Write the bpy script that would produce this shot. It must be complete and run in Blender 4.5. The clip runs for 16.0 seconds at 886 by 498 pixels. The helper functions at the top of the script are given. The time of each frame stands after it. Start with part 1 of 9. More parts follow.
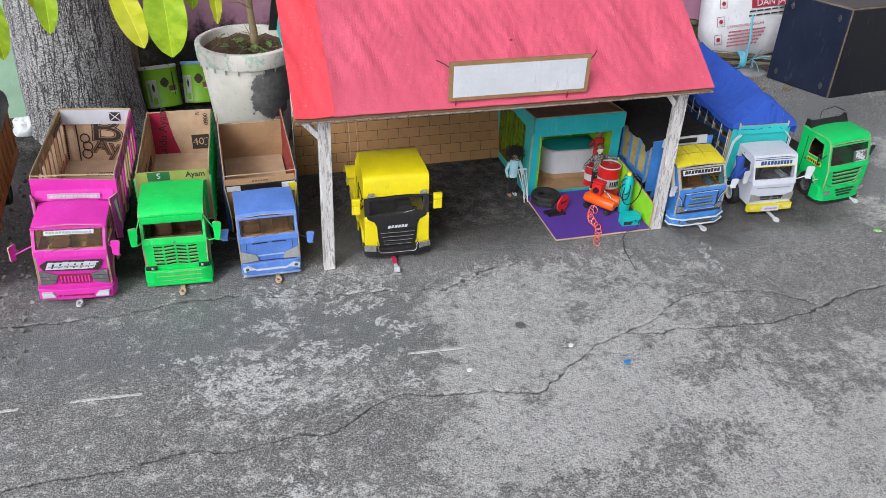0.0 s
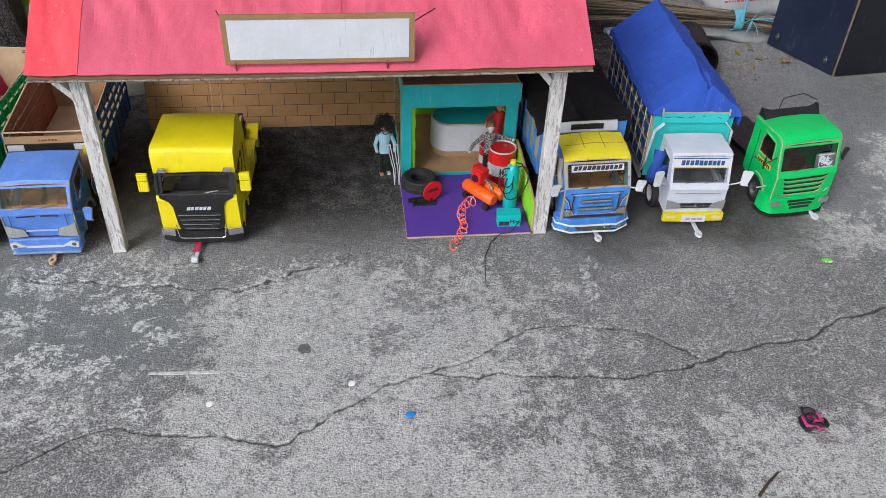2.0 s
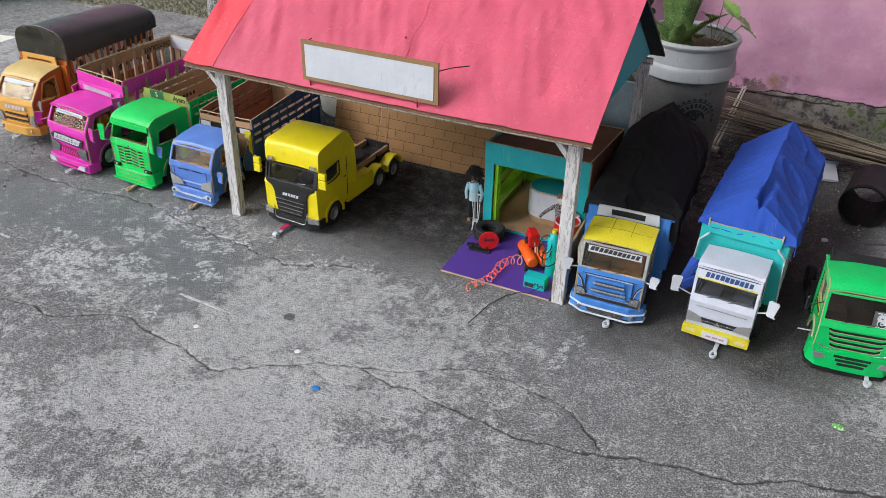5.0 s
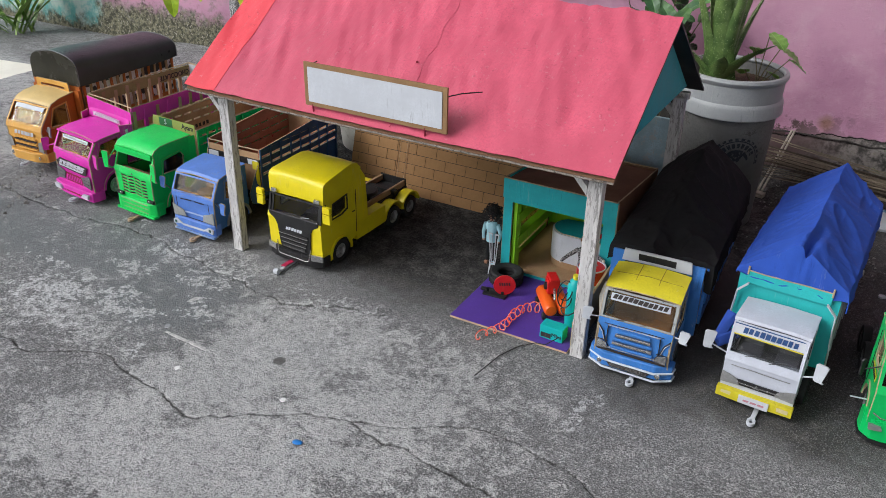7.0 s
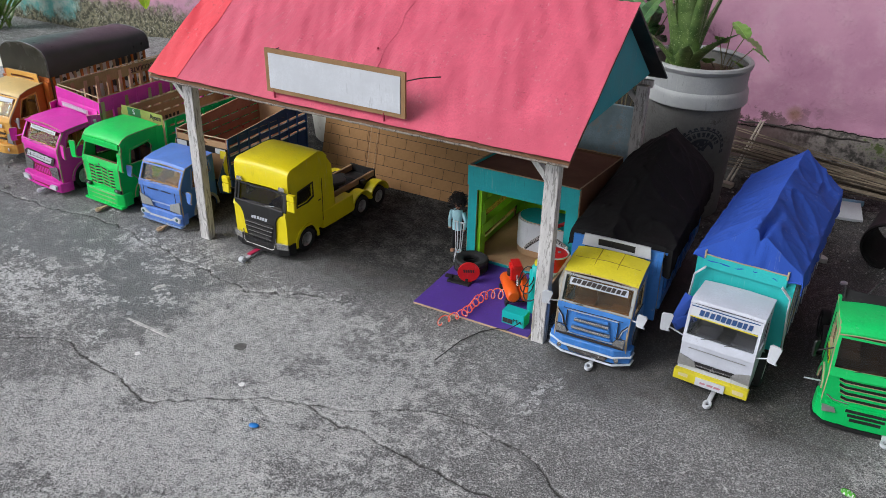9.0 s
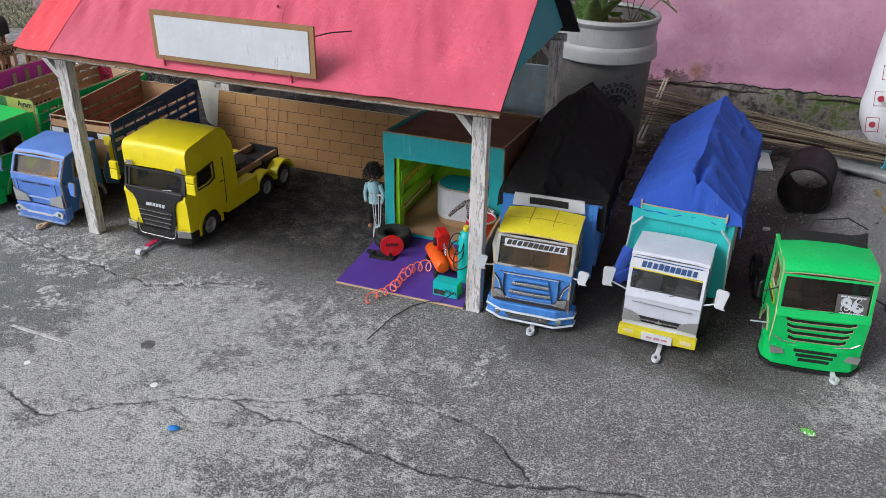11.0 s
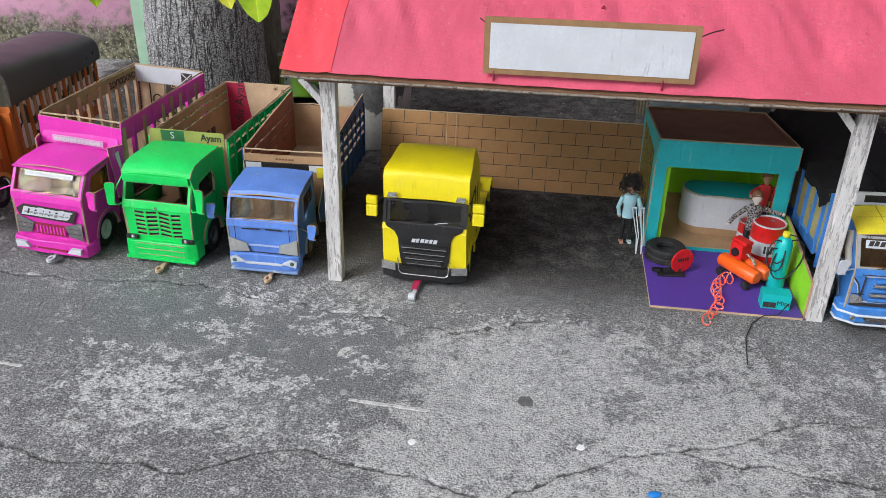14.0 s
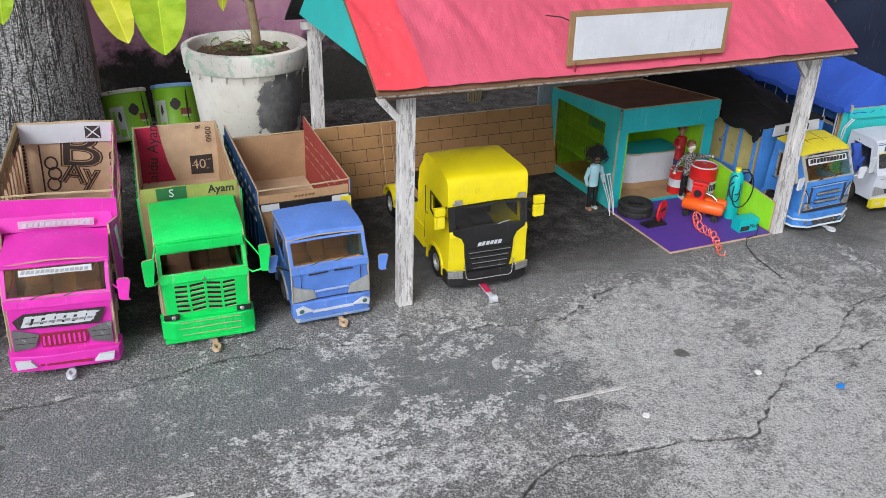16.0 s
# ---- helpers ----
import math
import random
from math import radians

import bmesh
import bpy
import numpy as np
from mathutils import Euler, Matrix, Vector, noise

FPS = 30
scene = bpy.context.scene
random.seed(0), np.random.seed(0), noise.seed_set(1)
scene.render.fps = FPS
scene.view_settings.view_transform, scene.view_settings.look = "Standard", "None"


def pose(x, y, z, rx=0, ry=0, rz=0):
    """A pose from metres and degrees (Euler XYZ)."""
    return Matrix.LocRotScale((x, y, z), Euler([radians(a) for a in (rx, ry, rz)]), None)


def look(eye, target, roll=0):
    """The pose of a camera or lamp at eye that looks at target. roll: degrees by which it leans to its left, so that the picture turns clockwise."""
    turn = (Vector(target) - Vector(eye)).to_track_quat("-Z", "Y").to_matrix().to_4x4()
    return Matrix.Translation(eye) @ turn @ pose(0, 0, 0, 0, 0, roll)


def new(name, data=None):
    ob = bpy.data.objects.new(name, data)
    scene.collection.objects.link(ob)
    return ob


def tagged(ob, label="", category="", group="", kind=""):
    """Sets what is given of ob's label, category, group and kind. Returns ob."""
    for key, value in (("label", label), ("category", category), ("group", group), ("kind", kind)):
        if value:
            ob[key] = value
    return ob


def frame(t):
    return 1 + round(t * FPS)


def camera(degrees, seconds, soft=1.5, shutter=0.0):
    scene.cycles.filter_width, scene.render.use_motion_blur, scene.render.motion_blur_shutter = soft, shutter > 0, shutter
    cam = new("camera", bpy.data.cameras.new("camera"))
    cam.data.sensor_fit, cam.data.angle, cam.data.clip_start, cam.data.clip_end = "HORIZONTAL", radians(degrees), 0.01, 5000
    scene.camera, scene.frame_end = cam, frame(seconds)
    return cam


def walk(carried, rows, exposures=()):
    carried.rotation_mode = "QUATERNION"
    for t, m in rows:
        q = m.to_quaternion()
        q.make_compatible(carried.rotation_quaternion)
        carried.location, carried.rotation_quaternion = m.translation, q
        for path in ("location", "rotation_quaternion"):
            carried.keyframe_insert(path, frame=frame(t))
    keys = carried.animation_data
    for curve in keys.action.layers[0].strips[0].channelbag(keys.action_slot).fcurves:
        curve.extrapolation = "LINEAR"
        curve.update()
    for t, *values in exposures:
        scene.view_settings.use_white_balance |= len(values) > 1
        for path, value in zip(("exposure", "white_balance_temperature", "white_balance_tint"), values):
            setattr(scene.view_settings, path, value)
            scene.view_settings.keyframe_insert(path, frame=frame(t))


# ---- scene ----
# ---------- camera and walk ----------
cam = camera(56.8, 16.0, soft=0.7)
METRES = 3.85
BASE = pose(-0.195, -1.639, 1.1207, -32.91, -1.95, -15.16)
ROWS = [
    (0.0, 0.0, 0.0, 0.0, 0.0, 0.0, -0.0),
    (0.5, 0.0269, 0.0341, 0.0163, 0.64, -1.59, -0.32),
    (1.0, 0.0555, 0.0765, 0.0266, 1.28, -3.13, -0.77),
    (1.5, 0.0953, 0.1018, 0.0374, 3.67, -4.8, -2.31),
    (2.0, 0.1499, 0.1056, 0.0427, 7.36, -5.27, -4.74),
    (2.5, 0.1921, 0.0935, 0.0377, 12.99, -6.12, -8.42),
    (3.0, 0.2313, 0.0852, 0.0392, 21.02, -7.54, -13.05),
    (3.5, 0.2658, 0.1016, 0.0492, 27.9, -7.81, -16.68),
    (4.0, 0.3057, 0.128, 0.059, 31.13, -6.89, -18.24),
    (4.5, 0.331, 0.1315, 0.0555, 32.69, -5.76, -19.01),
    (5.0, 0.3555, 0.1395, 0.0532, 36.23, -4.29, -20.51),
    (7.5, 0.3456, 0.1895, 0.0569, 39.78, -2.26, -22.11),
    (8.0, 0.3483, 0.1884, 0.058, 39.54, -2.13, -22.06),
    (8.5, 0.3572, 0.1928, 0.0582, 39.39, -2.09, -22.02),
    (9.0, 0.3616, 0.1952, 0.0539, 39.17, -1.96, -22.0),
    (9.5, 0.3628, 0.2009, 0.0534, 37.91, -1.62, -21.22),
    (12.0, 0.2771, 0.2039, 0.0208, 27.25, 1.72, -15.89),
    (12.5, 0.2354, 0.1946, 0.0161, 26.18, 2.07, -15.32),
    (13.0, 0.2011, 0.1762, 0.0094, 25.26, 2.42, -14.77),
    (13.5, 0.156, 0.1602, -0.002, 23.74, 2.87, -13.83),
    (14.0, 0.1205, 0.1519, -0.0114, 20.37, 3.58, -11.74),
    (14.5, 0.0755, 0.1518, -0.0187, 15.5, 4.58, -8.86),
    (15.0, 0.0228, 0.1352, -0.0248, 8.91, 5.46, -4.88),
    (15.5, -0.0401, 0.121, -0.0296, 1.41, 5.94, -0.19),
    (16.0, -0.095, 0.1259, -0.0259, -6.07, 5.7, 4.59),
]
walk(cam, [(t, BASE @ pose(METRES * x, METRES * y, METRES * z, 90 + pitch, roll, yaw)) for t, x, y, z, yaw, pitch, roll in ROWS],
     [(0, 0.24, 6250, 10), (3, 0.22, 6250, 10), (5, 0.18, 6250, 10), (7.5, 0.0, 6250, 10), (9.5, 0.0, 6250, 10), (12, 0.18, 6250, 10), (16, 0.22, 6250, 10)])

# ---------- world and light: bright overcast day ----------
world = bpy.data.worlds.new("overcast_sky")
scene.world = world
world.use_nodes = True
wn, wl = world.node_tree.nodes, world.node_tree.links
sky = wn.new("ShaderNodeTexSky")
sky.sky_type, sky.sun_disc = "NISHITA", False
sky.sun_elevation, sky.sun_rotation = radians(37), radians(225)
sky.air_density, sky.dust_density, sky.ozone_density = 1.0, 4.0, 1.0
cloud = wn.new("ShaderNodeHueSaturation")
cloud.inputs["Saturation"].default_value = 0.18
wl.new(sky.outputs[0], cloud.inputs["Color"])
wl.new(cloud.outputs[0], wn["Background"].inputs[0])
wn["Background"].inputs[1].default_value = 0.15
sun = new("sun", bpy.data.lights.new("sun", "SUN"))
sun.data.energy, sun.data.angle, sun.data.color = 1.5, radians(26), (1.0, 0.98, 0.96)
sun.matrix_basis = look((-2.8, -2.8, 3.0), (0, 0, 0))



# ---------- materials ----------
def ramp(nt, source, lo, hi):
    r = nt.nodes.new("ShaderNodeMapRange")
    r.interpolation_type = "SMOOTHSTEP"
    r.inputs[1].default_value, r.inputs[2].default_value = lo, hi
    nt.links.new(source, r.inputs[0])
    return r.outputs[0]


def noise_tex(nt, scale, detail=4, rough=0.6, coords=None):
    n = nt.nodes.new("ShaderNodeTexNoise")
    n.inputs["Scale"].default_value, n.inputs["Detail"].default_value, n.inputs["Roughness"].default_value = scale, detail, rough
    if coords:
        nt.links.new(coords, n.inputs["Vector"])
    return n.outputs["Fac"]


def mixed(nt, fac, a, b, kind="MIX"):
    m = nt.nodes.new("ShaderNodeMix")
    m.data_type, m.blend_type = "RGBA", kind
    for slot, value in ((0, fac), (6, a), (7, b)):
        if isinstance(value, bpy.types.NodeSocket):
            nt.links.new(value, m.inputs[slot])
        else:
            m.inputs[slot].default_value = (*value, 1) if isinstance(value, tuple) else value
    return m.outputs[2]


def math_node(nt, op, a, b=0.0):
    m = nt.nodes.new("ShaderNodeMath")
    m.operation = op
    for slot, value in ((0, a), (1, b)):
        if isinstance(value, bpy.types.NodeSocket):
            nt.links.new(value, m.inputs[slot])
        else:
            m.inputs[slot].default_value = value
    return m.outputs[0]


def shader(name):
    m = bpy.data.materials.new(name)
    m.use_nodes = True
    nt = m.node_tree
    co = nt.nodes.new("ShaderNodeTexCoord").outputs["Object"]
    return m, nt, nt.nodes["Principled BSDF"], co


def bumped(nt, bsdf, height, strength, distance):
    b = nt.nodes.new("ShaderNodeBump")
    b.inputs["Strength"].default_value, b.inputs["Distance"].default_value = strength, distance
    nt.links.new(height, b.inputs["Height"])
    nt.links.new(b.outputs[0], bsdf.inputs["Normal"])


def paint(name, color, rough=0.55, var=0.16, scale=18, fine=260, bump=0.25, metal=0.0, wear=None, wear_at=0.66, stretch=None, spec=0.4, scuff=0.45):
    """Painted or paper surface: large blotches, fine grain, optional worn spots that show another colour."""
    m, nt, bsdf, co = shader(name)
    if stretch:
        mp = nt.nodes.new("ShaderNodeMapping")
        mp.inputs["Scale"].default_value = stretch
        nt.links.new(co, mp.inputs[0])
        co = mp.outputs[0]
    big, small = noise_tex(nt, scale, 4, 0.6, co), noise_tex(nt, fine, 3, 0.7, co)
    dark = tuple(c * (1 - var) for c in color)
    light = tuple(min(1, c * (1 + var * 0.6)) for c in color)
    col = mixed(nt, ramp(nt, big, 0.3, 0.7), dark, light)
    col = mixed(nt, ramp(nt, small, 0.35, 0.75), col, tuple(c * (1 - var * 0.7) for c in color))
    if wear:
        edge = math_node(nt, "ADD", math_node(nt, "MULTIPLY", noise_tex(nt, scale * 2.2, 6, 0.7, co), 0.8), math_node(nt, "MULTIPLY", small, 0.2))
        col = mixed(nt, ramp(nt, edge, wear_at - 0.03, wear_at + 0.03), col, wear)
    # dust and rubbed streaks, at two slants
    for turn, spread in ((0.6, 0.09), (-0.9, 0.12)):
        mp = nt.nodes.new("ShaderNodeMapping")
        mp.inputs["Scale"].default_value, mp.inputs["Rotation"].default_value = (1, 1, spread), (turn, turn * 0.7, 0.4)
        nt.links.new(co, mp.inputs[0])
        rub = ramp(nt, noise_tex(nt, 150, 3, 0.6, mp.outputs[0]), 0.6, 0.7)
        rub = math_node(nt, "MULTIPLY", rub, ramp(nt, noise_tex(nt, 16, 3, 0.6, co), 0.42, 0.62))
        grey = sum(color) / 3
        col = mixed(nt, math_node(nt, "MULTIPLY", rub, scuff), col, tuple(0.55 * c + 0.45 * grey + 0.08 for c in color) if turn > 0 else tuple(c * 0.45 for c in color))
    nt.links.new(col, bsdf.inputs["Base Color"])
    rv = math_node(nt, "ADD", math_node(nt, "MULTIPLY", big, 0.25), rough - 0.12)
    nt.links.new(rv, bsdf.inputs["Roughness"])
    bsdf.inputs["Metallic"].default_value = metal
    bsdf.inputs["Specular IOR Level"].default_value = spec
    h = math_node(nt, "ADD", math_node(nt, "MULTIPLY", small, 0.5), big)
    bumped(nt, bsdf, h, bump, 0.002)
    return m


def card(name, color=(0.42, 0.265, 0.15), axis=0, wear=None, vary=0.0):
    """Corrugated cardboard with faint flutes."""
    m, nt, bsdf, co = shader(name)
    sep = nt.nodes.new("ShaderNodeSeparateXYZ")
    nt.links.new(co, sep.inputs[0])
    wave = math_node(nt, "SINE", math_node(nt, "MULTIPLY", sep.outputs[axis], 2 * math.pi / 0.006))
    big, small = noise_tex(nt, 22, 4, 0.6, co), noise_tex(nt, 420, 2, 0.6, co)
    col = mixed(nt, ramp(nt, big, 0.3, 0.72), tuple(c * 0.78 for c in color), color)
    col = mixed(nt, math_node(nt, "MULTIPLY", ramp(nt, wave, 0.2, 1.0), 0.05), col, tuple(c * 0.6 for c in color))
    col = mixed(nt, math_node(nt, "MULTIPLY", ramp(nt, small, 0.4, 0.8), 0.25), col, tuple(c * 0.55 for c in color))
    if wear:
        col = mixed(nt, ramp(nt, noise_tex(nt, 40, 5, 0.7, co), 0.62, 0.68), col, wear)
    if vary:
        each = nt.nodes.new("ShaderNodeObjectInfo").outputs["Random"]
        col = mixed(nt, math_node(nt, "MULTIPLY", each, vary), col, tuple(c * 0.5 for c in color))
    nt.links.new(col, bsdf.inputs["Base Color"])
    bsdf.inputs["Roughness"].default_value = 0.85
    bsdf.inputs["Specular IOR Level"].default_value = 0.2
    bumped(nt, bsdf, math_node(nt, "ADD", math_node(nt, "MULTIPLY", wave, 0.35), math_node(nt, "MULTIPLY", small, 0.8)), 0.2, 0.001)
    return m


def film(name, color=(1, 1, 1), rough=0.05, ior=1.45, folds=1.0):
    """Thin clear plastic film with long upright folds."""
    m, nt, bsdf, co = shader(name)
    bsdf.inputs["Base Color"].default_value = (*color, 1)
    bsdf.inputs["Transmission Weight"].default_value = 1.0
    bsdf.inputs["IOR"].default_value = ior
    bsdf.inputs["Roughness"].default_value = rough
    mp = nt.nodes.new("ShaderNodeMapping")
    mp.inputs["Scale"].default_value, mp.inputs["Rotation"].default_value = (1.0, 1.0, 0.22), (0, 0.35, 0)
    nt.links.new(co, mp.inputs[0])
    h = math_node(nt, "ADD", noise_tex(nt, 48, 2, 0.5, mp.outputs[0]), math_node(nt, "MULTIPLY", noise_tex(nt, 34, 3, 0.5, co), 0.6))
    bumped(nt, bsdf, h, 0.8 * folds, 0.006)
    return m


CARD = card("cardboard")
CARD_Y = card("cardboard_along", axis=1)
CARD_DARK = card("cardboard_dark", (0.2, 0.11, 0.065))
CARD_PALE = card("cardboard_pale", (0.54, 0.385, 0.255))
WHITE = paint("white_paper", (0.52, 0.545, 0.59), 0.5, 0.1)
BLACK = paint("black_paint", (0.014, 0.014, 0.015), 0.5, 0.3)
RUBBER = paint("black_rubber", (0.02, 0.02, 0.021), 0.75, 0.35, bump=0.4)
GREY_TAPE = paint("dark_grey_tape", (0.13, 0.13, 0.135), 0.35, 0.3, wear=(0.28, 0.28, 0.28), wear_at=0.6)
GREY = paint("grey_foil", (0.3, 0.3, 0.3), 0.35, 0.25, metal=0.3)
SILVER = paint("silver_foil", (0.55, 0.55, 0.55), 0.25, 0.15, metal=0.8)
FILM = film("clear_film", (0.93, 0.76, 0.4), rough=0.1, ior=1.32, folds=0.4)
SMOKE = film("smoked_film", (0.3, 0.3, 0.3), folds=0.4)
INK = paint("black_ink", (0.032, 0.025, 0.023), 0.7, 0.2, bump=0.05)
RED_INK = paint("dark_red_ink", (0.25, 0.015, 0.04), 0.7, 0.2, bump=0.05)
MAGENTA = paint("magenta_paper", (0.68, 0.035, 0.42), 0.4, 0.16, bump=0.5, wear=(0.45, 0.1, 0.28), wear_at=0.7)
GREEN = paint("bright_green_paint", (0.01, 0.58, 0.1), 0.4, 0.18, bump=0.5, wear=(0.03, 0.4, 0.1), wear_at=0.68)
GREEN_TWO = paint("emerald_paint", (0.005, 0.48, 0.11), 0.48, 0.16, wear=(0.02, 0.3, 0.08), wear_at=0.7)
BLUE = paint("sky_blue_paper", (0.10, 0.22, 0.62), 0.4, 0.2, bump=0.6, wear=(0.2, 0.26, 0.4), wear_at=0.62)
NAVY = paint("navy_paint", (0.016, 0.065, 0.2), 0.5, 0.25, wear=(0.06, 0.1, 0.2), wear_at=0.68)
ROYAL = paint("royal_blue_paint", (0.055, 0.21, 0.58), 0.38, bump=0.5, var=0.2, wear=(0.3, 0.4, 0.55), wear_at=0.64)
YELLOW = paint("yellow_paint", (0.72, 0.6, 0.005), 0.42, 0.1, fine=380)
LEMON = paint("lemon_paint", (0.6, 0.52, 0.02), 0.5, 0.15)
ORANGE = paint("orange_paint", (0.44, 0.115, 0.016), 0.45, 0.18, wear=(0.5, 0.22, 0.08), wear_at=0.72)
AMBER = paint("amber_paint", (0.66, 0.35, 0.07), 0.5, 0.14)
TEAL = paint("teal_paper", (0.015, 0.36, 0.39), 0.55, 0.14)
TEAL_LIGHT = paint("turquoise_paint", (0.03, 0.45, 0.45), 0.5, 0.14)
LIME = paint("lime_paper", (0.28, 0.68, 0.02), 0.55, 0.14)
PURPLE = paint("purple_paper", (0.09, 0.04, 0.3), 0.6, 0.15)
CUT = card("cut_cardboard_edge", (0.46, 0.36, 0.23))
TAPE = paint("clear_tape", (0.31, 0.32, 0.31), 0.3, 0.25)

for one in (MAGENTA, GREEN, GREEN_TWO, BLUE, NAVY, ROYAL, ORANGE, AMBER, TEAL, TEAL_LIGHT, LIME):
    one["cut_edge"] = 1  # sheets painted on the face show bare card at the cut edge


# ---------- mesh helpers ----------
def thing(name, m, label, category, group="", kind=""):
    ob = new(name)
    ob.empty_display_size = 0.05
    ob.matrix_basis = m
    return tagged(ob, label, category, group, kind)


def part(name, bm, material, parent=None, label="", smooth=False, m=None):
    bmesh.ops.recalc_face_normals(bm, faces=bm.faces[:])
    me = bpy.data.meshes.new(name)
    bm.to_mesh(me)
    bm.free()
    mats = list(material) if isinstance(material, (list, tuple)) else [material]
    if len(mats) == 1 and "cut_edge" in mats[0] and any(p.material_index for p in me.polygons):
        mats.append(CUT)
    for one in mats:
        me.materials.append(one)
    if smooth:
        me.shade_smooth()
        me.set_sharp_from_angle(angle=radians(38))
    ob = new(name, me)
    if parent:
        ob.parent = parent
    if m:
        ob.matrix_basis = m
    if label:
        ob["label"] = label
    return ob


def shared(name, mesh, parent, m, label=""):
    ob = new(name, mesh)
    ob.parent, ob.matrix_basis = parent, m
    if label:
        ob["label"] = label
    return ob


def box(bm, x0, x1, y0, y1, z0, z1, bev=0.0, m=None):
    mat = Matrix.Translation(((x0 + x1) / 2, (y0 + y1) / 2, (z0 + z1) / 2)) @ Matrix.Diagonal((x1 - x0, y1 - y0, z1 - z0, 1))
    vs = bmesh.ops.create_cube(bm, size=1, matrix=(m @ mat) if m else mat)["verts"]
    if bev:
        es = list({e for v in vs for e in v.link_edges})
        bmesh.ops.bevel(bm, geom=es, offset=bev, segments=2, affect="EDGES", profile=0.6)
    return bm


def B(*a, **k):
    return box(bmesh.new(), *a, **k)


X, Y, Z = Vector((1, 0, 0)), Vector((0, 1, 0)), Vector((0, 0, 1))


def slab(bm, o, u, v, outline, holes=(), t=0.003):
    """A sheet with cut-outs: outline and holes in (u, v), thickness along u x v."""
    o, u, v = Vector(o), Vector(u).normalized(), Vector(v).normalized()
    edges = []
    for loop in (outline, *holes):
        vs = [bm.verts.new(o + u * a + v * b) for a, b in loop]
        edges += [bm.edges.new((vs[i], vs[(i + 1) % len(vs)])) for i in range(len(vs))]
    faces = [g for g in bmesh.ops.triangle_fill(bm, edges=edges, use_beauty=True, use_dissolve=False)["geom"] if isinstance(g, bmesh.types.BMFace)]
    out = bmesh.ops.extrude_face_region(bm, geom=faces)["geom"]
    bmesh.ops.translate(bm, verts=[g for g in out if isinstance(g, bmesh.types.BMVert)], vec=u.cross(v) * t)
    n = u.cross(v)
    for f in {f for g in out if isinstance(g, bmesh.types.BMVert) for f in g.link_faces}:
        f.normal_update()
        if abs(t) <= 0.005 and abs(f.normal.dot(n)) < 0.5:
            f.material_index = 1
    return bm


def rect(a0, a1, b0, b1):
    return [(a0, b0), (a1, b0), (a1, b1), (a0, b1)]


def arc(cx, cy, r, a0, a1, n):
    return [(cx + r * math.cos(radians(a0 + (a1 - a0) * i / n)), cy + r * math.sin(radians(a0 + (a1 - a0) * i / n))) for i in range(n + 1)]


def tube(bm, pts, r, seg=8, taper=None, cap=True):
    pts = [Vector(p) for p in pts]
    rings, side = [], None
    for i, p in enumerate(pts):
        d = (pts[min(i + 1, len(pts) - 1)] - pts[max(i - 1, 0)]).normalized()
        if side is None:
            side = d.orthogonal().normalized()
        side = (side - d * side.dot(d)).normalized()
        up = d.cross(side)
        rr = r if taper is None else r + (taper - r) * i / (len(pts) - 1)
        rings.append([bm.verts.new(p + (side * math.cos(2 * math.pi * k / seg) + up * math.sin(2 * math.pi * k / seg)) * rr) for k in range(seg)])
    for a, b in zip(rings, rings[1:]):
        for k in range(seg):
            bm.faces.new((a[k], a[(k + 1) % seg], b[(k + 1) % seg], b[k]))
    if cap:
        bm.faces.new(rings[0][::-1])
        bm.faces.new(rings[-1])
    return bm


def lathe(bm, profile, seg=24, m=None, wobble=0.0):
    """Turn (r, z) pairs round the z axis."""
    m = m or Matrix.Identity(4)
    rings = []
    for r, z in profile:
        if r < 1e-6:
            rings.append([bm.verts.new(m @ Vector((0, 0, z)))])
        else:
            rings.append([bm.verts.new(m @ Vector((r * math.cos(a) * (1 + wobble * noise.noise((math.cos(a) * 2, math.sin(a) * 2, z * 9))),
                                                   r * math.sin(a) * (1 + wobble * noise.noise((math.cos(a) * 2, math.sin(a) * 2, z * 9))), z)))
                          for a in (2 * math.pi * k / seg for k in range(seg))])
    for a, b in zip(rings, rings[1:]):
        for k in range(seg):
            q = [a[k % len(a)], a[(k + 1) % len(a)], b[(k + 1) % len(b)], b[k % len(b)]]
            q = [v for i, v in enumerate(q) if v not in q[:i]]
            if len(q) > 2:
                bm.faces.new(q)
    return bm


def words(name, text, size, material, parent, m, label="", bold=0.0):
    """Raised lettering as a mesh, in the built-in font, in the xy plane of m."""
    cu = bpy.data.curves.new(name, "FONT")
    cu.body, cu.size, cu.extrude, cu.align_x, cu.align_y = text, size, 0.0003, "CENTER", "CENTER"
    cu.resolution_u, cu.offset = 3, bold
    tmp = bpy.data.objects.new(name, cu)
    me = bpy.data.meshes.new_from_object(tmp)
    bpy.data.objects.remove(tmp)
    bpy.data.curves.remove(cu)
    me.materials.clear()
    me.materials.append(material)
    ob = new(name, me)
    if parent:
        ob.parent = parent
    ob.matrix_basis = m
    if label:
        ob["label"] = label
    return ob


def face_m(x, y, z, tilt=90, turn=0):
    """Lettering that faces the front (-y)."""
    return pose(x, y, z, tilt, 0, turn)


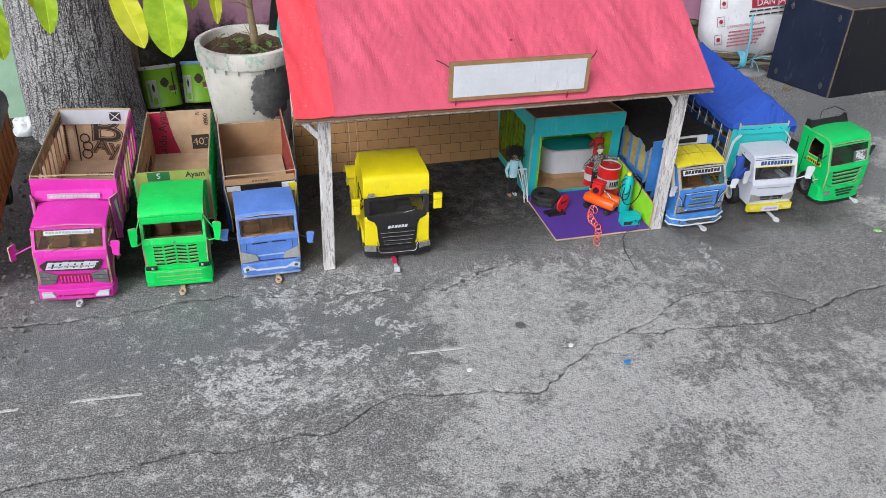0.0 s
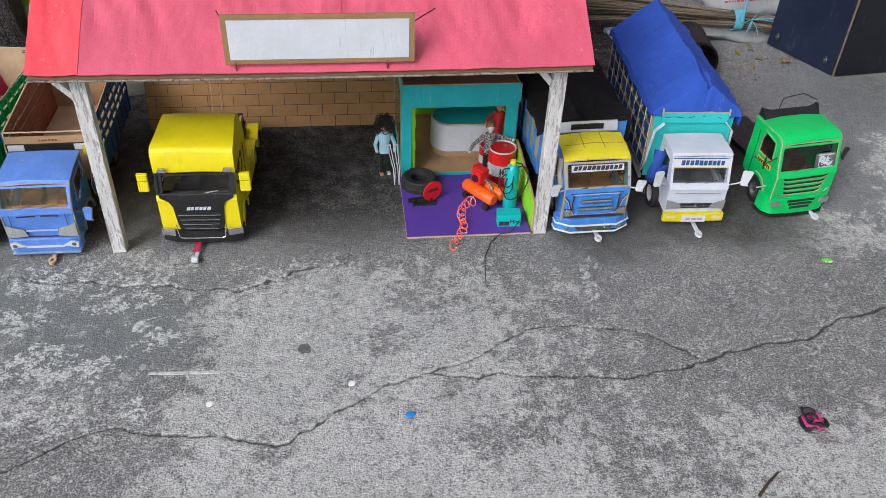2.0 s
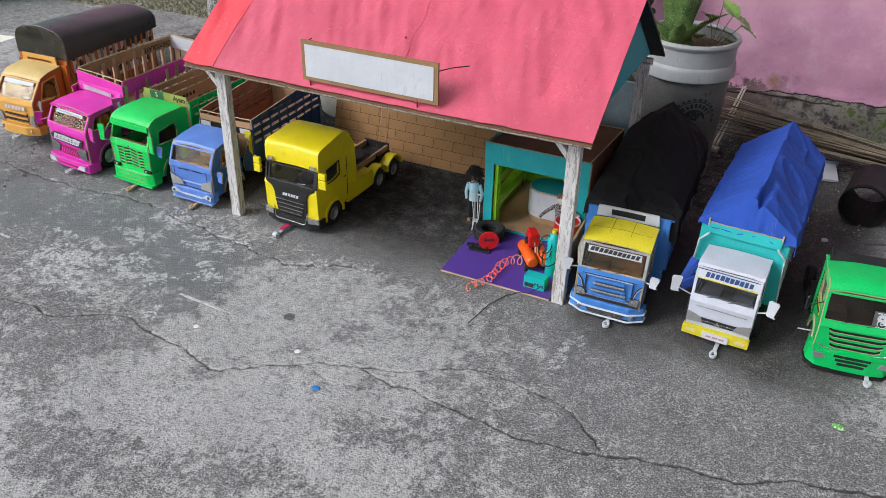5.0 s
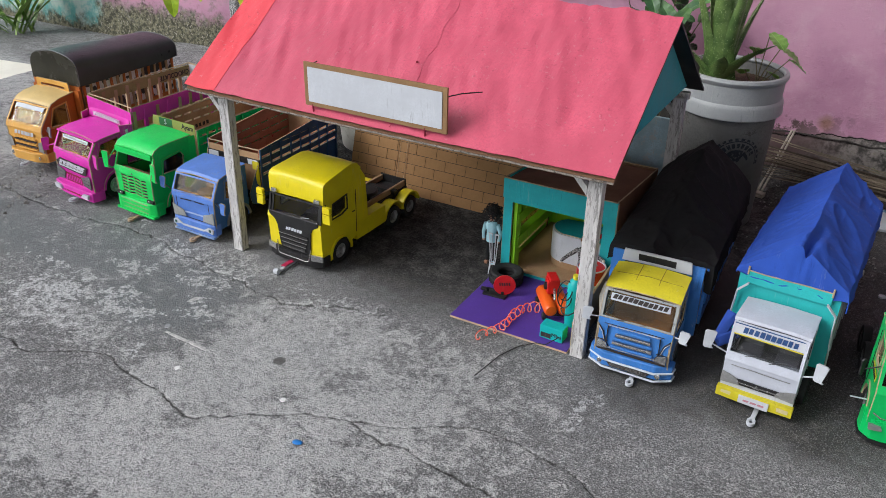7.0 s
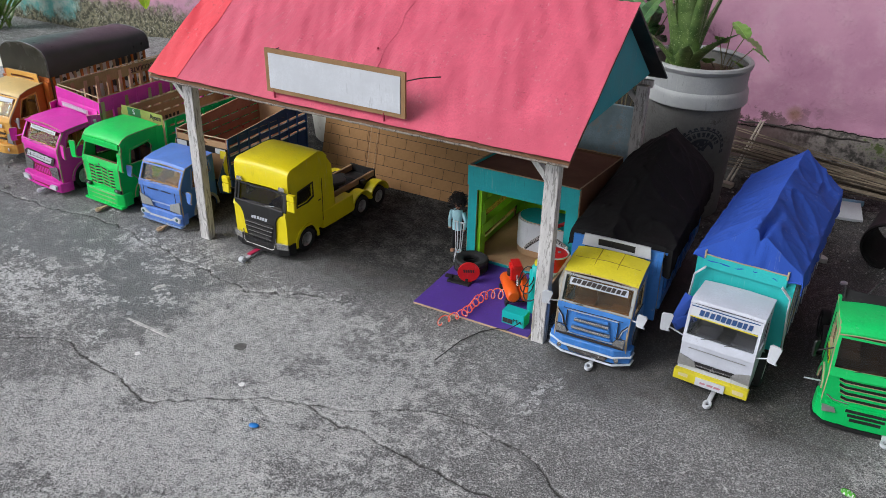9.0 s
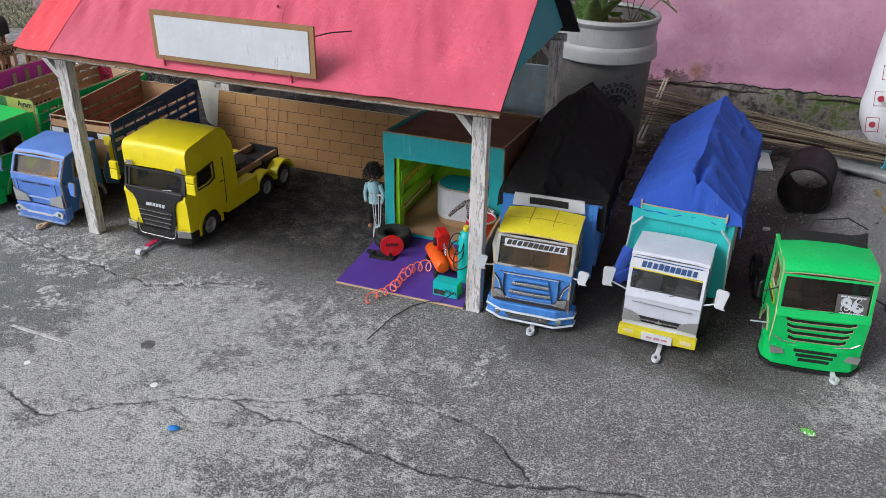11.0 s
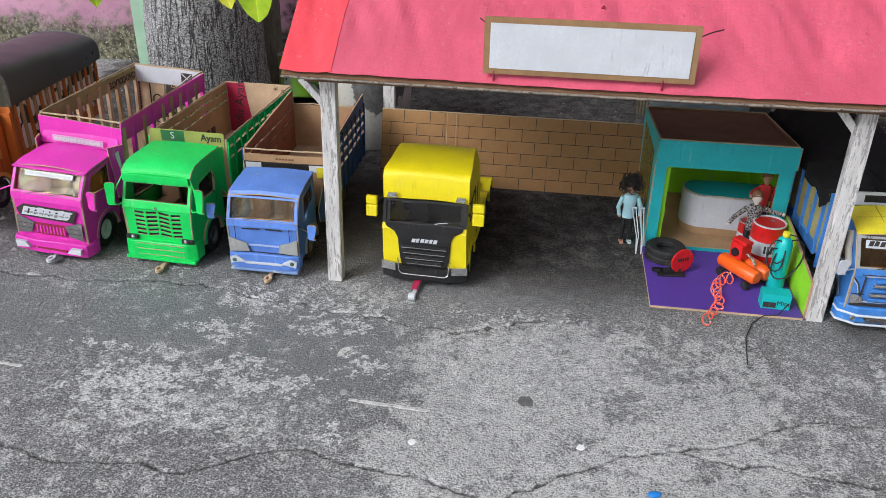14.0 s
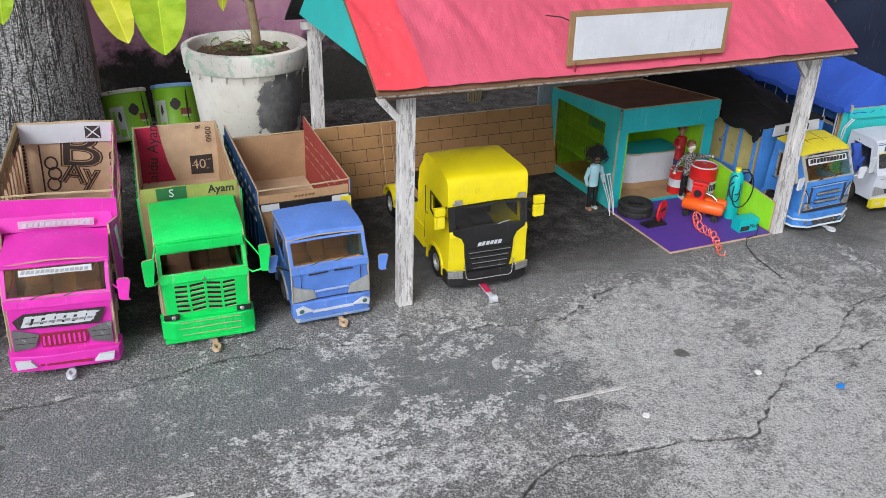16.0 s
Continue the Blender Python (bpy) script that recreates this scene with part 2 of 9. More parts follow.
# ---------- ground ----------
def vnoise(x, y, seed):
    xi, yi = np.floor(x).astype(np.int64), np.floor(y).astype(np.int64)
    fx, fy = x - xi, y - yi
    fx, fy = fx * fx * (3 - 2 * fx), fy * fy * (3 - 2 * fy)

    def h(a, b):
        n = (a * 374761393 + b * 668265263 + seed * 1442695041) & 0x7FFFFFFF
        n = ((n ^ (n >> 13)) * 1274126177) & 0x7FFFFFFF
        return ((n ^ (n >> 16)) & 0xFFFF) / 65535.0

    return (h(xi, yi) * (1 - fx) + h(xi + 1, yi) * fx) * (1 - fy) + (h(xi, yi + 1) * (1 - fx) + h(xi + 1, yi + 1) * fx) * fy


def fbm(x, y, scale, seed, octaves=4):
    total, amp, size = 0.0, 0.5, 0.0
    for o in range(octaves):
        total, size = total + amp * vnoise(x * scale * 2 ** o + 31.7, y * scale * 2 ** o + 17.3, seed + o), size + amp
        amp *= 0.55
    return total / size


def step(a, b, x):
    t = np.clip((x - a) / (b - a), 0, 1)
    return t * t * (3 - 2 * t)


def rise(x, y):
    """The yard climbs slightly towards the corner with the box, and under the orange truck."""
    return 0.062 * step(1.3, 1.8, x) * step(-0.1, 0.4, y) + 0.034 * step(-0.655, -0.72, x) * step(-0.27, -0.05, y)


MAIN_CRACK = [(-1.3, -0.50), (-0.64, -0.54), (-0.455, -0.545), (-0.332, -0.527), (-0.224, -0.545), (-0.13, -0.526), (-0.093, -0.54), (-0.058, -0.53), (-0.033, -0.519), (0.0, -0.495), (0.049, -0.473), (0.082, -0.463), (0.104, -0.473), (0.134, -0.486),
              (0.207, -0.492), (0.26, -0.494), (0.297, -0.516), (0.332, -0.526), (0.361, -0.524), (0.373, -0.503), (0.408, -0.482), (0.467, -0.448), (0.518, -0.409), (0.598, -0.385)]
MAIN_CRACK_ON = [(0.598, -0.385), (0.669, -0.408), (0.725, -0.397), (0.771, -0.407), (0.866, -0.419), (0.936, -0.425), (1.048, -0.415), (1.092, -0.399), (1.152, -0.38), (1.24, -0.365),
                 (1.32, -0.355), (1.411, -0.309), (1.523, -0.285), (1.9, -0.18)]
UPPER_CRACK = [(0.60, -0.385), (0.669, -0.363), (0.719, -0.338), (0.761, -0.306), (0.829, -0.285), (0.922, -0.296), (0.979, -0.303), (1.024, -0.331), (1.06, -0.359), (1.09, -0.39)]
THIN_CRACK = [(-0.11, -0.119), (-0.094, -0.203), (-0.083, -0.268), (-0.07, -0.329), (-0.037, -0.363), (0.006, -0.396), (0.044, -0.427), (0.081, -0.466)]
CRACKS = [
    (0.0029, 0.5, 1.0, MAIN_CRACK), (0.0028, 0.5, 1.0, MAIN_CRACK_ON), (0.0022, 0.5, 0.95, UPPER_CRACK), (0.0012, 0.6, 0.32, THIN_CRACK),
    (0.0036, 0.7, 1.0, [(-1.3, -0.03), (-0.71, -0.081), (-0.56, -0.084)]), (0.0025, 1.0, 1.0, [(-0.56, -0.084), (-0.36, -0.07), (-0.24, -0.064), (0.036, -0.114), (0.245, -0.142), (0.373, -0.089), (0.47, -0.07)]),
    (0.0014, 0.8, 0.7, [(0.50, -0.43), (0.568, -0.454), (0.659, -0.437), (0.70, -0.393)]),
]


def near_line(px, py, pts, reach):
    """Distance to a polyline that is roughened on the way."""
    best = np.full(px.shape, reach)
    for (ax, ay), (bx, by) in zip(pts, pts[1:]):
        box_ = (px > min(ax, bx) - reach) & (px < max(ax, bx) + reach) & (py > min(ay, by) - reach) & (py < max(ay, by) + reach)
        x, y = px[box_], py[box_]
        t = np.clip(((x - ax) * (bx - ax) + (y - ay) * (by - ay)) / ((bx - ax) ** 2 + (by - ay) ** 2), 0, 1)
        best[box_] = np.minimum(best[box_], np.hypot(x - ax - t * (bx - ax), y - ay - t * (by - ay)))
    return best


def blot(px, py, cx, cy, rx, ry, soft=0.6):
    return 1 - step(1 - soft, 1 + soft, np.hypot((px - cx) / rx, (py - cy) / ry))


def build_ground():
    def axis(lo, hi, d):
        inner = np.arange(lo, hi + d / 2, d)
        out = [0.01 * 1.45 ** k for k in range(24)]
        out = np.cumsum(out)
        return np.concatenate([lo - out[::-1], inner, inner[-1] + out])

    gx, gy = axis(-1.25, 1.95, 0.0032), axis(-0.95, 1.3, 0.0032)
    px, py = np.meshgrid(gx, gy)
    wx = px + (fbm(px, py, 28, 5) - 0.5) * 0.035 + (fbm(px, py, 110, 9, 2) - 0.5) * 0.006
    wy = py + (fbm(px, py, 28, 55) - 0.5) * 0.035 + (fbm(px, py, 110, 59, 2) - 0.5) * 0.006
    n1, n2, n3 = fbm(px, py, 7, 1), fbm(px, py, 30, 2), fbm(px, py, 90, 3, 3)
    crack = np.zeros(px.shape)
    for width, stray, open_, pts in CRACKS:
        d = near_line(px + (wx - px) * stray, py + (wy - py) * stray, pts, 0.06)
        w = width * (0.5 + 0.6 * n2) * (1 + 0.7 * step(0.95, 1.2, px))
        crack = np.maximum(crack, open_ * (1 - step(w * 0.15, w * 0.9 + 0.0015, d)))
    # lighter worn concrete towards the open yard, darker skin near the parked row
    wob = (n1 - 0.5) * 0.22 + (n2 - 0.5) * 0.09
    pale = step(0.08, 0.34, px + wob * 1.3) * (1 - step(-0.3, -0.12, py + wob - 0.1 * step(0.2, 0.7, px)))
    for cx, cy, rx, ry, v in ((0.42, -0.22, 0.24, 0.15, 0.95), (0.22, -0.66, 0.16, 0.12, 0.8), (1.25, -0.2, 0.22, 0.1, 0.8), (-0.15, -0.40, 0.27, 0.14, 0.55),
                              (-0.1, -0.09, 0.18, 0.06, 0.5), (0.05, -0.06, 0.22, 0.06, 0.5), (0.8, -0.22, 0.25, 0.07, 0.6), (-0.62, -0.66, 0.25, 0.1, 0.45), (-0.35, -0.75, 0.4, 0.12, 0.5)):
        pale = np.maximum(pale, v * blot(px + wob * 0.5, py + wob * 0.4, cx, cy, rx, ry))
    for cx, cy, rx, ry in ((0.35, -0.80, 0.2, 0.08), (0.58, -0.72, 0.14, 0.05), (0.95, -0.62, 0.14, 0.07), (0.36, -0.52, 0.05, 0.03), (1.15, -0.75, 0.12, 0.08), (0.53, -0.29, 0.06, 0.05), (0.7, -0.55, 0.1, 0.04), (0.62, -0.2, 0.08, 0.04), (1.1, -0.3, 0.1, 0.04)):
        pale *= 1 - 0.5 * blot(px + wob * 0.5, py + wob * 0.4, cx, cy, rx, ry)
    pale = np.maximum(pale, 0.34 * (1 - step(0.1, 0.3, px)) * (1 - step(-0.1, 0.05, py)) + 0.5 * (1 - step(-0.9, -0.6, py + wob)) * (1 - step(0.1, 0.3, px)))
    # weaker daylight on the right is put into the colour as less pale
    pale *= 1 - 0.6 * step(0.75, 1.1, px) * step(-0.62, -0.4, py + (n1 - 0.5) * 0.3)
    # sunlit ground at the far left is painted as extra pale
    pale = np.maximum(pale, 0.75 * (1 - step(-1.05, -0.8, px + wob)))
    # mottling, plus more painted shade towards the right
    pale *= np.clip(0.4 + 0.9 * fbm(px, py, 13, 71), 0.45, 1.0) * (1 - 0.42 * step(0.5, 0.85, px) * step(-0.66, -0.46, py + wob))
    pale = np.maximum(pale, 0.8 * blot(px + wob, py + wob, 1.86, 0.16, 0.16, 0.12) + 0.6 * blot(px + wob, py + wob, 1.62, -0.05, 0.2, 0.1))
    scuff = np.zeros(px.shape)
    for cx, cy, rx, ry, v in ((-0.229, -0.375, 0.085, 0.075, 1.0), (-0.057, -0.309, 0.055, 0.042, 0.95), (0.012, -0.325, 0.045, 0.04, 0.9), (-0.15, -0.42, 0.12, 0.06, 0.55), (-0.33, -0.28, 0.07, 0.016, 0.75),
                              (-0.127, -0.185, 0.04, 0.035, 0.9), (0.131, -0.245, 0.045, 0.045, 0.62), (-0.145, -0.655, 0.06, 0.03, 0.85), (0.068, -0.15, 0.06, 0.03, 0.7), (-0.116, -0.08, 0.05, 0.04, 0.65),
                              (0.113, -0.42, 0.04, 0.025, 0.55), (-0.508, -0.471, 0.05, 0.02, 0.35), (0.05, -0.1, 0.1, 0.03, 0.6), (0.95, -0.13, 0.02, 0.07, 0.6), (0.45, -0.2, 0.2, 0.1, 0.3),
                              (-0.33, 0.02, 0.05, 0.06, 0.6), (0.35, -0.08, 0.12, 0.03, 0.45)):
        scuff = np.maximum(scuff, v * blot(px + wob * 0.7, py + wob * 0.4, cx, cy, rx, ry, 0.8))
    damp = np.maximum(blot(px, py, -0.42, -0.18, 0.4, 0.12), 0.9 * blot(px, py, 0.03, -0.24, 0.18, 0.14))
    damp = np.maximum(damp, 0.9 * blot(px, py, 1.72, 0.25, 0.2, 0.5) * step(1.45, 1.6, px))
    # soil by the wall; the blot under the shelter roof is painted shade
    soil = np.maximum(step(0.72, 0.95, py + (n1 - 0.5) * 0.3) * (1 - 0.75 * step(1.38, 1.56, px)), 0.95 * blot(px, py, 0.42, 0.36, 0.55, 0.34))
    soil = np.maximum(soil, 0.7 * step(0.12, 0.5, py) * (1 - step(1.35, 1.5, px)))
    # shade between the right-hand trucks, painted with the same dark tone
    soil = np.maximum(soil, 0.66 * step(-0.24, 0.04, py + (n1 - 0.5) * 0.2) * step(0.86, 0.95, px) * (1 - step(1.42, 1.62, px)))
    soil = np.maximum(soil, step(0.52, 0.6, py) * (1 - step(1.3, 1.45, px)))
    # contact shade under the left-hand trucks, painted likewise
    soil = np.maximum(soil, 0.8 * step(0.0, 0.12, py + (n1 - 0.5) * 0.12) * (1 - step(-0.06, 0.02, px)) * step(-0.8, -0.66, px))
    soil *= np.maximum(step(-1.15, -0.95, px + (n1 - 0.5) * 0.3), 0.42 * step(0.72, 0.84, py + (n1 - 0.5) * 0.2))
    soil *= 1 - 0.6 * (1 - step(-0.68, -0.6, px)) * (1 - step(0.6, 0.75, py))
    pz = rise(px, py) + (n1 - 0.5) * 0.004 + (n3 - 0.5) * 0.0022 - crack * 0.0045 - 0.0012 * pale
    far = np.maximum(np.abs(px - 0.35) - 1.7, np.abs(py - 0.2) - 1.2)
    pz = pz * (1 - step(0.0, 0.5, far))
    flat = 1 - step(0.0, 0.35, np.maximum(np.abs(px - 0.3) - 1.35, np.abs(py - 0.25) - 0.32))
    pz -= np.maximum(pz - 0.0, 0) * flat * (1 - step(1.2, 1.4, px)) * 0.8
    ny, nx = px.shape
    idx = np.arange(nx * ny).reshape(ny, nx)
    quads = np.stack([idx[:-1, :-1], idx[:-1, 1:], idx[1:, 1:], idx[1:, :-1]], -1).reshape(-1, 4)
    me = bpy.data.meshes.new("ground")
    me.vertices.add(nx * ny)
    me.vertices.foreach_set("co", np.stack([px, py, pz], -1).astype(np.float32).ravel())
    me.loops.add(quads.size)
    me.loops.foreach_set("vertex_index", quads.astype(np.int32).ravel())
    me.polygons.add(len(quads))
    me.polygons.foreach_set("loop_start", np.arange(0, quads.size, 4, dtype=np.int32))
    me.update(calc_edges=True)
    me.shade_smooth()
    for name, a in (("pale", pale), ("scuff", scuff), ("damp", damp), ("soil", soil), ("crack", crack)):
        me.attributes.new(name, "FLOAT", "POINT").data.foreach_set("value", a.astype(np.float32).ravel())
    return me


def ground_material():
    m, nt, bsdf, co = shader("old_concrete")
    att = {}
    for name in ("pale", "scuff", "damp", "soil", "crack"):
        a = nt.nodes.new("ShaderNodeAttribute")
        a.attribute_name = name
        att[name] = a.outputs["Fac"]
    wide, mid, clump = noise_tex(nt, 5, 5, 0.65, co), noise_tex(nt, 24, 6, 0.7, co), noise_tex(nt, 60, 5, 0.7, co)
    grain, grit = noise_tex(nt, 170, 3, 0.6, co), noise_tex(nt, 340, 2, 0.6, co)

    def blend(*terms):
        total = 0.0
        for source, weight in terms:
            total = math_node(nt, "ADD", math_node(nt, "MULTIPLY", math_node(nt, "SUBTRACT", source, 0.5), weight), total)
        return total

    # grey skin and the paler paste between its grains
    dark = mixed(nt, ramp(nt, wide, 0.36, 0.64), (0.118, 0.119, 0.122), (0.166, 0.167, 0.169))
    dark = mixed(nt, math_node(nt, "MULTIPLY", att["damp"], 0.7), dark, (0.155, 0.178, 0.187))
    dark = mixed(nt, ramp(nt, grit, 0.5, 0.3), dark, (0.1, 0.1, 0.102))
    light = mixed(nt, ramp(nt, wide, 0.36, 0.64), (0.385, 0.392, 0.388), (0.48, 0.486, 0.48))
    light = mixed(nt, ramp(nt, mid, 0.5, 0.72), light, (0.47, 0.458, 0.458))
    light = mixed(nt, ramp(nt, clump, 0.52, 0.36), light, (0.25, 0.255, 0.255))
    light = mixed(nt, ramp(nt, grit, 0.5, 0.7), light, (0.54, 0.54, 0.54))
    spread = blend((grain, 1.5), (grit, 1.0), (clump, 0.7), (mid, 0.7))
    spread = math_node(nt, "MULTIPLY", spread, math_node(nt, "SUBTRACT", 1.0, math_node(nt, "MULTIPLY", att["damp"], 0.5)))
    worn = ramp(nt, math_node(nt, "ADD", att["pale"], blend((mid, 1.5), (clump, 1.0))), 0.34, 0.62)
    edge = math_node(nt, "ADD", math_node(nt, "ADD", math_node(nt, "MULTIPLY", worn, 0.3), math_node(nt, "MULTIPLY", att["pale"], 0.22)), spread)
    edge = math_node(nt, "SUBTRACT", edge, math_node(nt, "MULTIPLY", att["damp"], 0.12))
    col = mixed(nt, ramp(nt, edge, -0.14, 0.58), dark, light)
    # chalky flakes with hard edges
    edge = math_node(nt, "ADD", att["scuff"], blend((clump, 4.2), (mid, 3.4), (grain, 1.6)))
    flakes = math_node(nt, "MULTIPLY", ramp(nt, edge, 0.66, 0.74), ramp(nt, att["scuff"], 0.02, 0.2))
    col = mixed(nt, flakes, col, mixed(nt, ramp(nt, grain, 0.38, 0.62), (0.34, 0.345, 0.345), (0.6, 0.61, 0.62)))
    # dark tone for bare soil and for the shade painted under roof and trucks
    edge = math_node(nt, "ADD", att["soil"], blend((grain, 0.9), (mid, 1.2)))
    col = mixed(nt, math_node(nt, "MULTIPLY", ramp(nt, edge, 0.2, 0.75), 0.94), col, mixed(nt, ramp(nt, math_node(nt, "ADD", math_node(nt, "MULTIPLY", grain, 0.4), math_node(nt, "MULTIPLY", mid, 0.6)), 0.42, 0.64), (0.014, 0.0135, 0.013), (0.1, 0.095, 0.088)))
    stones = ramp(nt, noise_tex(nt, 150, 1, 0.5, co), 0.73, 0.77)
    col = mixed(nt, math_node(nt, "MULTIPLY", stones, 0.35), col, (0.5, 0.48, 0.45))
    # open pits and bright sand grains
    pits = ramp(nt, noise_tex(nt, 380, 3, 0.65, co), 0.55, 0.6)
    col = mixed(nt, math_node(nt, "MULTIPLY", pits, 0.78), col, (0.05, 0.05, 0.051))
    sand = ramp(nt, noise_tex(nt, 470, 2, 0.6, co), 0.57, 0.62)
    col = mixed(nt, math_node(nt, "MULTIPLY", math_node(nt, "MULTIPLY", sand, math_node(nt, "SUBTRACT", 1.0, math_node(nt, "MULTIPLY", att["soil"], 0.75))), math_node(nt, "ADD", 0.42, math_node(nt, "MULTIPLY", worn, 0.38))), col, (0.6, 0.6, 0.6))
    col = mixed(nt, math_node(nt, "MULTIPLY", ramp(nt, att["crack"], 0.25, 0.85), 0.88), col, (0.035, 0.034, 0.032))
    nt.links.new(col, bsdf.inputs["Base Color"])
    rough = math_node(nt, "SUBTRACT", 0.85, math_node(nt, "MULTIPLY", att["damp"], 0.35))
    nt.links.new(rough, bsdf.inputs["Roughness"])
    spec = math_node(nt, "SUBTRACT", 0.25, math_node(nt, "MULTIPLY", att["soil"], 0.2))
    nt.links.new(spec, bsdf.inputs["Specular IOR Level"])
    h = math_node(nt, "ADD", math_node(nt, "MULTIPLY", grit, 0.6), math_node(nt, "ADD", grain, math_node(nt, "MULTIPLY", clump, 0.8)))
    h = math_node(nt, "MULTIPLY", h, math_node(nt, "SUBTRACT", 1.0, math_node(nt, "MULTIPLY", att["soil"], 0.6)))
    bumped(nt, bsdf, h, 1.0, 0.0028)
    return m


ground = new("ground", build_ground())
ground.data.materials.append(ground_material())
tagged(ground, "cracked grey concrete yard with chalky worn patches, dark soil by the wall and painted shade under roof and trucks", "ground", kind="structure")


# ---------- back wall ----------
def wall_material():
    m, nt, bsdf, co = shader("pink_plaster")
    sep = nt.nodes.new("ShaderNodeSeparateXYZ")
    nt.links.new(co, sep.inputs[0])
    wide, mid, lumps, fine = noise_tex(nt, 3, 5, 0.6, co), noise_tex(nt, 14, 6, 0.65, co), noise_tex(nt, 110, 3, 0.6, co), noise_tex(nt, 300, 3, 0.6, co)
    pink = mixed(nt, ramp(nt, wide, 0.35, 0.68), (0.36, 0.175, 0.265), (0.49, 0.265, 0.365))
    pink = mixed(nt, math_node(nt, "MULTIPLY", ramp(nt, mid, 0.45, 0.75), 0.4), pink, (0.53, 0.36, 0.43))
    # green paint that was there before shows far along the wall
    old = ramp(nt, math_node(nt, "ADD", math_node(nt, "MULTIPLY", sep.outputs[0], -0.9), math_node(nt, "MULTIPLY", mid, 0.25)), 1.86, 1.92)
    pink = mixed(nt, old, pink, mixed(nt, ramp(nt, mid, 0.4, 0.6), (0.15, 0.42, 0.4), (0.4, 0.54, 0.5)))
    low = math_node(nt, "ADD", sep.outputs[2], math_node(nt, "MULTIPLY", math_node(nt, "SUBTRACT", mid, 0.5), 0.32))
    mould = mixed(nt, ramp(nt, noise_tex(nt, 42, 8, 0.75, co), 0.38, 0.64), (0.07, 0.066, 0.055), (0.27, 0.26, 0.22))
    mould = mixed(nt, ramp(nt, noise_tex(nt, 9, 4, 0.6, co), 0.55, 0.7), mould, (0.1, 0.12, 0.06))
    # behind the shelter the mould is painted near black to stand for shade
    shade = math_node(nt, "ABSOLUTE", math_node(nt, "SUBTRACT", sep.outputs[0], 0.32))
    shelter_shade = ramp(nt, math_node(nt, "ADD", shade, math_node(nt, "MULTIPLY", mid, 0.3)), 1.1, 0.85)
    mould = mixed(nt, shelter_shade, mould, mixed(nt, lumps, (0.012, 0.012, 0.011), (0.05, 0.048, 0.043)))
    col = mixed(nt, ramp(nt, math_node(nt, "SUBTRACT", low, math_node(nt, "MULTIPLY", shelter_shade, 0.06)), 0.19, 0.1), pink, mould)
    left = ramp(nt, math_node(nt, "MULTIPLY", sep.outputs[0], -1.0), -0.1, 0.9)
    streak = ramp(nt, math_node(nt, "SUBTRACT", math_node(nt, "ADD", mid, math_node(nt, "MULTIPLY", left, 0.1)), math_node(nt, "MULTIPLY", sep.outputs[2], 0.9)), 0.42, 0.62)
    col = mixed(nt, math_node(nt, "MULTIPLY", streak, 0.75), col, mould)
    # thick dark growth along the foot, far along the wall
    ragged = noise_tex(nt, 17, 7, 0.72, co)
    growth = math_node(nt, "MULTIPLY", ramp(nt, math_node(nt, "ADD", sep.outputs[2], math_node(nt, "MULTIPLY", math_node(nt, "SUBTRACT", ragged, 0.5), 0.34)), 0.17, 0.12), ramp(nt, sep.outputs[0], -0.85, -1.0))
    leafy = mixed(nt, ramp(nt, noise_tex(nt, 60, 4, 0.75, co), 0.42, 0.62), (0.055, 0.055, 0.04), (0.22, 0.21, 0.14))
    leafy = mixed(nt, ramp(nt, noise_tex(nt, 130, 2, 0.6, co), 0.6, 0.68), leafy, (0.42, 0.4, 0.33))
    col = mixed(nt, math_node(nt, "MULTIPLY", growth, 0.92), col, leafy)
    turq = math_node(nt, "MULTIPLY", math_node(nt, "MULTIPLY", old, 0.85), ramp(nt, math_node(nt, "ADD", sep.outputs[2], math_node(nt, "MULTIPLY", math_node(nt, "SUBTRACT", ragged, 0.5), 0.2)), 0.02, 0.08))
    col = mixed(nt, turq, col, mixed(nt, ramp(nt, mid, 0.4, 0.6), (0.15, 0.42, 0.4), (0.45, 0.56, 0.52)))
    # below the settling crack the render is bare, damp and mossy
    along = nt.nodes.new("ShaderNodeCombineXYZ")
    nt.links.new(sep.outputs[0], along.inputs[0])
    line = math_node(nt, "MULTIPLY", math_node(nt, "SUBTRACT", noise_tex(nt, 16, 5, 0.62, along.outputs[0]), 0.5), 0.034)
    line = math_node(nt, "ADD", line, math_node(nt, "ADD", 0.1, math_node(nt, "MULTIPLY", ramp(nt, sep.outputs[0], 0.98, 1.25), 0.032)))
    off = math_node(nt, "SUBTRACT", sep.outputs[2], line)
    here = ramp(nt, sep.outputs[0], 0.9, 0.96)
    patchy = noise_tex(nt, 26, 6, 0.7, co)
    bare = mixed(nt, ramp(nt, patchy, 0.36, 0.6), (0.05, 0.048, 0.043), (0.28, 0.25, 0.235))
    bare = mixed(nt, ramp(nt, math_node(nt, "ADD", patchy, math_node(nt, "MULTIPLY", ramp(nt, sep.outputs[0], 1.2, 1.5), 0.12)), 0.56, 0.68), bare, (0.075, 0.1, 0.035))
    foot = mixed(nt, ramp(nt, math_node(nt, "ADD", off, math_node(nt, "MULTIPLY", math_node(nt, "SUBTRACT", patchy, 0.5), 0.03)), 0.004, -0.003), pink, bare)
    foot = mixed(nt, math_node(nt, "MULTIPLY", ramp(nt, math_node(nt, "ADD", math_node(nt, "MULTIPLY", patchy, 2.0), math_node(nt, "MULTIPLY", off, -7.0)), 0.72, 0.95), ramp(nt, sep.outputs[0], 1.3, 1.05)), foot, (0.09, 0.06, 0.06))
    rust = nt.nodes.new("ShaderNodeVectorMath")
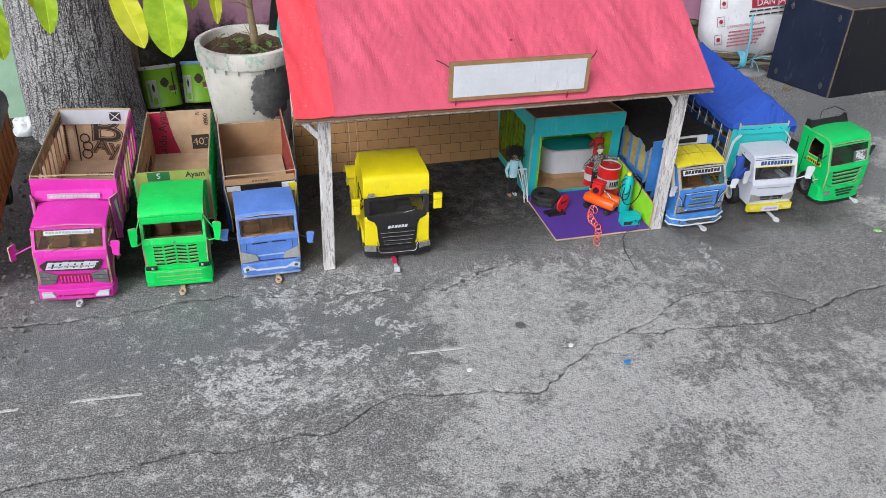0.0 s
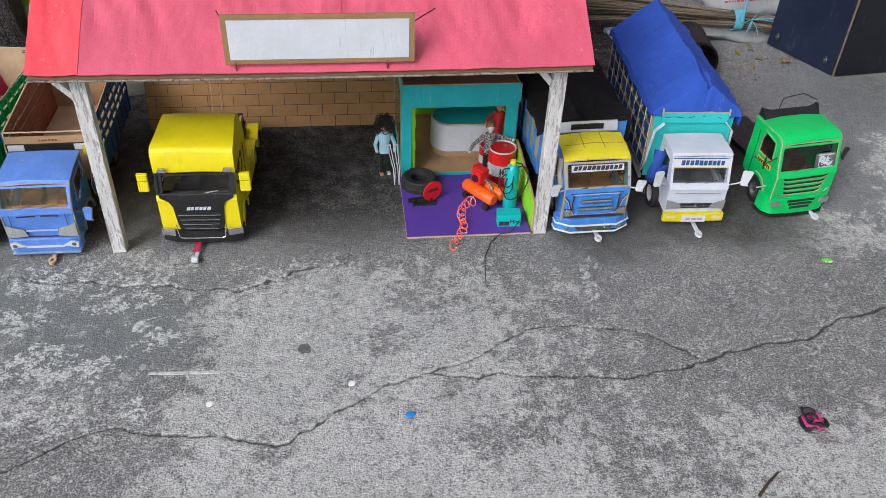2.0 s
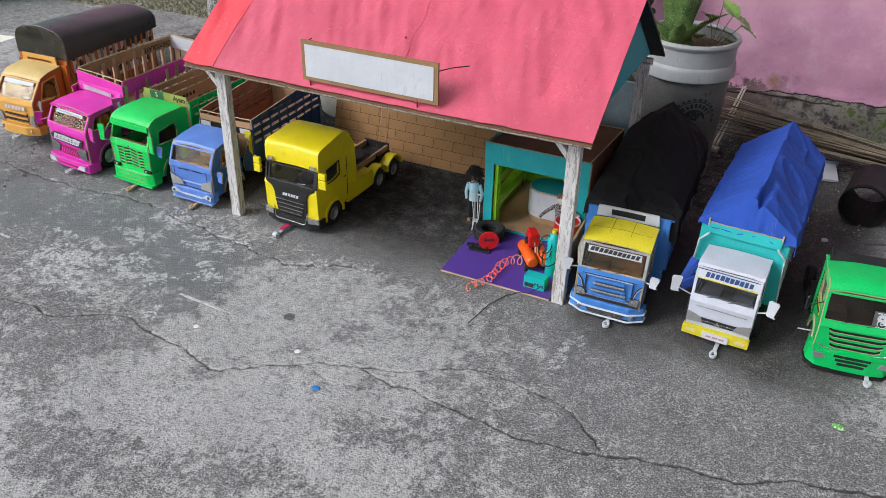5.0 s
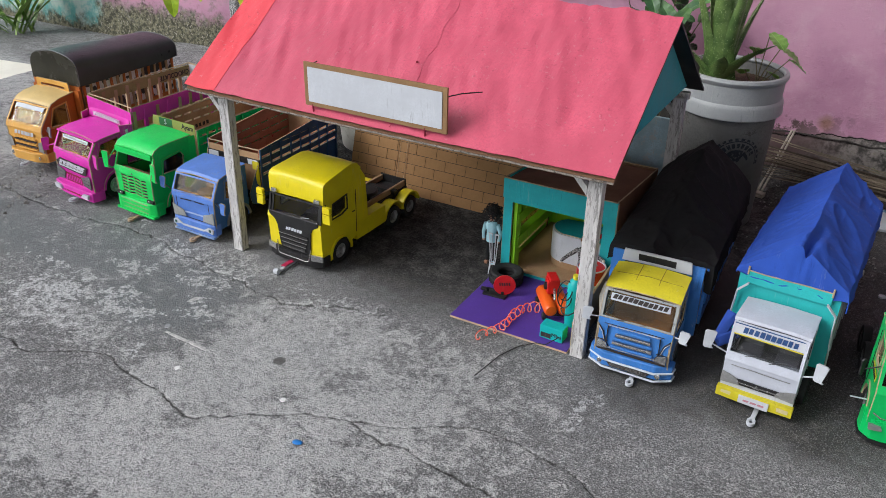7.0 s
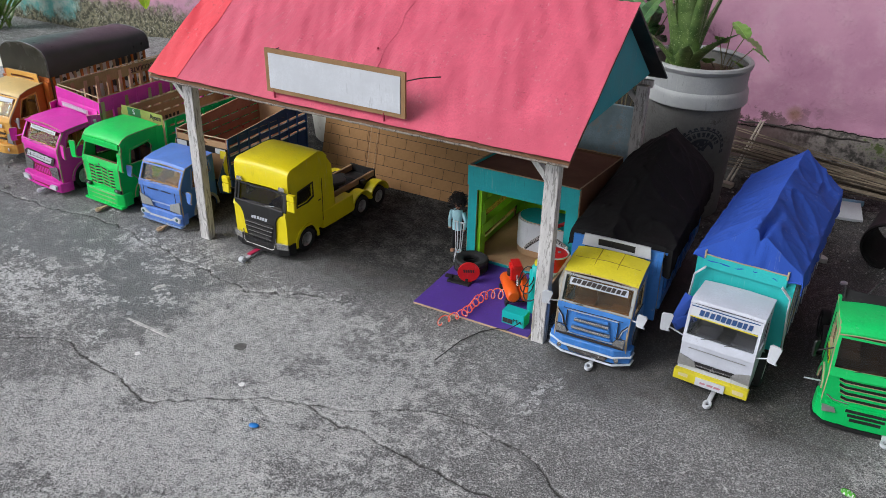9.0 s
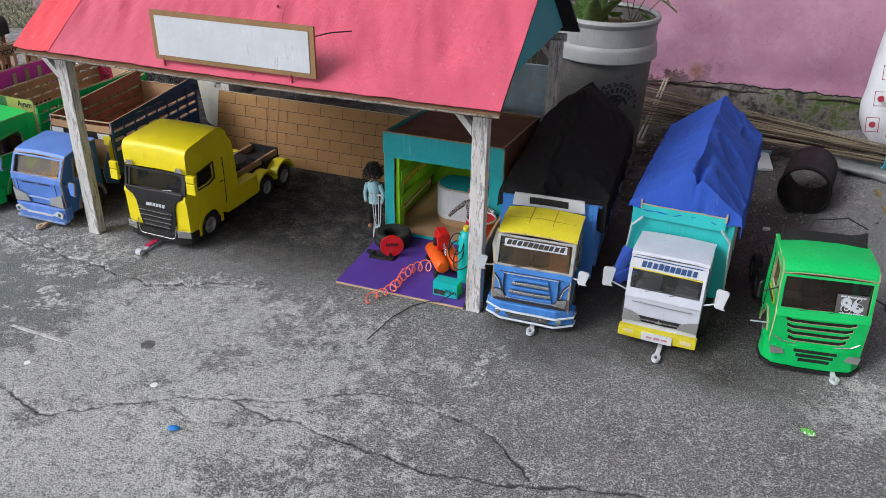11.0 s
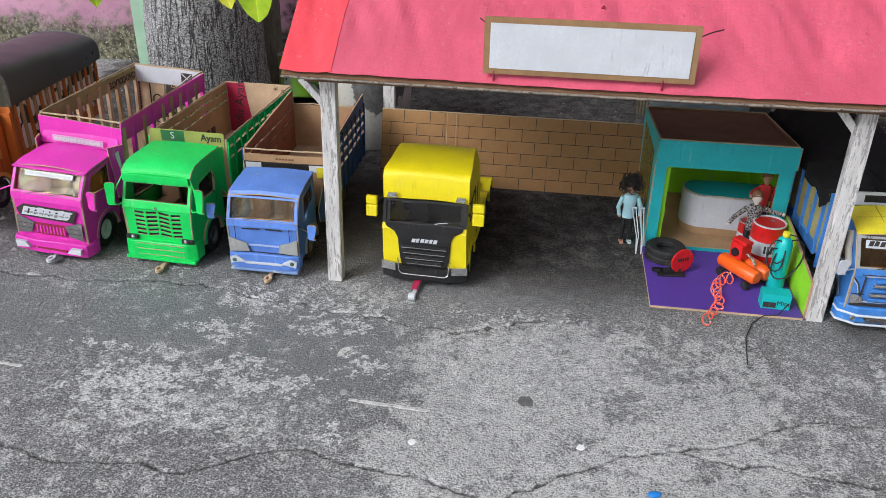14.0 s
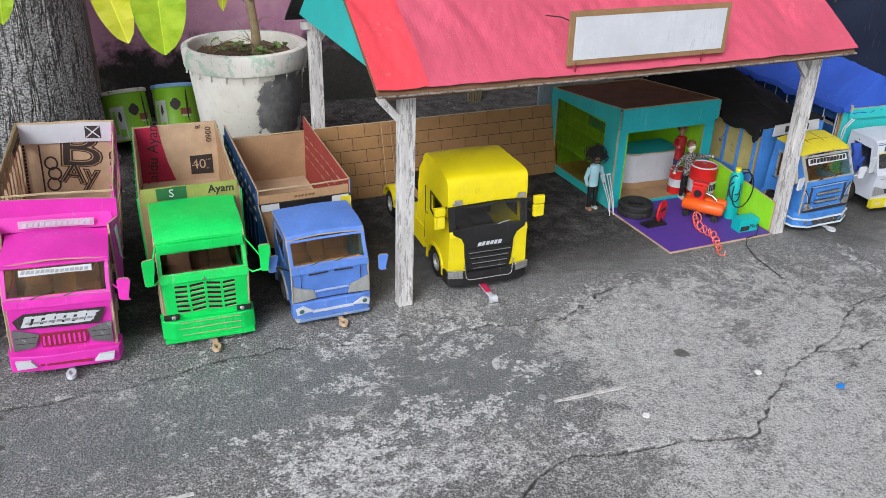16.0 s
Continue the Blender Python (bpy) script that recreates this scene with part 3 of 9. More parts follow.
    rust.operation = "DISTANCE"
    nt.links.new(co, rust.inputs[0])
    rust.inputs[1].default_value = (1.152, 1.262, 0.158)
    foot = mixed(nt, math_node(nt, "MULTIPLY", ramp(nt, math_node(nt, "ADD", rust.outputs["Value"], math_node(nt, "MULTIPLY", patchy, 0.03)), 0.05, 0.02), 0.7), foot, (0.2, 0.115, 0.05))
    gap = ramp(nt, math_node(nt, "ABSOLUTE", off), 0.0022, 0.0008)
    col = mixed(nt, here, col, mixed(nt, gap, foot, (0.012, 0.01, 0.01)))
    nt.links.new(col, bsdf.inputs["Base Color"])
    bsdf.inputs["Roughness"].default_value = 0.9
    bsdf.inputs["Specular IOR Level"].default_value = 0.12
    spatter = math_node(nt, "MULTIPLY", ramp(nt, lumps, 0.5, 0.72), ramp(nt, noise_tex(nt, 11, 3, 0.6, co), 0.4, 0.62))
    height = math_node(nt, "ADD", spatter, math_node(nt, "MULTIPLY", fine, 0.55))
    height = math_node(nt, "SUBTRACT", height, math_node(nt, "MULTIPLY", math_node(nt, "MULTIPLY", gap, here), 1.5))
    bumped(nt, bsdf, height, 0.5, 0.005)
    return m


def build_wall():
    bm = bmesh.new()
    nx, nz = 220, 60
    rows = []
    for j in range(nz + 1):
        z = -0.05 + 2.45 * (j / nz) ** 1.8
        rows.append([])
        for i in range(nx + 1):
            x = -4.0 + 7.4 * i / nx
            crackline = 0.1 + 0.032 * float(step(0.98, 1.25, x)) + 0.012 * noise.noise((x * 9, 0, 3)) + 0.004 * noise.noise((x * 40, 0, 5))
            foot = -0.02 * step(0.02, -0.02, z - crackline) if x > 0.6 else 0.0
            y = 1.27 + 0.012 * noise.noise((x * 3, z * 3, 0)) + 0.005 * noise.noise((x * 14, z * 14, 4)) + float(foot)
            rows[-1].append(bm.verts.new((x, y, z)))
    for a, b in zip(rows, rows[1:]):
        for i in range(nx):
            bm.faces.new((a[i], a[i + 1], b[i + 1], b[i]))
    front = list(bm.faces)
    ext = bmesh.ops.extrude_face_region(bm, geom=front)["geom"]
    for v in ext:
        if isinstance(v, bmesh.types.BMVert):
            v.co.y = 1.42
    return bm


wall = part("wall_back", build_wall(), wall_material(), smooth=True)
# added wall out of view, there to darken the right of the yard
side = part("wall_right", B(2.45, 2.6, -3.2, 1.27, -0.05, 2.4), paint("grey_render", (0.3, 0.29, 0.28), 0.85, 0.2, scale=4))
tagged(side, "unseen plain grey wall added to hold sky light off the right side", "wall", kind="structure")
# invented overhang above the view; it cuts sky light on the right
eave = part("roof_eave", B(1.55, 2.6, -3.2, 1.42, 2.4, 2.46), CARD_DARK)
tagged(eave, "unseen plain overhang added to shade the right side from above", "roof", kind="structure")
tagged(wall, "rough pink plastered wall with mould along its foot, blackened by painted shade behind the shelter", "wall", kind="structure")

# ---------- toy garage: roof on four whitewashed posts ----------
WOOD = paint("whitewashed_wood", (0.57, 0.56, 0.555), 0.75, 0.24, scale=60, fine=400, bump=0.8, wear=(0.27, 0.26, 0.255), wear_at=0.54, stretch=(1, 1, 0.16))
EDGE_GREY = paint("torn_card_edge", (0.24, 0.21, 0.18), 0.9, 0.4, scale=60, wear=(0.07, 0.06, 0.05), wear_at=0.56)
ROOF = paint("pink_red_paper", (0.58, 0.092, 0.152), 0.36, 0.16, scale=9, fine=200, bump=0.5)
ROOF_RED = paint("bright_red_paper", (0.73, 0.062, 0.085), 0.45, 0.08, scale=9, fine=200, bump=0.4)
garage = thing("toy_garage", pose(0.43, 0.262, 0), "model shelter with a pink-red cardboard roof on whitewashed wooden posts", "toy building")
GX, GY = -0.43, -0.262


def post(x, y, h, lean_x=0.0):
    bm = bmesh.new()
    box(bm, -0.0135, 0.0135, -0.011, 0.011, 0, h, 0.0015)
    for v in bm.verts:
        v.co.x += lean_x * v.co.z / h + 0.0012 * noise.noise((v.co.z * 20, x, y))
    return part("post", bm, WOOD, garage, m=pose(x + GX, y + GY, 0))


post(0.005, 0.003, 0.392, 0.003)
post(0.877, 0.008, 0.392, 0.0)
post(0.0, 0.549, 0.392)
post(0.882, 0.53, 0.392)
for x, s, y in ((0.003, -1, 0.003), (0.875, -1, 0.008), (0.0, 1, 0.549), (0.882, -1, 0.53)):
    bm = bmesh.new()
    tube(bm, [(x + GX - 0.01 * s * 0 - 0.004, y + GY, 0.345), (x + GX + s * 0.036 - 0.006, y + GY, 0.388)], 0.0085, 4)
    part("brace", bm, WOOD, garage)
EAVE, RIDGE, RX0, RX1 = 0.404, 0.615, -0.057, 0.922


def roof_sheet(y_eave, y_ridge, x0, x1, lift, t, waves):
    """A paper-covered roof sheet, slightly wavy."""
    bm = bmesh.new()
    nu, nv = 150, 40
    rows = []
    for j in range(nv + 1):
        f = j / nv
        rows.append([])
        for i in range(nu + 1):
            x = x0 + (x1 - x0) * i / nu
            z = EAVE + (RIDGE - EAVE) * f + lift
            z += waves * min(1, 0.25 + 2.5 * f) * (0.0013 * math.sin(x * 62 + 5 * noise.noise((x * 4, f * 2, 0))) + 0.0042 * noise.noise((x * 13, f * 3, 7)) + 0.0034 * noise.noise((x * 40 + f * 5, f * 3.2, 2)) + 0.0014 * noise.noise((x * 75 - f * 8, f * 12, 9))) - 0.003 * math.sin(math.pi * i / nu) * (1 - f)
            rows[-1].append(bm.verts.new((x + GX, y_eave + (y_ridge - y_eave) * f + GY, z)))
    for a, b in zip(rows, rows[1:]):
        for i in range(nu):
            bm.faces.new((a[i], a[i + 1], b[i + 1], b[i]))
    ext = bmesh.ops.extrude_face_region(bm, geom=list(bm.faces))["geom"]
    bmesh.ops.translate(bm, verts=[g for g in ext if isinstance(g, bmesh.types.BMVert)], vec=(0, 0, t))
    return bm


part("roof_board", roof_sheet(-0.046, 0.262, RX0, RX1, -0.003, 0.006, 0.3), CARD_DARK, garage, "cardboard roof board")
part("roof_board", roof_sheet(0.572, 0.263, RX0, RX1, -0.003, 0.006, 0.3), BLACK, garage, "black painted cardboard roof board")
part("roof_paper", roof_sheet(-0.049, 0.262, 0.023, RX1 + 0.002, 0.0095, 0.0012, 1.0), ROOF, garage, "crinkled pink-red roof paper")
part("roof_paper", roof_sheet(-0.049, 0.262, RX0 - 0.002, 0.027, 0.0112, 0.0008, 1.0), ROOF_RED, garage, "brighter red roof paper strip")
bm = bmesh.new()
tube(bm, [(0.47 + GX + 0.004 * math.sin(i * 1.7), -0.044 + 0.3 * i / 14 + GY, EAVE + 0.0125 + (RIDGE - EAVE) * i / 14.4) for i in range(14)], 0.0005, 4)
part("paper_seam", bm, ROOF, garage)
for k, y in enumerate((-0.0495, 0.5745)):
    bm = bmesh.new()
    tube(bm, [(RX0 + (RX1 - RX0) * i / 80 + GX, y + GY + 0.0012 * noise.noise((i * 0.9, k, 0)), EAVE - 0.0005 - 0.003 * math.sin(math.pi * i / 80) + 0.0014 * noise.noise((i * 0.7, k, 5))) for i in range(81)], 0.0022, 5)
    part("torn_edge", bm, EDGE_GREY, garage, "torn grey cardboard edge along the eave")
for x, t in ((0.893, 0.003), (-0.04, 0.003)):
    bm = bmesh.new()
    slab(bm, (x + GX, GY, 0), Y, Z, [(0.012, 0.424), (0.512, 0.424), (0.262, 0.602)], t=t)
    part("gable", bm, TEAL if x > 0 else TEAL_LIGHT, garage, "teal painted gable board")
for y in (-0.006, 0.54):
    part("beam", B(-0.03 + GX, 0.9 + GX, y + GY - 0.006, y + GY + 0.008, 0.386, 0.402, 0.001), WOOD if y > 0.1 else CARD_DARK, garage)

bm = bmesh.new()
tube(bm, [(0.453 + GX, 0.09 + GY, 0.494), (0.453 + GX, 0.088 + GY, 0.508), (0.456 + GX, 0.083 + GY, 0.511)], 0.0026, 6)
part("roof_peg", bm, RED_INK, garage, "dark wooden peg through the roof")
sign = thing("roof_sign", pose(0.435, -0.0465, 0.4265), "blank white signboard with cardboard border on the roof edge", "sign")
part("board", B(-0.1625, 0.1625, 0, 0.005, 0, 0.088, 0.0006), card("sign_cardboard", (0.3, 0.18, 0.09)), sign, "cardboard border")
part("paper", B(-0.1525, 0.1525, -0.0015, 0.0005, 0.009, 0.079), WHITE, sign, "wrinkled white paper")
for x in (-0.145, 0.115):
    bm = bmesh.new()
    tube(bm, [(x, 0.002, -0.016), (x, 0.001, 0.004)], 0.0018, 6)
    part("peg", bm, RED_INK, sign)
for x, d in ((-0.155, -0.02), (0.158, 0.045)):
    bm = bmesh.new()
    tube(bm, [(x, 0.004, 0.07), (x + d * 0.5, 0.024, 0.075), (x + d, 0.06, 0.072)], 0.0012, 6)
    part("stay", bm, BLACK, sign)

# ---------- cardboard brick wall under the roof ----------
fence = thing("cardboard_brick_wall", pose(0.29, 0.485, 0, -15, 0, 0), "low cardboard wall drawn with brown bricks and dark joints", "toy wall")
part("backing", B(-0.3045, 0.315, 0.0012, 0.006, 0, 0.171), INK, fence, "dark inked joints")
BRICK = card("brick_cardboard", (0.4, 0.225, 0.1), vary=0.25)
bw, bh = 0.0625, 0.0285
meshes = {}
for r in range(6):
    x = -0.3135 - bw + (0.0 if r % 2 else bw / 2)
    while x < 0.314:
        a, b = max(x, -0.3045) + 0.0007, min(x + bw, 0.315) - 0.0007
        if b - a > 0.004:
            key = round(b - a, 4)
            if key not in meshes:
                bmk = B(-key / 2, key / 2, 0, 0.002, 0.0007, bh - 0.0007)
                mek = bpy.data.meshes.new("brick")
                bmk.to_mesh(mek)
                bmk.free()
                mek.materials.append(BRICK)
                meshes[key] = mek
            shared("brick", meshes[key], fence, pose((a + b) / 2, 0, r * bh))
        x += bw
for k in (-0.153, -0.148, -0.126, -0.121):
    bm = bmesh.new()
    tube(bm, [(k, -0.0003, 0.0), (k + 0.001, -0.0006, 0.08), (k, -0.0003, 0.171)], 0.0006, 5)
    part("crease", bm, CARD_DARK if k in (-0.153, -0.121) else CARD_PALE, fence, "vertical fold in the cardboard")
bm = bmesh.new()
tube(bm, [(-0.3045 + 0.6195 * i / 60, 0.003 + 0.0006 * noise.noise((i * 0.8, 0, 2)), 0.1715 + 0.0008 * noise.noise((i * 0.9, 3, 0))) for i in range(61)], 0.0022, 5)
part("raw_edge", bm, CUT, fence, "bare cardboard edge along the top")


# ---------- toy trucks ----------
def wheel_meshes():
    bm = bmesh.new()
    prof = [(0.019, -0.009), (0.027, -0.010), (0.031, -0.0085), (0.0325, -0.005), (0.0325, 0.005), (0.031, 0.0085), (0.027, 0.010), (0.019, 0.009), (0.019, -0.009)]
    lathe(bm, prof, 48, pose(0, 0, 0, 0, 90, 0))
    for v in bm.verts:
        r, a = math.hypot(v.co.y, v.co.z), math.atan2(v.co.y, v.co.z)
        if r > 0.0315 and round(a / (2 * math.pi) * 48) % 2:
            v.co.y, v.co.z = v.co.y * 0.965, v.co.z * 0.965
    bmesh.ops.recalc_face_normals(bm, faces=bm.faces[:])
    tyre = bpy.data.meshes.new("tyre")
    bm.to_mesh(tyre), bm.free()
    tyre.materials.append(RUBBER)
    tyre.shade_smooth(), tyre.set_sharp_from_angle(angle=radians(35))
    bm = bmesh.new()
    lathe(bm, [(0.0, 0.004), (0.006, 0.005), (0.007, 0.002), (0.014, 0.0), (0.017, 0.006), (0.0195, 0.007), (0.0195, -0.007), (0.0, -0.007)], 20, pose(0, 0, 0, 0, 90, 0))
    for k in range(6):
        a = 2 * math.pi * k / 6
        lathe(bm, [(0.0, 0.0035), (0.0014, 0.0035), (0.0018, 0.0)], 6, Matrix.Rotation(a, 4, "X") @ pose(0.001, 0, 0.0105, 0, 90, 0))
    bmesh.ops.recalc_face_normals(bm, faces=bm.faces[:])
    rim = bpy.data.meshes.new("rim")
    bm.to_mesh(rim), bm.free()
    rim.materials.append(paint("rim_white", (0.55, 0.57, 0.56), 0.4, 0.2, wear=(0.1, 0.1, 0.1), wear_at=0.64))
    rim.shade_smooth(), rim.set_sharp_from_angle(angle=radians(35))
    return tyre, rim


TYRE, RIM = wheel_meshes()


RIM_STEEL = RIM.copy()
RIM_STEEL.materials[0] = paint("rim_steel", (0.4, 0.4, 0.4), 0.35, 0.25, metal=0.5, wear=(0.07, 0.07, 0.07), wear_at=0.6)
RIM_DARK = RIM.copy()
RIM_DARK.materials[0] = paint("rim_dark", (0.12, 0.12, 0.12), 0.4, 0.3, metal=0.5, wear=(0.35, 0.35, 0.35), wear_at=0.62)


def wheel(truck, x, y, r=0.0325, rim=None):
    s = r / 0.0325
    turn = 0 if x > 0 else 180
    w = shared("wheel", TYRE, truck, pose(x, y, r, 0, 0, turn) @ Matrix.Diagonal((s, s, s, 1)))
    shared("rim", rim or RIM_DARK, w, pose(0.001, 0, 0))


def side_outline(P):
    wy, r = P["wheel"], P.get("arch", 0.037)
    pts = [(P.get("y0", 0.004), P["zb"])] + [(P.get("y0", 0.004), P["zw"] - 0.012), (P["yw"], P["zw"]), (P["yt"], P["zt"])] + P["top"] + [(P["D"], P["zb2"])]
    h = P["zb"]
    a = math.degrees(math.asin(max(-1, min(1, (h - 0.0325) / r))))
    return pts + [(y, z) for y, z in arc(wy, 0.0325, r, a, 180 - a, 10)]


def cab(truck, P, body, side=None, roof=None, glass=FILM, inside=CARD):
    """Hollow cab of sheet card: two sides with window and wheel arch, lower front, windscreen, roof, back, floor."""
    W, t = P["W"], 0.003
    side, roof = side or body, roof or body
    zw, yw, yt, zt, D = P["zw"], P["yw"], P["yt"], P["zt"], P["D"]
    win = P["win"]
    for s in (-1, 1):
        bm = bmesh.new()
        slab(bm, (s * W - (t if s > 0 else 0), 0, 0), Y, Z, side_outline(P), [win], t)
        sp = part("side_panel", bm, side, truck)
        bm = bmesh.new()
        grown = [(y + (0.004 if y > sum(a for a, _ in win) / len(win) else -0.004), z + (0.004 if z > sum(b for _, b in win) / len(win) else -0.004)) for y, z in win]
        slab(bm, (s * W + (0.0 if s > 0 else -0.0012), 0, 0), Y, Z, grown, [win], 0.0012)
        part("window_frame", bm, P.get("trim", side), sp)
        bm = bmesh.new()
        slab(bm, (s * (W - t) - (0.0016 if s > 0 else -0.0008), 0, 0), Y, Z, grown, (), 0.0008)
        g = part("window_pane", bm, P.get("side_glass", glass), sp, "thin clear plastic window")
        g.visible_shadow = False
        # door gap
        dy = P.get("door", D - 0.03)
        bm = bmesh.new()
        box(bm, s * W - 0.0006, s * W + 0.0006, dy - 0.0007, dy + 0.0007, P["zb"] + 0.02, zt - 0.004)
        box(bm, s * W - 0.0005, s * W + 0.0014, dy - 0.016, dy - 0.006, zw - 0.012, zw - 0.009, 0.0004)
        part("door_seam", bm, P.get("seam", INK), sp)
    # lower front
    bm = bmesh.new()
    slab(bm, (0, 0.004, 0), X, Z, rect(-W, W, P["zb"], zw - 0.012), P.get("slots", ()), -0.003)
    slab(bm, (0, 0.004, zw - 0.012), X, Vector((0, yw - 0.004, 0.012)), rect(-W, W, 0, math.hypot(yw - 0.004, 0.012)), (), 0.003)
    part("front_panel", bm, body, truck)
    if P.get("slots"):
        part("grille_backing", B(-W + 0.01, W - 0.01, 0.0085, 0.010, P["zb"] + 0.004, zw - 0.014), BLACK, truck)
    # windscreen frame and glass
    v = Vector((0, yt - yw, zt - zw))
    L = v.length
    bm = bmesh.new()
    slab(bm, (0, yw, zw), X, v, rect(-W, W, 0, L), [rect(-W + 0.0055, W - 0.0055, 0.003, L - 0.004)], 0.003)
    part("windscreen_frame", bm, P.get("trim", body), truck)
    if not P.get("open"):
        bm = bmesh.new()
        slab(bm, (0, yw + 0.0035, zw), X, v, rect(-W + 0.004, W - 0.004, 0.001, L - 0.002), (), 0.0008)
        g = part("windscreen", bm, glass, truck, "thin plastic windscreen")
        g.visible_shadow = False
    # wipers
    for x in P.get("wipers", (-0.5, 0.12)):
        bm = bmesh.new()
        a = Vector((x * W, yw - 0.0025, zw + 0.001))
        b = a + v * 0.16 + Vector((0.034, 0, 0))
        tube(bm, [a, (a + b) / 2 + Vector((0, -0.001, 0.002)), b], 0.0007, 5)
        part("wiper", bm, BLACK, truck)
    # roof follows the top of the side outline
    prof = [(yt, zt)] + P["top"]
    bm = bmesh.new()
    ny = 8
    rows = []
    for y, z in prof:
        rows.append([bm.verts.new((-W - 0.001 + (2 * W + 0.002) * i / ny, y, z + P.get("crown", 0.004) * math.sin(math.pi * i / ny))) for i in range(ny + 1)])
    for a, b in zip(rows, rows[1:]):
        for i in range(ny):
            bm.faces.new((a[i], a[i + 1], b[i + 1], b[i]))
    ext = bmesh.ops.extrude_face_region(bm, geom=list(bm.faces))["geom"]
    bmesh.ops.translate(bm, verts=[g for g in ext if isinstance(g, bmesh.types.BMVert)], vec=(0, 0.0005, 0.0025))
    part("roof", bm, roof, truck, smooth=True)
    # back, floor, dashboard, seats
    part("back_panel", B(-W + 0.003, W - 0.003, D - 0.003, D - 0.0005, P["zb2"], P["top"][-1][1] - 0.001), inside, truck)
    bm = B(-W + 0.004, W - 0.004, 0.012, D - 0.004, 0.068, 0.072)
    part("cab_floor", bm, inside, truck)
    bm = B(-W + 0.006, W - 0.006, yw + 0.004, yw + 0.02, zw - 0.02, zw - 0.004, 0.002)
    part("dashboard", bm, P.get("dash", inside), truck)
    if P.get("seats", True):
        for sx in (-0.5, 0.5):
            bm = bmesh.new()
            box(bm, sx * W - 0.02, sx * W + 0.02, D - 0.055, D - 0.015, 0.072, 0.09, 0.003)
            box(bm, sx * W - 0.019, sx * W + 0.019, D - 0.022, D - 0.01, 0.088, min(0.135, zt - 0.01), 0.003)
            part("seat", bm, P.get("seat", CARD_DARK), truck)


def rim_edge(truck, W, y0, y1, z, r=0.0016, back=None):
    """Frayed bare card along the top of a bed."""
    corners = [Vector((-W, y0, z)), Vector((-W, y1, z)), Vector((W, y1, back or z)), Vector((W, y0, z)), Vector((-W, y0, z))]
    corners[1].z = back or z
    for k in range(4):
        a, b = corners[k], corners[k + 1]
        n = int((b - a).length / 0.012)
        bm = bmesh.new()
        tube(bm, [a + (b - a) * i / n + Vector((0.7 * noise.noise((k * 7, i * 1.3, 1)), 0, noise.noise((k * 9, i * 1.1, 4)))) * 0.0013 for i in range(n + 1)], r, 5)
        part("raw_edge", bm, CUT, truck, "frayed bare cardboard edge")


def raw_edges(truck, P, r=0.0014):
    """Bare card shows along the folded corners, the screen posts and the roof edge."""
    W, y0 = P["W"], P.get("y0", 0.004)
    for s in (-1, 1):
        x = s * (W + 0.0002)
        bm = bmesh.new()
        pts = [(x, y0, P["zb"] + 0.01), (x, y0 - 0.0002, P["zw"] - 0.012), (x, P["yw"], P["zw"]), (x, P["yt"], P["zt"])] + [(x, y, z + 0.001) for y, z in P["top"]]
        line = []
        for a, b in zip(pts, pts[1:]):
            a, b = Vector(a), Vector(b)
            n = max(2, int((b - a).length / 0.012))
            line += [a + (b - a) * k / n + Vector((0, 0.0004, 0.0005)) * noise.noise((a + (b - a) * k / n) * 90) for k in range(n)]
        tube(bm, line + [pts[-1]], r, 5)
        part("raw_edge", bm, CUT, truck, "bare cardboard edge")
    bm = bmesh.new()
    n = 12
    for y, z in ((P["yw"] - 0.0004, P["zw"]), (P["yt"] - 0.0006, P["zt"] + 0.001)):
        tube(bm, [(-W + 2 * W * k / n, y + 0.0006 * noise.noise((k * 1.7, z * 40, 1)), z + (P.get("crown", 0.004) * math.sin(math.pi * k / n) if z > P["zw"] + 0.01 else 0)) for k in range(n + 1)], r * 0.8, 5)
    part("raw_edge", bm, CUT, truck, "bare cardboard edge")


def on_screen(P, lift=0.0016):
    """Pose of the windscreen plane: x across, z up the glass."""
    a = math.degrees(math.atan2(P["yt"] - P["yw"], P["zt"] - P["zw"]))
    return pose(0, P["yw"] - lift, P["zw"], -a, 0, 0)


def mirror(truck, x, y, z, w, h, material, root, turn=0, arm=None):
    bm = bmesh.new()
    slab(bm, (0, -0.0015, 0), X, Z, [(a, b) for k in ((1, 1), (-1, 1), (-1, -1), (1, -1)) for a, b in [(k[0] * (w / 2 - 0.003) * 1.0 + c, k[1] * (h / 2 - 0.003) + d)
         for c, d in (((0.003, 0), (0, 0.003)) if k in ((1, 1), (-1, -1)) else ((0, 0.003), (-0.003, 0))) for c, d in [(c * (1 if k == (1, 1) else -1 if k == (-1, -1) else 1), d * k[1])]]], (), -0.0035)
    mo = part("mirror", bm, material, truck, m=pose(x, y, z, 0, 0, turn))
    bm = bmesh.new()
    r = mo.matrix_basis.inverted() @ Vector(root)
    tube(bm, [r, (r * 0.5) + Vector((0, 0, -0.003)), (0, 0.002, -h * 0.2)], 0.0014, 6)
    part("mirror_arm", bm, arm or material, mo)


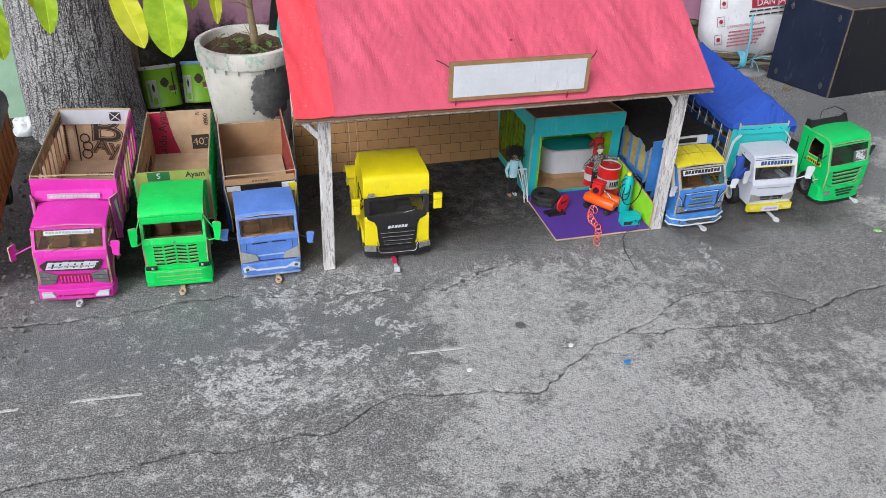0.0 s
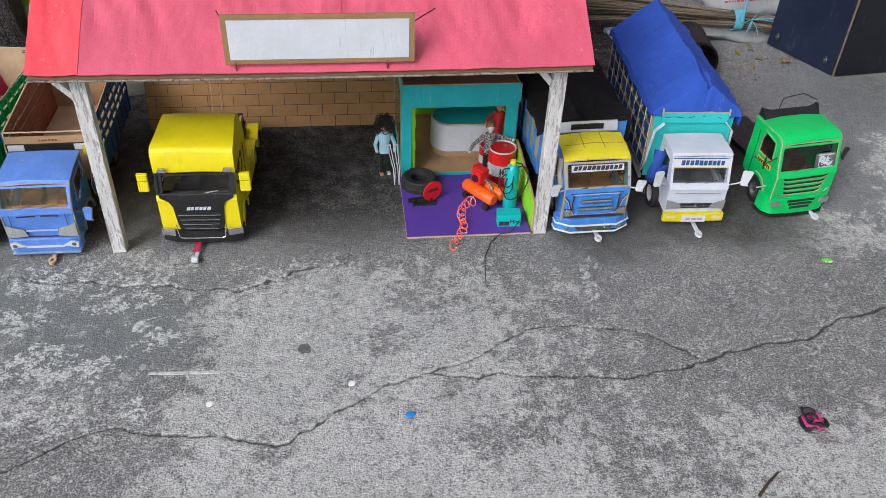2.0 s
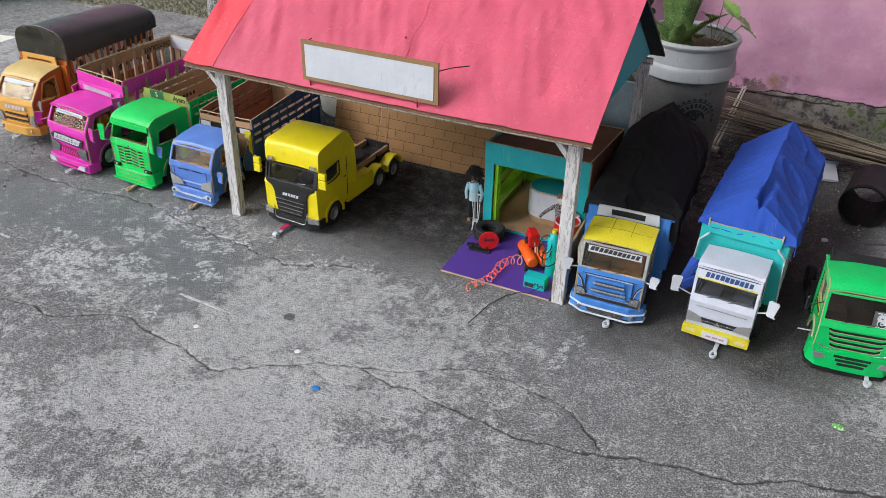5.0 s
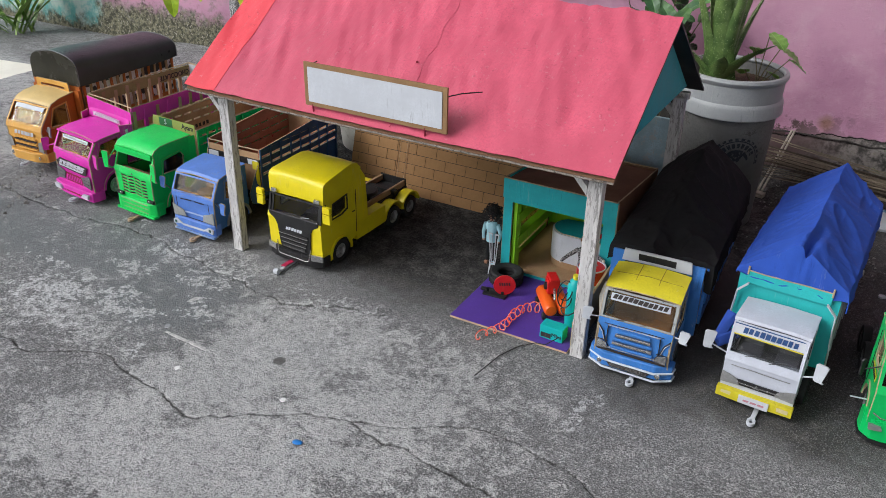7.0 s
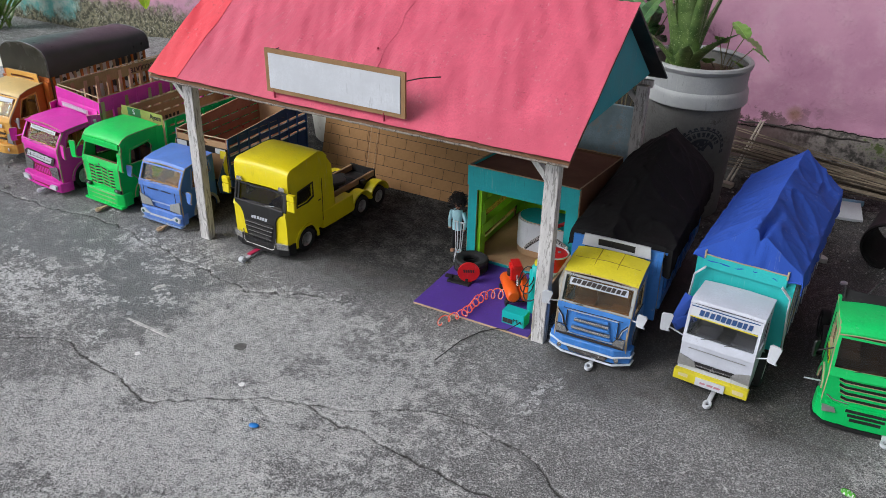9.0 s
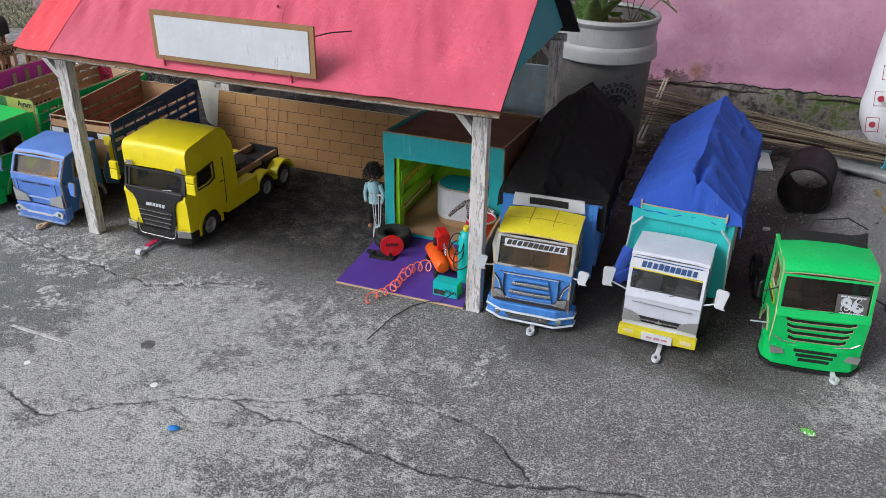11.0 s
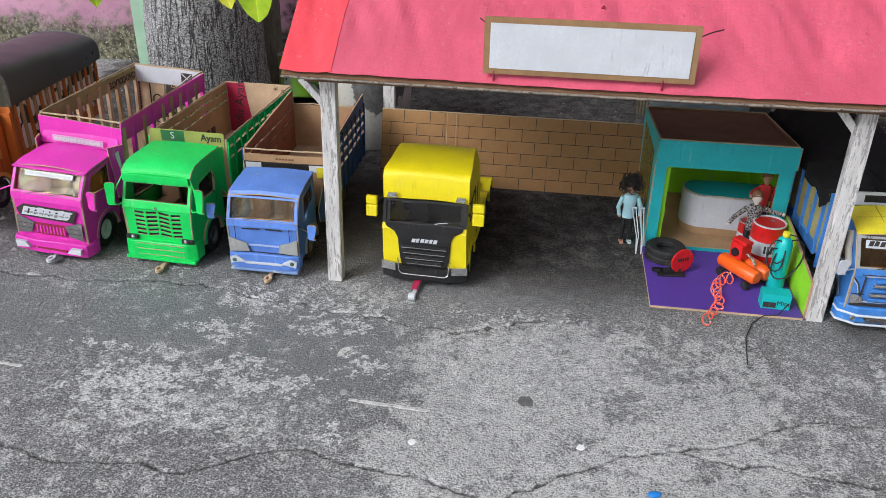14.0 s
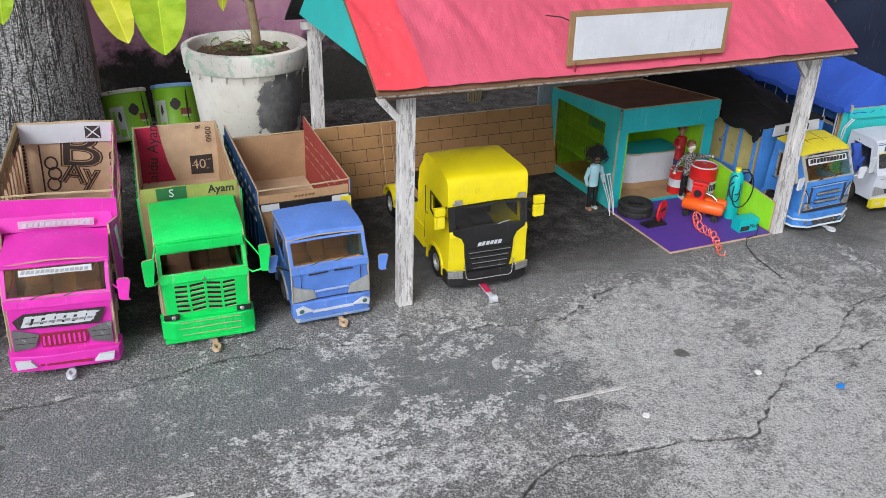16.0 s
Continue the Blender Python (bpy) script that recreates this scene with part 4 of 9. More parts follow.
def hook(truck, x, length=0.03, material=None, loop=True, z=0.02):
    """Flat tow bar of card that lies forward on the ground, with a loop at its end."""
    bm = bmesh.new()
    box(bm, x - 0.004, x + 0.004, -length, 0.014, 0.004, 0.0085, 0.001)
    if loop:
        ring = [(x + 0.0075 * math.sin(radians(a)), -length - 0.006 + 0.011 * math.cos(radians(a))) for a in range(0, 360, 24)]
        hole = [(x + 0.0035 * math.sin(radians(a)), -length - 0.006 + 0.0065 * math.cos(radians(a))) for a in range(0, 360, 40)]
        slab(bm, (0, 0, 0.0035), X, Y, ring, [hole], 0.0055)
    else:
        lathe(bm, [(0.004, 0.0), (0.0075, 0.0), (0.0075, 0.012), (0.004, 0.012), (0.004, 0.0)], 14, pose(x - 0.007, -length - 0.005, 0.008, 0, 90, 0))
    part("tow_hook", bm, material or WHITE, truck)


def chassis(truck, y0, y1, W=0.03, z=0.05):
    bm = bmesh.new()
    for s in (-1, 1):
        box(bm, s * W - 0.005, s * W + 0.005, y0, y1, z - 0.012, z + 0.006)
    k = y0 + 0.04
    while k < y1:
        box(bm, -W, W, k - 0.004, k + 0.004, z - 0.008, z + 0.002)
        k += 0.06
    part("chassis", bm, BLACK, truck)


def lamp_plate(truck, name, pts, y, material, t=0.0014, label=""):
    bm = bmesh.new()
    slab(bm, (0, y, 0), X, Z, pts, (), t)
    return part(name, bm, material, truck, label)


def mirrored(pts):
    return [(-x, z) for x, z in pts][::-1]


def bed_boards(truck, W, y0, y1, zf, zt, floor, front, back, t=0.0035, front_h=None, back_h=None):
    part("bed_floor", B(-W + t, W - t, y0 + t, y1 - t, zf, zf + 0.004), floor, truck)
    part("front_board", B(-W, W, y0, y0 + t, zf, front_h or zt), front, truck)
    part("tail_board", B(-W, W, y1 - t, y1, zf - 0.006, back_h or zt), back, truck)


def bed_side(truck, s, W, y0, y1, z0, z1, gaps, cols, outer, inner, t=0.003, post=0.006, slant=0.0):
    """A bed side cut from card: rails with gaps between posts, coloured outside, plain inside."""
    pitch = (y1 - y0 - post) / cols
    holes = [rect(y0 + post + k * pitch, y0 + (k + 1) * pitch, a, b) for k in range(cols) for a, b in gaps]
    bm = bmesh.new()
    x = s * W if s < 0 else s * W - t
    slab(bm, (x + (0.0015 if s < 0 else 0.0), 0, 0), Y, Z, [(y0, z0), (y1, z0), (y1, z1 + slant), (y0, z1)], holes, t - 0.0015)
    inn = part("side_lining", bm, inner, truck)
    bm = bmesh.new()
    slab(bm, (x - (0.0005 if s < 0 else -(t - 0.0015)), 0, 0), Y, Z, [(y0, z0), (y1, z0), (y1, z1 + slant), (y0, z1)], holes, 0.002)
    part("bed_side", bm, outer, truck)
    return inn


def ribs(truck, s, W, y0, y1, z0, z1, n, material, d=0.004, w=0.0025):
    for k in range(n):
        y = y0 + (y1 - y0) * k / (n - 1)
        xa = s * W
        part("rib", B(min(xa, xa + s * d), max(xa, xa + s * d), y - w, y + w, z0, z1, 0.0005), material, truck)


HEMS = {}


def cover_thing(m, bm, seed, material, label):
    """A cloth cover: its sheet and the rolled hem round it."""
    c = thing("cover", m, label, "cover", "cloth covers")
    part("sheet", bm, material, c, smooth=True)
    hem = bmesh.new()
    tube(hem, HEMS[seed], 0.0012, 5, cap=False)
    part("hem", hem, material, c, smooth=True)
    return c


def cloth(x0, x1, y0, y1, top, skirt, nx=72, ny=96, seed=0, rag=0.012, pleat=1.0):
    """Draped cover: top(x, y) gives the height; the rim hangs down by skirt(x, y)."""
    bm = bmesh.new()
    grid = []
    for j in range(ny + 1):
        row = []
        for i in range(nx + 1):
            x, y = x0 + (x1 - x0) * i / nx, y0 + (y1 - y0) * j / ny
            wx = x + 0.02 * noise.noise((x * 12, y * 12, seed + 1))
            fold = max(0.0, 1 - 3.2 * abs(noise.noise((wx * 16 + y * 9, y * 7 - wx * 5, seed)))) ** 2
            fine = max(0.0, 1 - 3.5 * abs(noise.noise((wx * 34 - y * 20, y * 26 + wx * 10, seed + 7)))) ** 2
            z = top(x, y) + 0.004 * noise.noise((x * 20, y * 20, seed)) + 0.0055 * pleat * fold + 0.0022 * fine
            row.append(bm.verts.new((x + 0.003 * fold, y, z)))
        grid.append(row)
    for a, b in zip(grid, grid[1:]):
        for i in range(nx):
            bm.faces.new((a[i], a[i + 1], b[i + 1], b[i]))
    rim = [grid[0][i] for i in range(nx)] + [grid[j][nx] for j in range(ny)] + [grid[ny][i] for i in range(nx, 0, -1)] + [grid[j][0] for j in range(ny, 0, -1)]
    cx, cy = (x0 + x1) / 2, (y0 + y1) / 2
    prev = rim
    for level in (0.35, 0.7, 1.0):
        cur = []
        for v in rim:
            d = skirt(v.co.x, v.co.y) + rag * noise.noise((v.co.x * 25, v.co.y * 25, seed + 9))
            out = Vector((v.co.x - cx, v.co.y - cy, 0)).normalized() * (0.002 + 0.005 * level * (0.6 + noise.noise((v.co.x * 45, v.co.y * 45, seed + 5))))
            cur.append(bm.verts.new(v.co + out + Vector((0, 0, -d * level))))
        for k in range(len(rim)):
            bm.faces.new((prev[k], prev[(k + 1) % len(rim)], cur[(k + 1) % len(rim)], cur[k]))
        prev = cur
    HEMS[seed] = [v.co.copy() for v in prev] + [prev[0].co.copy()]
    return bm


def bars(parent, name, x0, x1, y, zc, h, n, material, seed=1, tilt=None, slope=0.3):
    """Lettering that cannot be shown: a row of plain strokes."""
    rnd = random.Random(seed)
    w = (x1 - x0) / n
    for k in range(n):
        bm = bmesh.new()
        a, e = x0 + (k + 0.02) * w, w * rnd.uniform(0.66, 0.86)
        z0, z1 = zc - h * rnd.uniform(0.44, 0.5), zc + h * rnd.uniform(0.4, 0.5)
        s = (z1 - z0) * slope
        slab(bm, (0, y, 0), X, Z, [(a, z0), (a + e, z0), (a + e + s, z1), (a + s, z1)], (), 0.0008)
        ob = part(name, bm, material, parent)
        if tilt:
            ob.matrix_basis = tilt


# ----- magenta tipper with slatted bed -----
def magenta_truck(m):
    T = thing("toy_truck", m, "magenta cardboard toy truck with an open slatted bed", "toy truck", "parked toy trucks")
    P = dict(W=0.074, D=0.125, zb=0.03, zb2=0.05, zw=0.118, yw=0.006, yt=0.03, zt=0.158, top=[(0.05, 0.1615), (0.125, 0.164)], wheel=0.075,
             win=[(0.03, 0.118), (0.042, 0.15), (0.098, 0.154), (0.098, 0.112)], crown=0.004, trim=MAGENTA, seats=True)
    cab(T, P, MAGENTA)
    raw_edges(T, P)
    W = 0.074
    part("roof_lip", B(-W - 0.002, W + 0.002, 0.022, 0.034, 0.1575, 0.1605, 0.0008), MAGENTA, T)
    lamp_plate(T, "headlamp", [(-0.069, 0.042), (-0.04, 0.046), (-0.033, 0.066), (-0.066, 0.076), (-0.069, 0.074)], 0.0, GREY_TAPE, label="dark grey tape headlamp")
    lamp_plate(T, "headlamp", mirrored([(-0.069, 0.042), (-0.04, 0.046), (-0.033, 0.066), (-0.066, 0.076), (-0.069, 0.074)]), 0.0, GREY_TAPE, label="dark grey tape headlamp")
    bm = bmesh.new()
    slab(bm, (0, 0.0004, 0), X, Z, [(-0.03, 0.044), (0.03, 0.044), (0.036, 0.066), (-0.036, 0.066)], (), 0.0006)
    part("grille", bm, RED_INK, T, "dark pink grille panel")
    for s in (-1, 1):
        for z in (0.053, 0.062):
            part("lamp_line", B(s * 0.052 - 0.014, s * 0.052 + 0.014, -0.0018, -0.0012, z, z + 0.0008), INK, T)
    for k in range(9):
        part("grille_slat", B(-0.028 + k * 0.007 - 0.0015, -0.028 + k * 0.007 + 0.0015, -0.001, 0.001, 0.047, 0.062), MAGENTA, T)
    bm = bmesh.new()
    slab(bm, (0, 0.0002, 0), X, Z, [(-0.06, 0.076), (0.052, 0.074), (0.064, 0.098), (-0.05, 0.099), (-0.066, 0.089)], (), 0.001)
    badge = part("badge", bm, INK, T, "black and white script badge")
    bars(badge, "badge_stroke", -0.056, 0.046, -0.0014, 0.0865, 0.018, 7, WHITE, 4, slope=0.5)
    for a, b, z in ((-0.05, 0.056, 0.0925), (-0.03, 0.05, 0.086), (-0.056, 0.044, 0.0795)):
        bm = bmesh.new()
        slab(bm, (0, -0.0016, 0), X, Z, [(a, z - 0.0012), (b - 0.004, z - 0.0014), (b, z + 0.0014), (a + 0.006, z + 0.0012)], (), 0.0009)
        part("badge_line", bm, WHITE, badge)
    bars(badge, "badge_notch", -0.05, 0.046, -0.0019, 0.0845, 0.0035, 9, GREY, 14, slope=0.7)
    bm = bmesh.new()
    slab(bm, (0, 0, 0.012), X, Y, [(-0.081, 0.012), (-0.076, -0.006), (-0.03, -0.011), (0.03, -0.011), (0.076, -0.006), (0.081, 0.012), (0.081, 0.03), (-0.081, 0.03)], (), 0.024)
    bmesh.ops.bevel(bm, geom=bm.edges[:], offset=0.001, segments=1, affect="EDGES")
    bump = part("bumper", bm, MAGENTA, T)
    for s in (-1, 1):
        bm = bmesh.new()
        pts = [(0.04, 0.021), (0.068, 0.02), (0.07, 0.031), (0.048, 0.03)]
        slab(bm, (0, -0.0105, 0), X, Z, pts if s > 0 else mirrored(pts), (), 0.006)
        part("fog_lamp", bm, WHITE, bump, "white paper fog lamp")
    part("bumper_slot", B(-0.036, 0.036, -0.012, -0.009, 0.0195, 0.023), RED_INK, bump)
    strip = part("label_strip", B(-0.05, 0.05, -0.0012, 0, 0.032, 0.041), WHITE, T, "white strip with worn print", m=on_screen(P))
    bars(strip, "name_stroke", -0.046, 0.046, -0.0014, 0.0365, 0.005, 14, GREY, 5)
    for s in (-1, 1):
        mirror(T, s * (0.094 if s > 0 else 0.114), 0.008, 0.118 if s > 0 else 0.116, 0.02, 0.034, MAGENTA, (s * W, 0.02, 0.125), turn=-12 if s > 0 else 58)
        wheel(T, s * 0.06, 0.075, 0.0325, RIM)
        wheel(T, s * 0.062, 0.37, 0.0325, RIM)
        wheel(T, s * 0.042, 0.37, 0.0325, RIM)
        bm = bmesh.new()
        slab(bm, (s * W + (0.0 if s > 0 else -0.003), 0, 0), Y, Z, arc(0.075, 0.0325, 0.043, 0, 180, 12) + arc(0.075, 0.0325, 0.037, 180, 0, 12), (), 0.003)
        part("wheel_arch", bm, MAGENTA, T)
    chassis(T, 0.03, 0.5)
    # wind board between cab and bed
    bm = bmesh.new()
    slab(bm, (0, 0.135, 0), X, Z, [(-0.088, 0.1), (0.088, 0.1), (0.09, 0.209), (-0.088, 0.216)], (), -0.003)
    part("wind_board", bm, MAGENTA, T)
    bm = bmesh.new()
    slab(bm, (0, 0.128, 0.168), X, Vector((0, 0.1, 0.3)), [(-0.084, 0), (0.084, 0), (0.08, 0.024), (-0.08, 0.024)], (), -0.003)
    part("wind_board_lip", bm, MAGENTA, T)
    part("print_strip", B(-0.055, 0.055, 0.124, 0.1252, 0.174, 0.185), paint("pale_pink_strip", (0.6, 0.4, 0.55)), T, "pale strip with worn white print")
    bars(T, "worn_print", -0.05, 0.05, 0.123, 0.1795, 0.006, 12, WHITE, 3)
    for s in (-1, 1):
        bm = bmesh.new()
        slab(bm, (s * 0.09, 0.135, 0), Vector((-s * 0.1, -0.25, 0)), Z, [(0, 0.07), (0.022, 0.082), (0.034, 0.182), (0, 0.18)], (), 0.003)
        part("wind_wing", bm, MAGENTA, T)
        bm = bmesh.new()
        slab(bm, (s * 0.0915, 0.133, 0), Vector((-s * 0.1, -0.25, 0)), Z, [(0.004, 0.112), (0.01, 0.122), (0.019, 0.168), (0.012, 0.172)], (), 0.0012 if s < 0 else -0.0012)
        part("white_flash", bm, WHITE, T, "white paper flash")
    W2, y0, y1, zf, zt = 0.088, 0.14, 0.505, 0.085, 0.216
    part("bed_floor", B(-W2 + 0.004, W2 - 0.004, y0, y1, zf, zf + 0.004), CARD_PALE, T)
    part("tail_board", B(-W2, W2, y1 - 0.004, y1, zf - 0.01, 0.222), CARD_PALE, T)
    for s in (-1, 1):
        x0, x1 = (s * W2 - 0.0035, s * W2) if s > 0 else (s * W2, s * W2 + 0.0035)
        for a, b, mt in ((0.19 if s < 0 else 0.182, 0.218, MAGENTA if s > 0 else card("olive_printed_carton", (0.34, 0.28, 0.13), 1, wear=(0.1, 0.08, 0.045))), (0.085, 0.112, MAGENTA if s > 0 else CARD)):
            part("side_rail", B(x0, x1, y0, y1, a, b, 0.0005), mt, T)
        n = 10
        for k in range(n):
            y = y0 + 0.008 + (y1 - y0 - 0.016) * k / (n - 1) + 0.006 * noise.noise((k * 1.7, s, 0))
            part("slat", B(x0 - 0.002, x1 + 0.002, y - 0.005, y + 0.005, 0.087, 0.208 + 0.004 * (k % 2), 0.0005), (MAGENTA if s > 0 and k % 2 else CARD_PALE) if (k + s) % 3 else CARD, T)
    words("carton_word", "CHOCOLATE", 0.0185, INK, T, Matrix(((0, 0, 1, -W2 + 0.0062), (-1, 0, 0, 0.437), (0, -1, 0, 0.2035), (0, 0, 0, 1))), bold=0.0003)
    # print on the carton used for the tail board
    part("white_band", B(-W2 + 0.005, W2 - 0.005, y1 - 0.0084, y1 - 0.0074, 0.186, 0.2215), WHITE, T, "white paper band on the tail board")
    bm = bmesh.new()
    box(bm, 0.034, 0.062, y1 - 0.0092, y1 - 0.0085, 0.193, 0.215)
    part("stamp", bm, INK, T)
    for a in (38, -38):
        part("stamp_cross", B(-0.016, 0.016, -0.0098, -0.0094, -0.001, 0.001, m=pose(0.048, y1, 0.204, 0, a, 0)), WHITE, T)
    for ch, x, z, sz, wide, tl in (("B", 0.02, 0.17, 0.1, 1.5, 6), ("A", 0.004, 0.126, 0.056, 1.15, 10), ("y", 0.036, 0.121, 0.058, 1.0, 10)):
        for g, (fat, ink) in enumerate(((0.0026, INK), (0.0006, CARD), (-0.0008, INK))):
            words("carton_letter", ch, sz, ink, T, pose(x, y1 - 0.0046 - 0.0006 * g, z, 90, tl, 0) @ Matrix.Diagonal((wide, 1, 1, 1)), bold=fat)
    for k in range(3):
        bm = bmesh.new()
        slab(bm, (-0.034 + 0.004 * (k % 2), y1 - 0.0046, 0.108 + 0.02 * k), X, Z, arc(0, 0, 0.013, 0, 340, 14), [arc(0, 0, 0.0098, 0, 340, 14)], 0.0006)
        part("carton_print", bm, INK, T)
    part("carton_print", B(-0.0535, -0.0505, y1 - 0.0052, y1 - 0.0044, zf + 0.005, 0.184), INK, T)
    for k in range(14):
        part("carton_print", B(-0.085, -0.0785, y1 - 0.0052, y1 - 0.0044, zf + 0.008 + k * 0.0066, zf + 0.0125 + k * 0.0066), INK, T)
    words("carton_word", "CAP", 0.017, INK, T, pose(0.078, y1 - 0.0072, 0.15, 90, 90, 0), bold=0.0004)
    words("floor_print", "25", 0.02, INK, T, pose(-0.02, 0.42, zf + 0.0045, 0, 0, 8))
    bm = bmesh.new()
    for k in range(7):
        box(bm, 0.0 + k * 0.006, 0.0035 + k * 0.006, 0.41, 0.43, zf + 0.0042, zf + 0.0047)
    part("floor_print", bm, INK, T)
    rim_edge(T, W2 - 0.001, y0 + 0.002, y1 - 0.002, 0.2185, back=0.2225)
    hook(T, 0.005, 0.014, WHITE)
    return T


# ----- bright green truck, deep carton bed -----
def green_truck(m):
    T = thing("toy_truck", m, "bright green cardboard toy truck with a deep open carton bed", "toy truck", "parked toy trucks")
    slots = []
    for c, (xa, xb) in enumerate(((-0.047, -0.028), (-0.024, -0.002), (0.002, 0.024), (0.028, 0.047))):
        for k in range(6):
            z = 0.061 + k * 0.0087
            da = 0.0026 if c == 2 else 0.0018 if c == 0 else 0
            db = 0.0026 if c == 1 else 0.0018 if c == 3 else 0
            slots.append([(xa, z + da), (xb, z + db), (xb, z + 0.0052 + db), (xa, z + 0.0052 + da)])
    P = dict(W=0.068, D=0.145, zb=0.03, zb2=0.05, zw=0.129, yw=0.007, yt=0.022, zt=0.166,
             top=[(0.018, 0.181), (0.027, 0.19), (0.045, 0.196), (0.07, 0.1975), (0.145, 0.196)], wheel=0.085,
             win=[(0.045, 0.122), (0.05, 0.158), (0.108, 0.164), (0.116, 0.15), (0.112, 0.118)], crown=0.003, slots=slots, seat=CARD_DARK, side_glass=SMOKE, open=True, wipers=())
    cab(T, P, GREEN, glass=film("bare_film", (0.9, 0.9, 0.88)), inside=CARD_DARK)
    words("cab_print", "A2", 0.05, CARD, T, face_m(0.01, 0.1395, 0.14), bold=0.002)
    raw_edges(T, P)
    part("visor", B(-0.066, 0.066, 0.0125, 0.018, 0.168, 0.182, 0.001), GREEN, T, "hood band over the windscreen")
    bm = bmesh.new()
    slab(bm, (0, 0, 0.018), X, Y, [(-0.075, 0.03), (-0.074, 0.003), (-0.056, -0.005), (0.056, -0.005), (0.074, 0.003), (0.075, 0.03)], (), 0.034)
    bmesh.ops.bevel(bm, geom=bm.edges[:], offset=0.0015, segments=1, affect="EDGES")
    bump = part("bumper", bm, GREEN, T)
    part("bumper_lip", B(-0.072, 0.072, -0.007, 0.01, 0.013, 0.019, 0.001), GREEN, bump)
    for z in (0.0245, 0.036, 0.047):
        part("bumper_seam", B(-0.05, 0.05, -0.0058, -0.0045, z, z + 0.0011), CUT, bump)
    for s in (-1, 1):
        bm = bmesh.new()
        box(bm, s * 0.058 - 0.012, s * 0.058 + 0.012, -0.002, 0.004, 0.054, 0.062, 0.001)
        lamp = part("headlamp", bm, BLACK, T, "black headlamp with grey lens")
        bm = bmesh.new()
        lathe(bm, [(0.0, 0.002), (0.003, 0.0012), (0.004, 0)], 10, pose(s * 0.054, -0.002, 0.058, 90, 0, 0))
        part("lens", bm, SILVER, lamp)
        mirror(T, -0.08 if s < 0 else 0.097, -0.008, 0.148, 0.019, 0.046, GREEN, (s * 0.066, 0.022, 0.18), turn=-10 * s)
        bm = bmesh.new()
        tube(bm, [(s * 0.066, 0.01, 0.126), (s * 0.075, 0.0, 0.122), (-0.078 if s < 0 else 0.094, -0.005, 0.128)], 0.0016, 6)
        part("mirror_stay", bm, GREEN, T)
        wheel(T, s * 0.06, 0.085)
        wheel(T, s * 0.062, 0.38)
        wheel(T, s * 0.042, 0.38)
        bm = bmesh.new()
        slab(bm, (s * 0.068 + (0.0 if s > 0 else -0.004), 0, 0), Y, Z, arc(0.085, 0.0325, 0.045, 0, 180, 12) + arc(0.085, 0.0325, 0.037, 180, 0, 12), (), 0.004)
        part("wheel_arch", bm, GREEN, T)
    chassis(T, 0.03, 0.52)
    bm = bmesh.new()
    for a in (90, 210, 330):
        slab(bm, (0, 0.0008, 0.12), X, Z, [(0.004 * math.cos(radians(a)), 0.004 * math.sin(radians(a))), (0.0022 * math.cos(radians(a + 50)), 0.0022 * math.sin(radians(a + 50))), (0, 0), (0.0022 * math.cos(radians(a - 50)), 0.0022 * math.sin(radians(a - 50)))], (), 0.001)
    part("badge", bm, SILVER, T)
    W2, y0, y1, zf, zt = 0.083, 0.155, 0.525, 0.085, 0.208
    part("bed_floor", B(-W2 + 0.004, W2 - 0.004, y0, y1, zf, zf + 0.004), CARD_PALE, T)
    part("front_board", B(-W2 + 0.003, W2 - 0.003, y0, y0 + 0.0035, zf, zt + 0.01), CARD, T)
    part("print_label", B(-0.066, -0.02, y0 + 0.0036, y0 + 0.0042, zt - 0.03, zt - 0.002), paint("dark_green_print", (0.02, 0.1, 0.04)), T)
    part("print_band", B(-W2 + 0.004, W2 - 0.004, y0 - 0.0012, y0 - 0.0002, zt - 0.02, zt + 0.0135), card("green_print", (0.3, 0.34, 0.09)), T)
    part("print_label", B(-0.055, -0.005, y0 - 0.0018, y0 - 0.0012, zt - 0.01, zt + 0.012), paint("leaf_green_print", (0.02, 0.12, 0.04)), T)
    words("carton_word", "S", 0.02, WHITE, T, face_m(-0.03, y0 - 0.002, zt + 0.002))
    words("carton_word", "Ayam", 0.019, INK, T, face_m(0.052, y0 - 0.0016, zt + 0.002), bold=0.0004)
    part("tail_board", B(-W2 + 0.003, W2 - 0.003, y1 - 0.0035, y1, zf, 0.212), CARD_PALE, T)
    bm = bmesh.new()
    slab(bm, (0, y1 - 0.0036, 0), X, Z, [(-W2 + 0.005, 0.211), (-0.034, 0.211), (-0.03, 0.17), (-0.022, 0.13), (-0.01, zf + 0.005), (-W2 + 0.005, zf + 0.005)], (), 0.001)
    part("print_band", bm, paint("crimson_print", (0.34, 0.012, 0.05), 0.6), T, "crimson printed band on the carton")
    words("carton_word", "Kaldu Ayam", 0.031, INK, T, pose(-0.05, y1 - 0.0048, 0.15, 90, -84, 0))
    bm = bmesh.new()
    box(bm, 0.022, 0.068, y1 - 0.0046, y1 - 0.0036, 0.1, 0.142)
    part("print_label", bm, INK, T)
    words("carton_word", "40", 0.03, CARD_PALE, T, face_m(0.04, y1 - 0.0048, 0.121))
    words("carton_word", "BKS", 0.014, CARD_PALE, T, pose(0.061, y1 - 0.0048, 0.121, 90, -90, 0))
    words("carton_word", "0900", 0.017, INK, T, pose(0.066, y1 - 0.0046, 0.186, 90, -90, 0))
    words("carton_word", "R", 0.015, INK, T, pose(0.046, y1 - 0.0046, 0.204, 90, -90, 0))
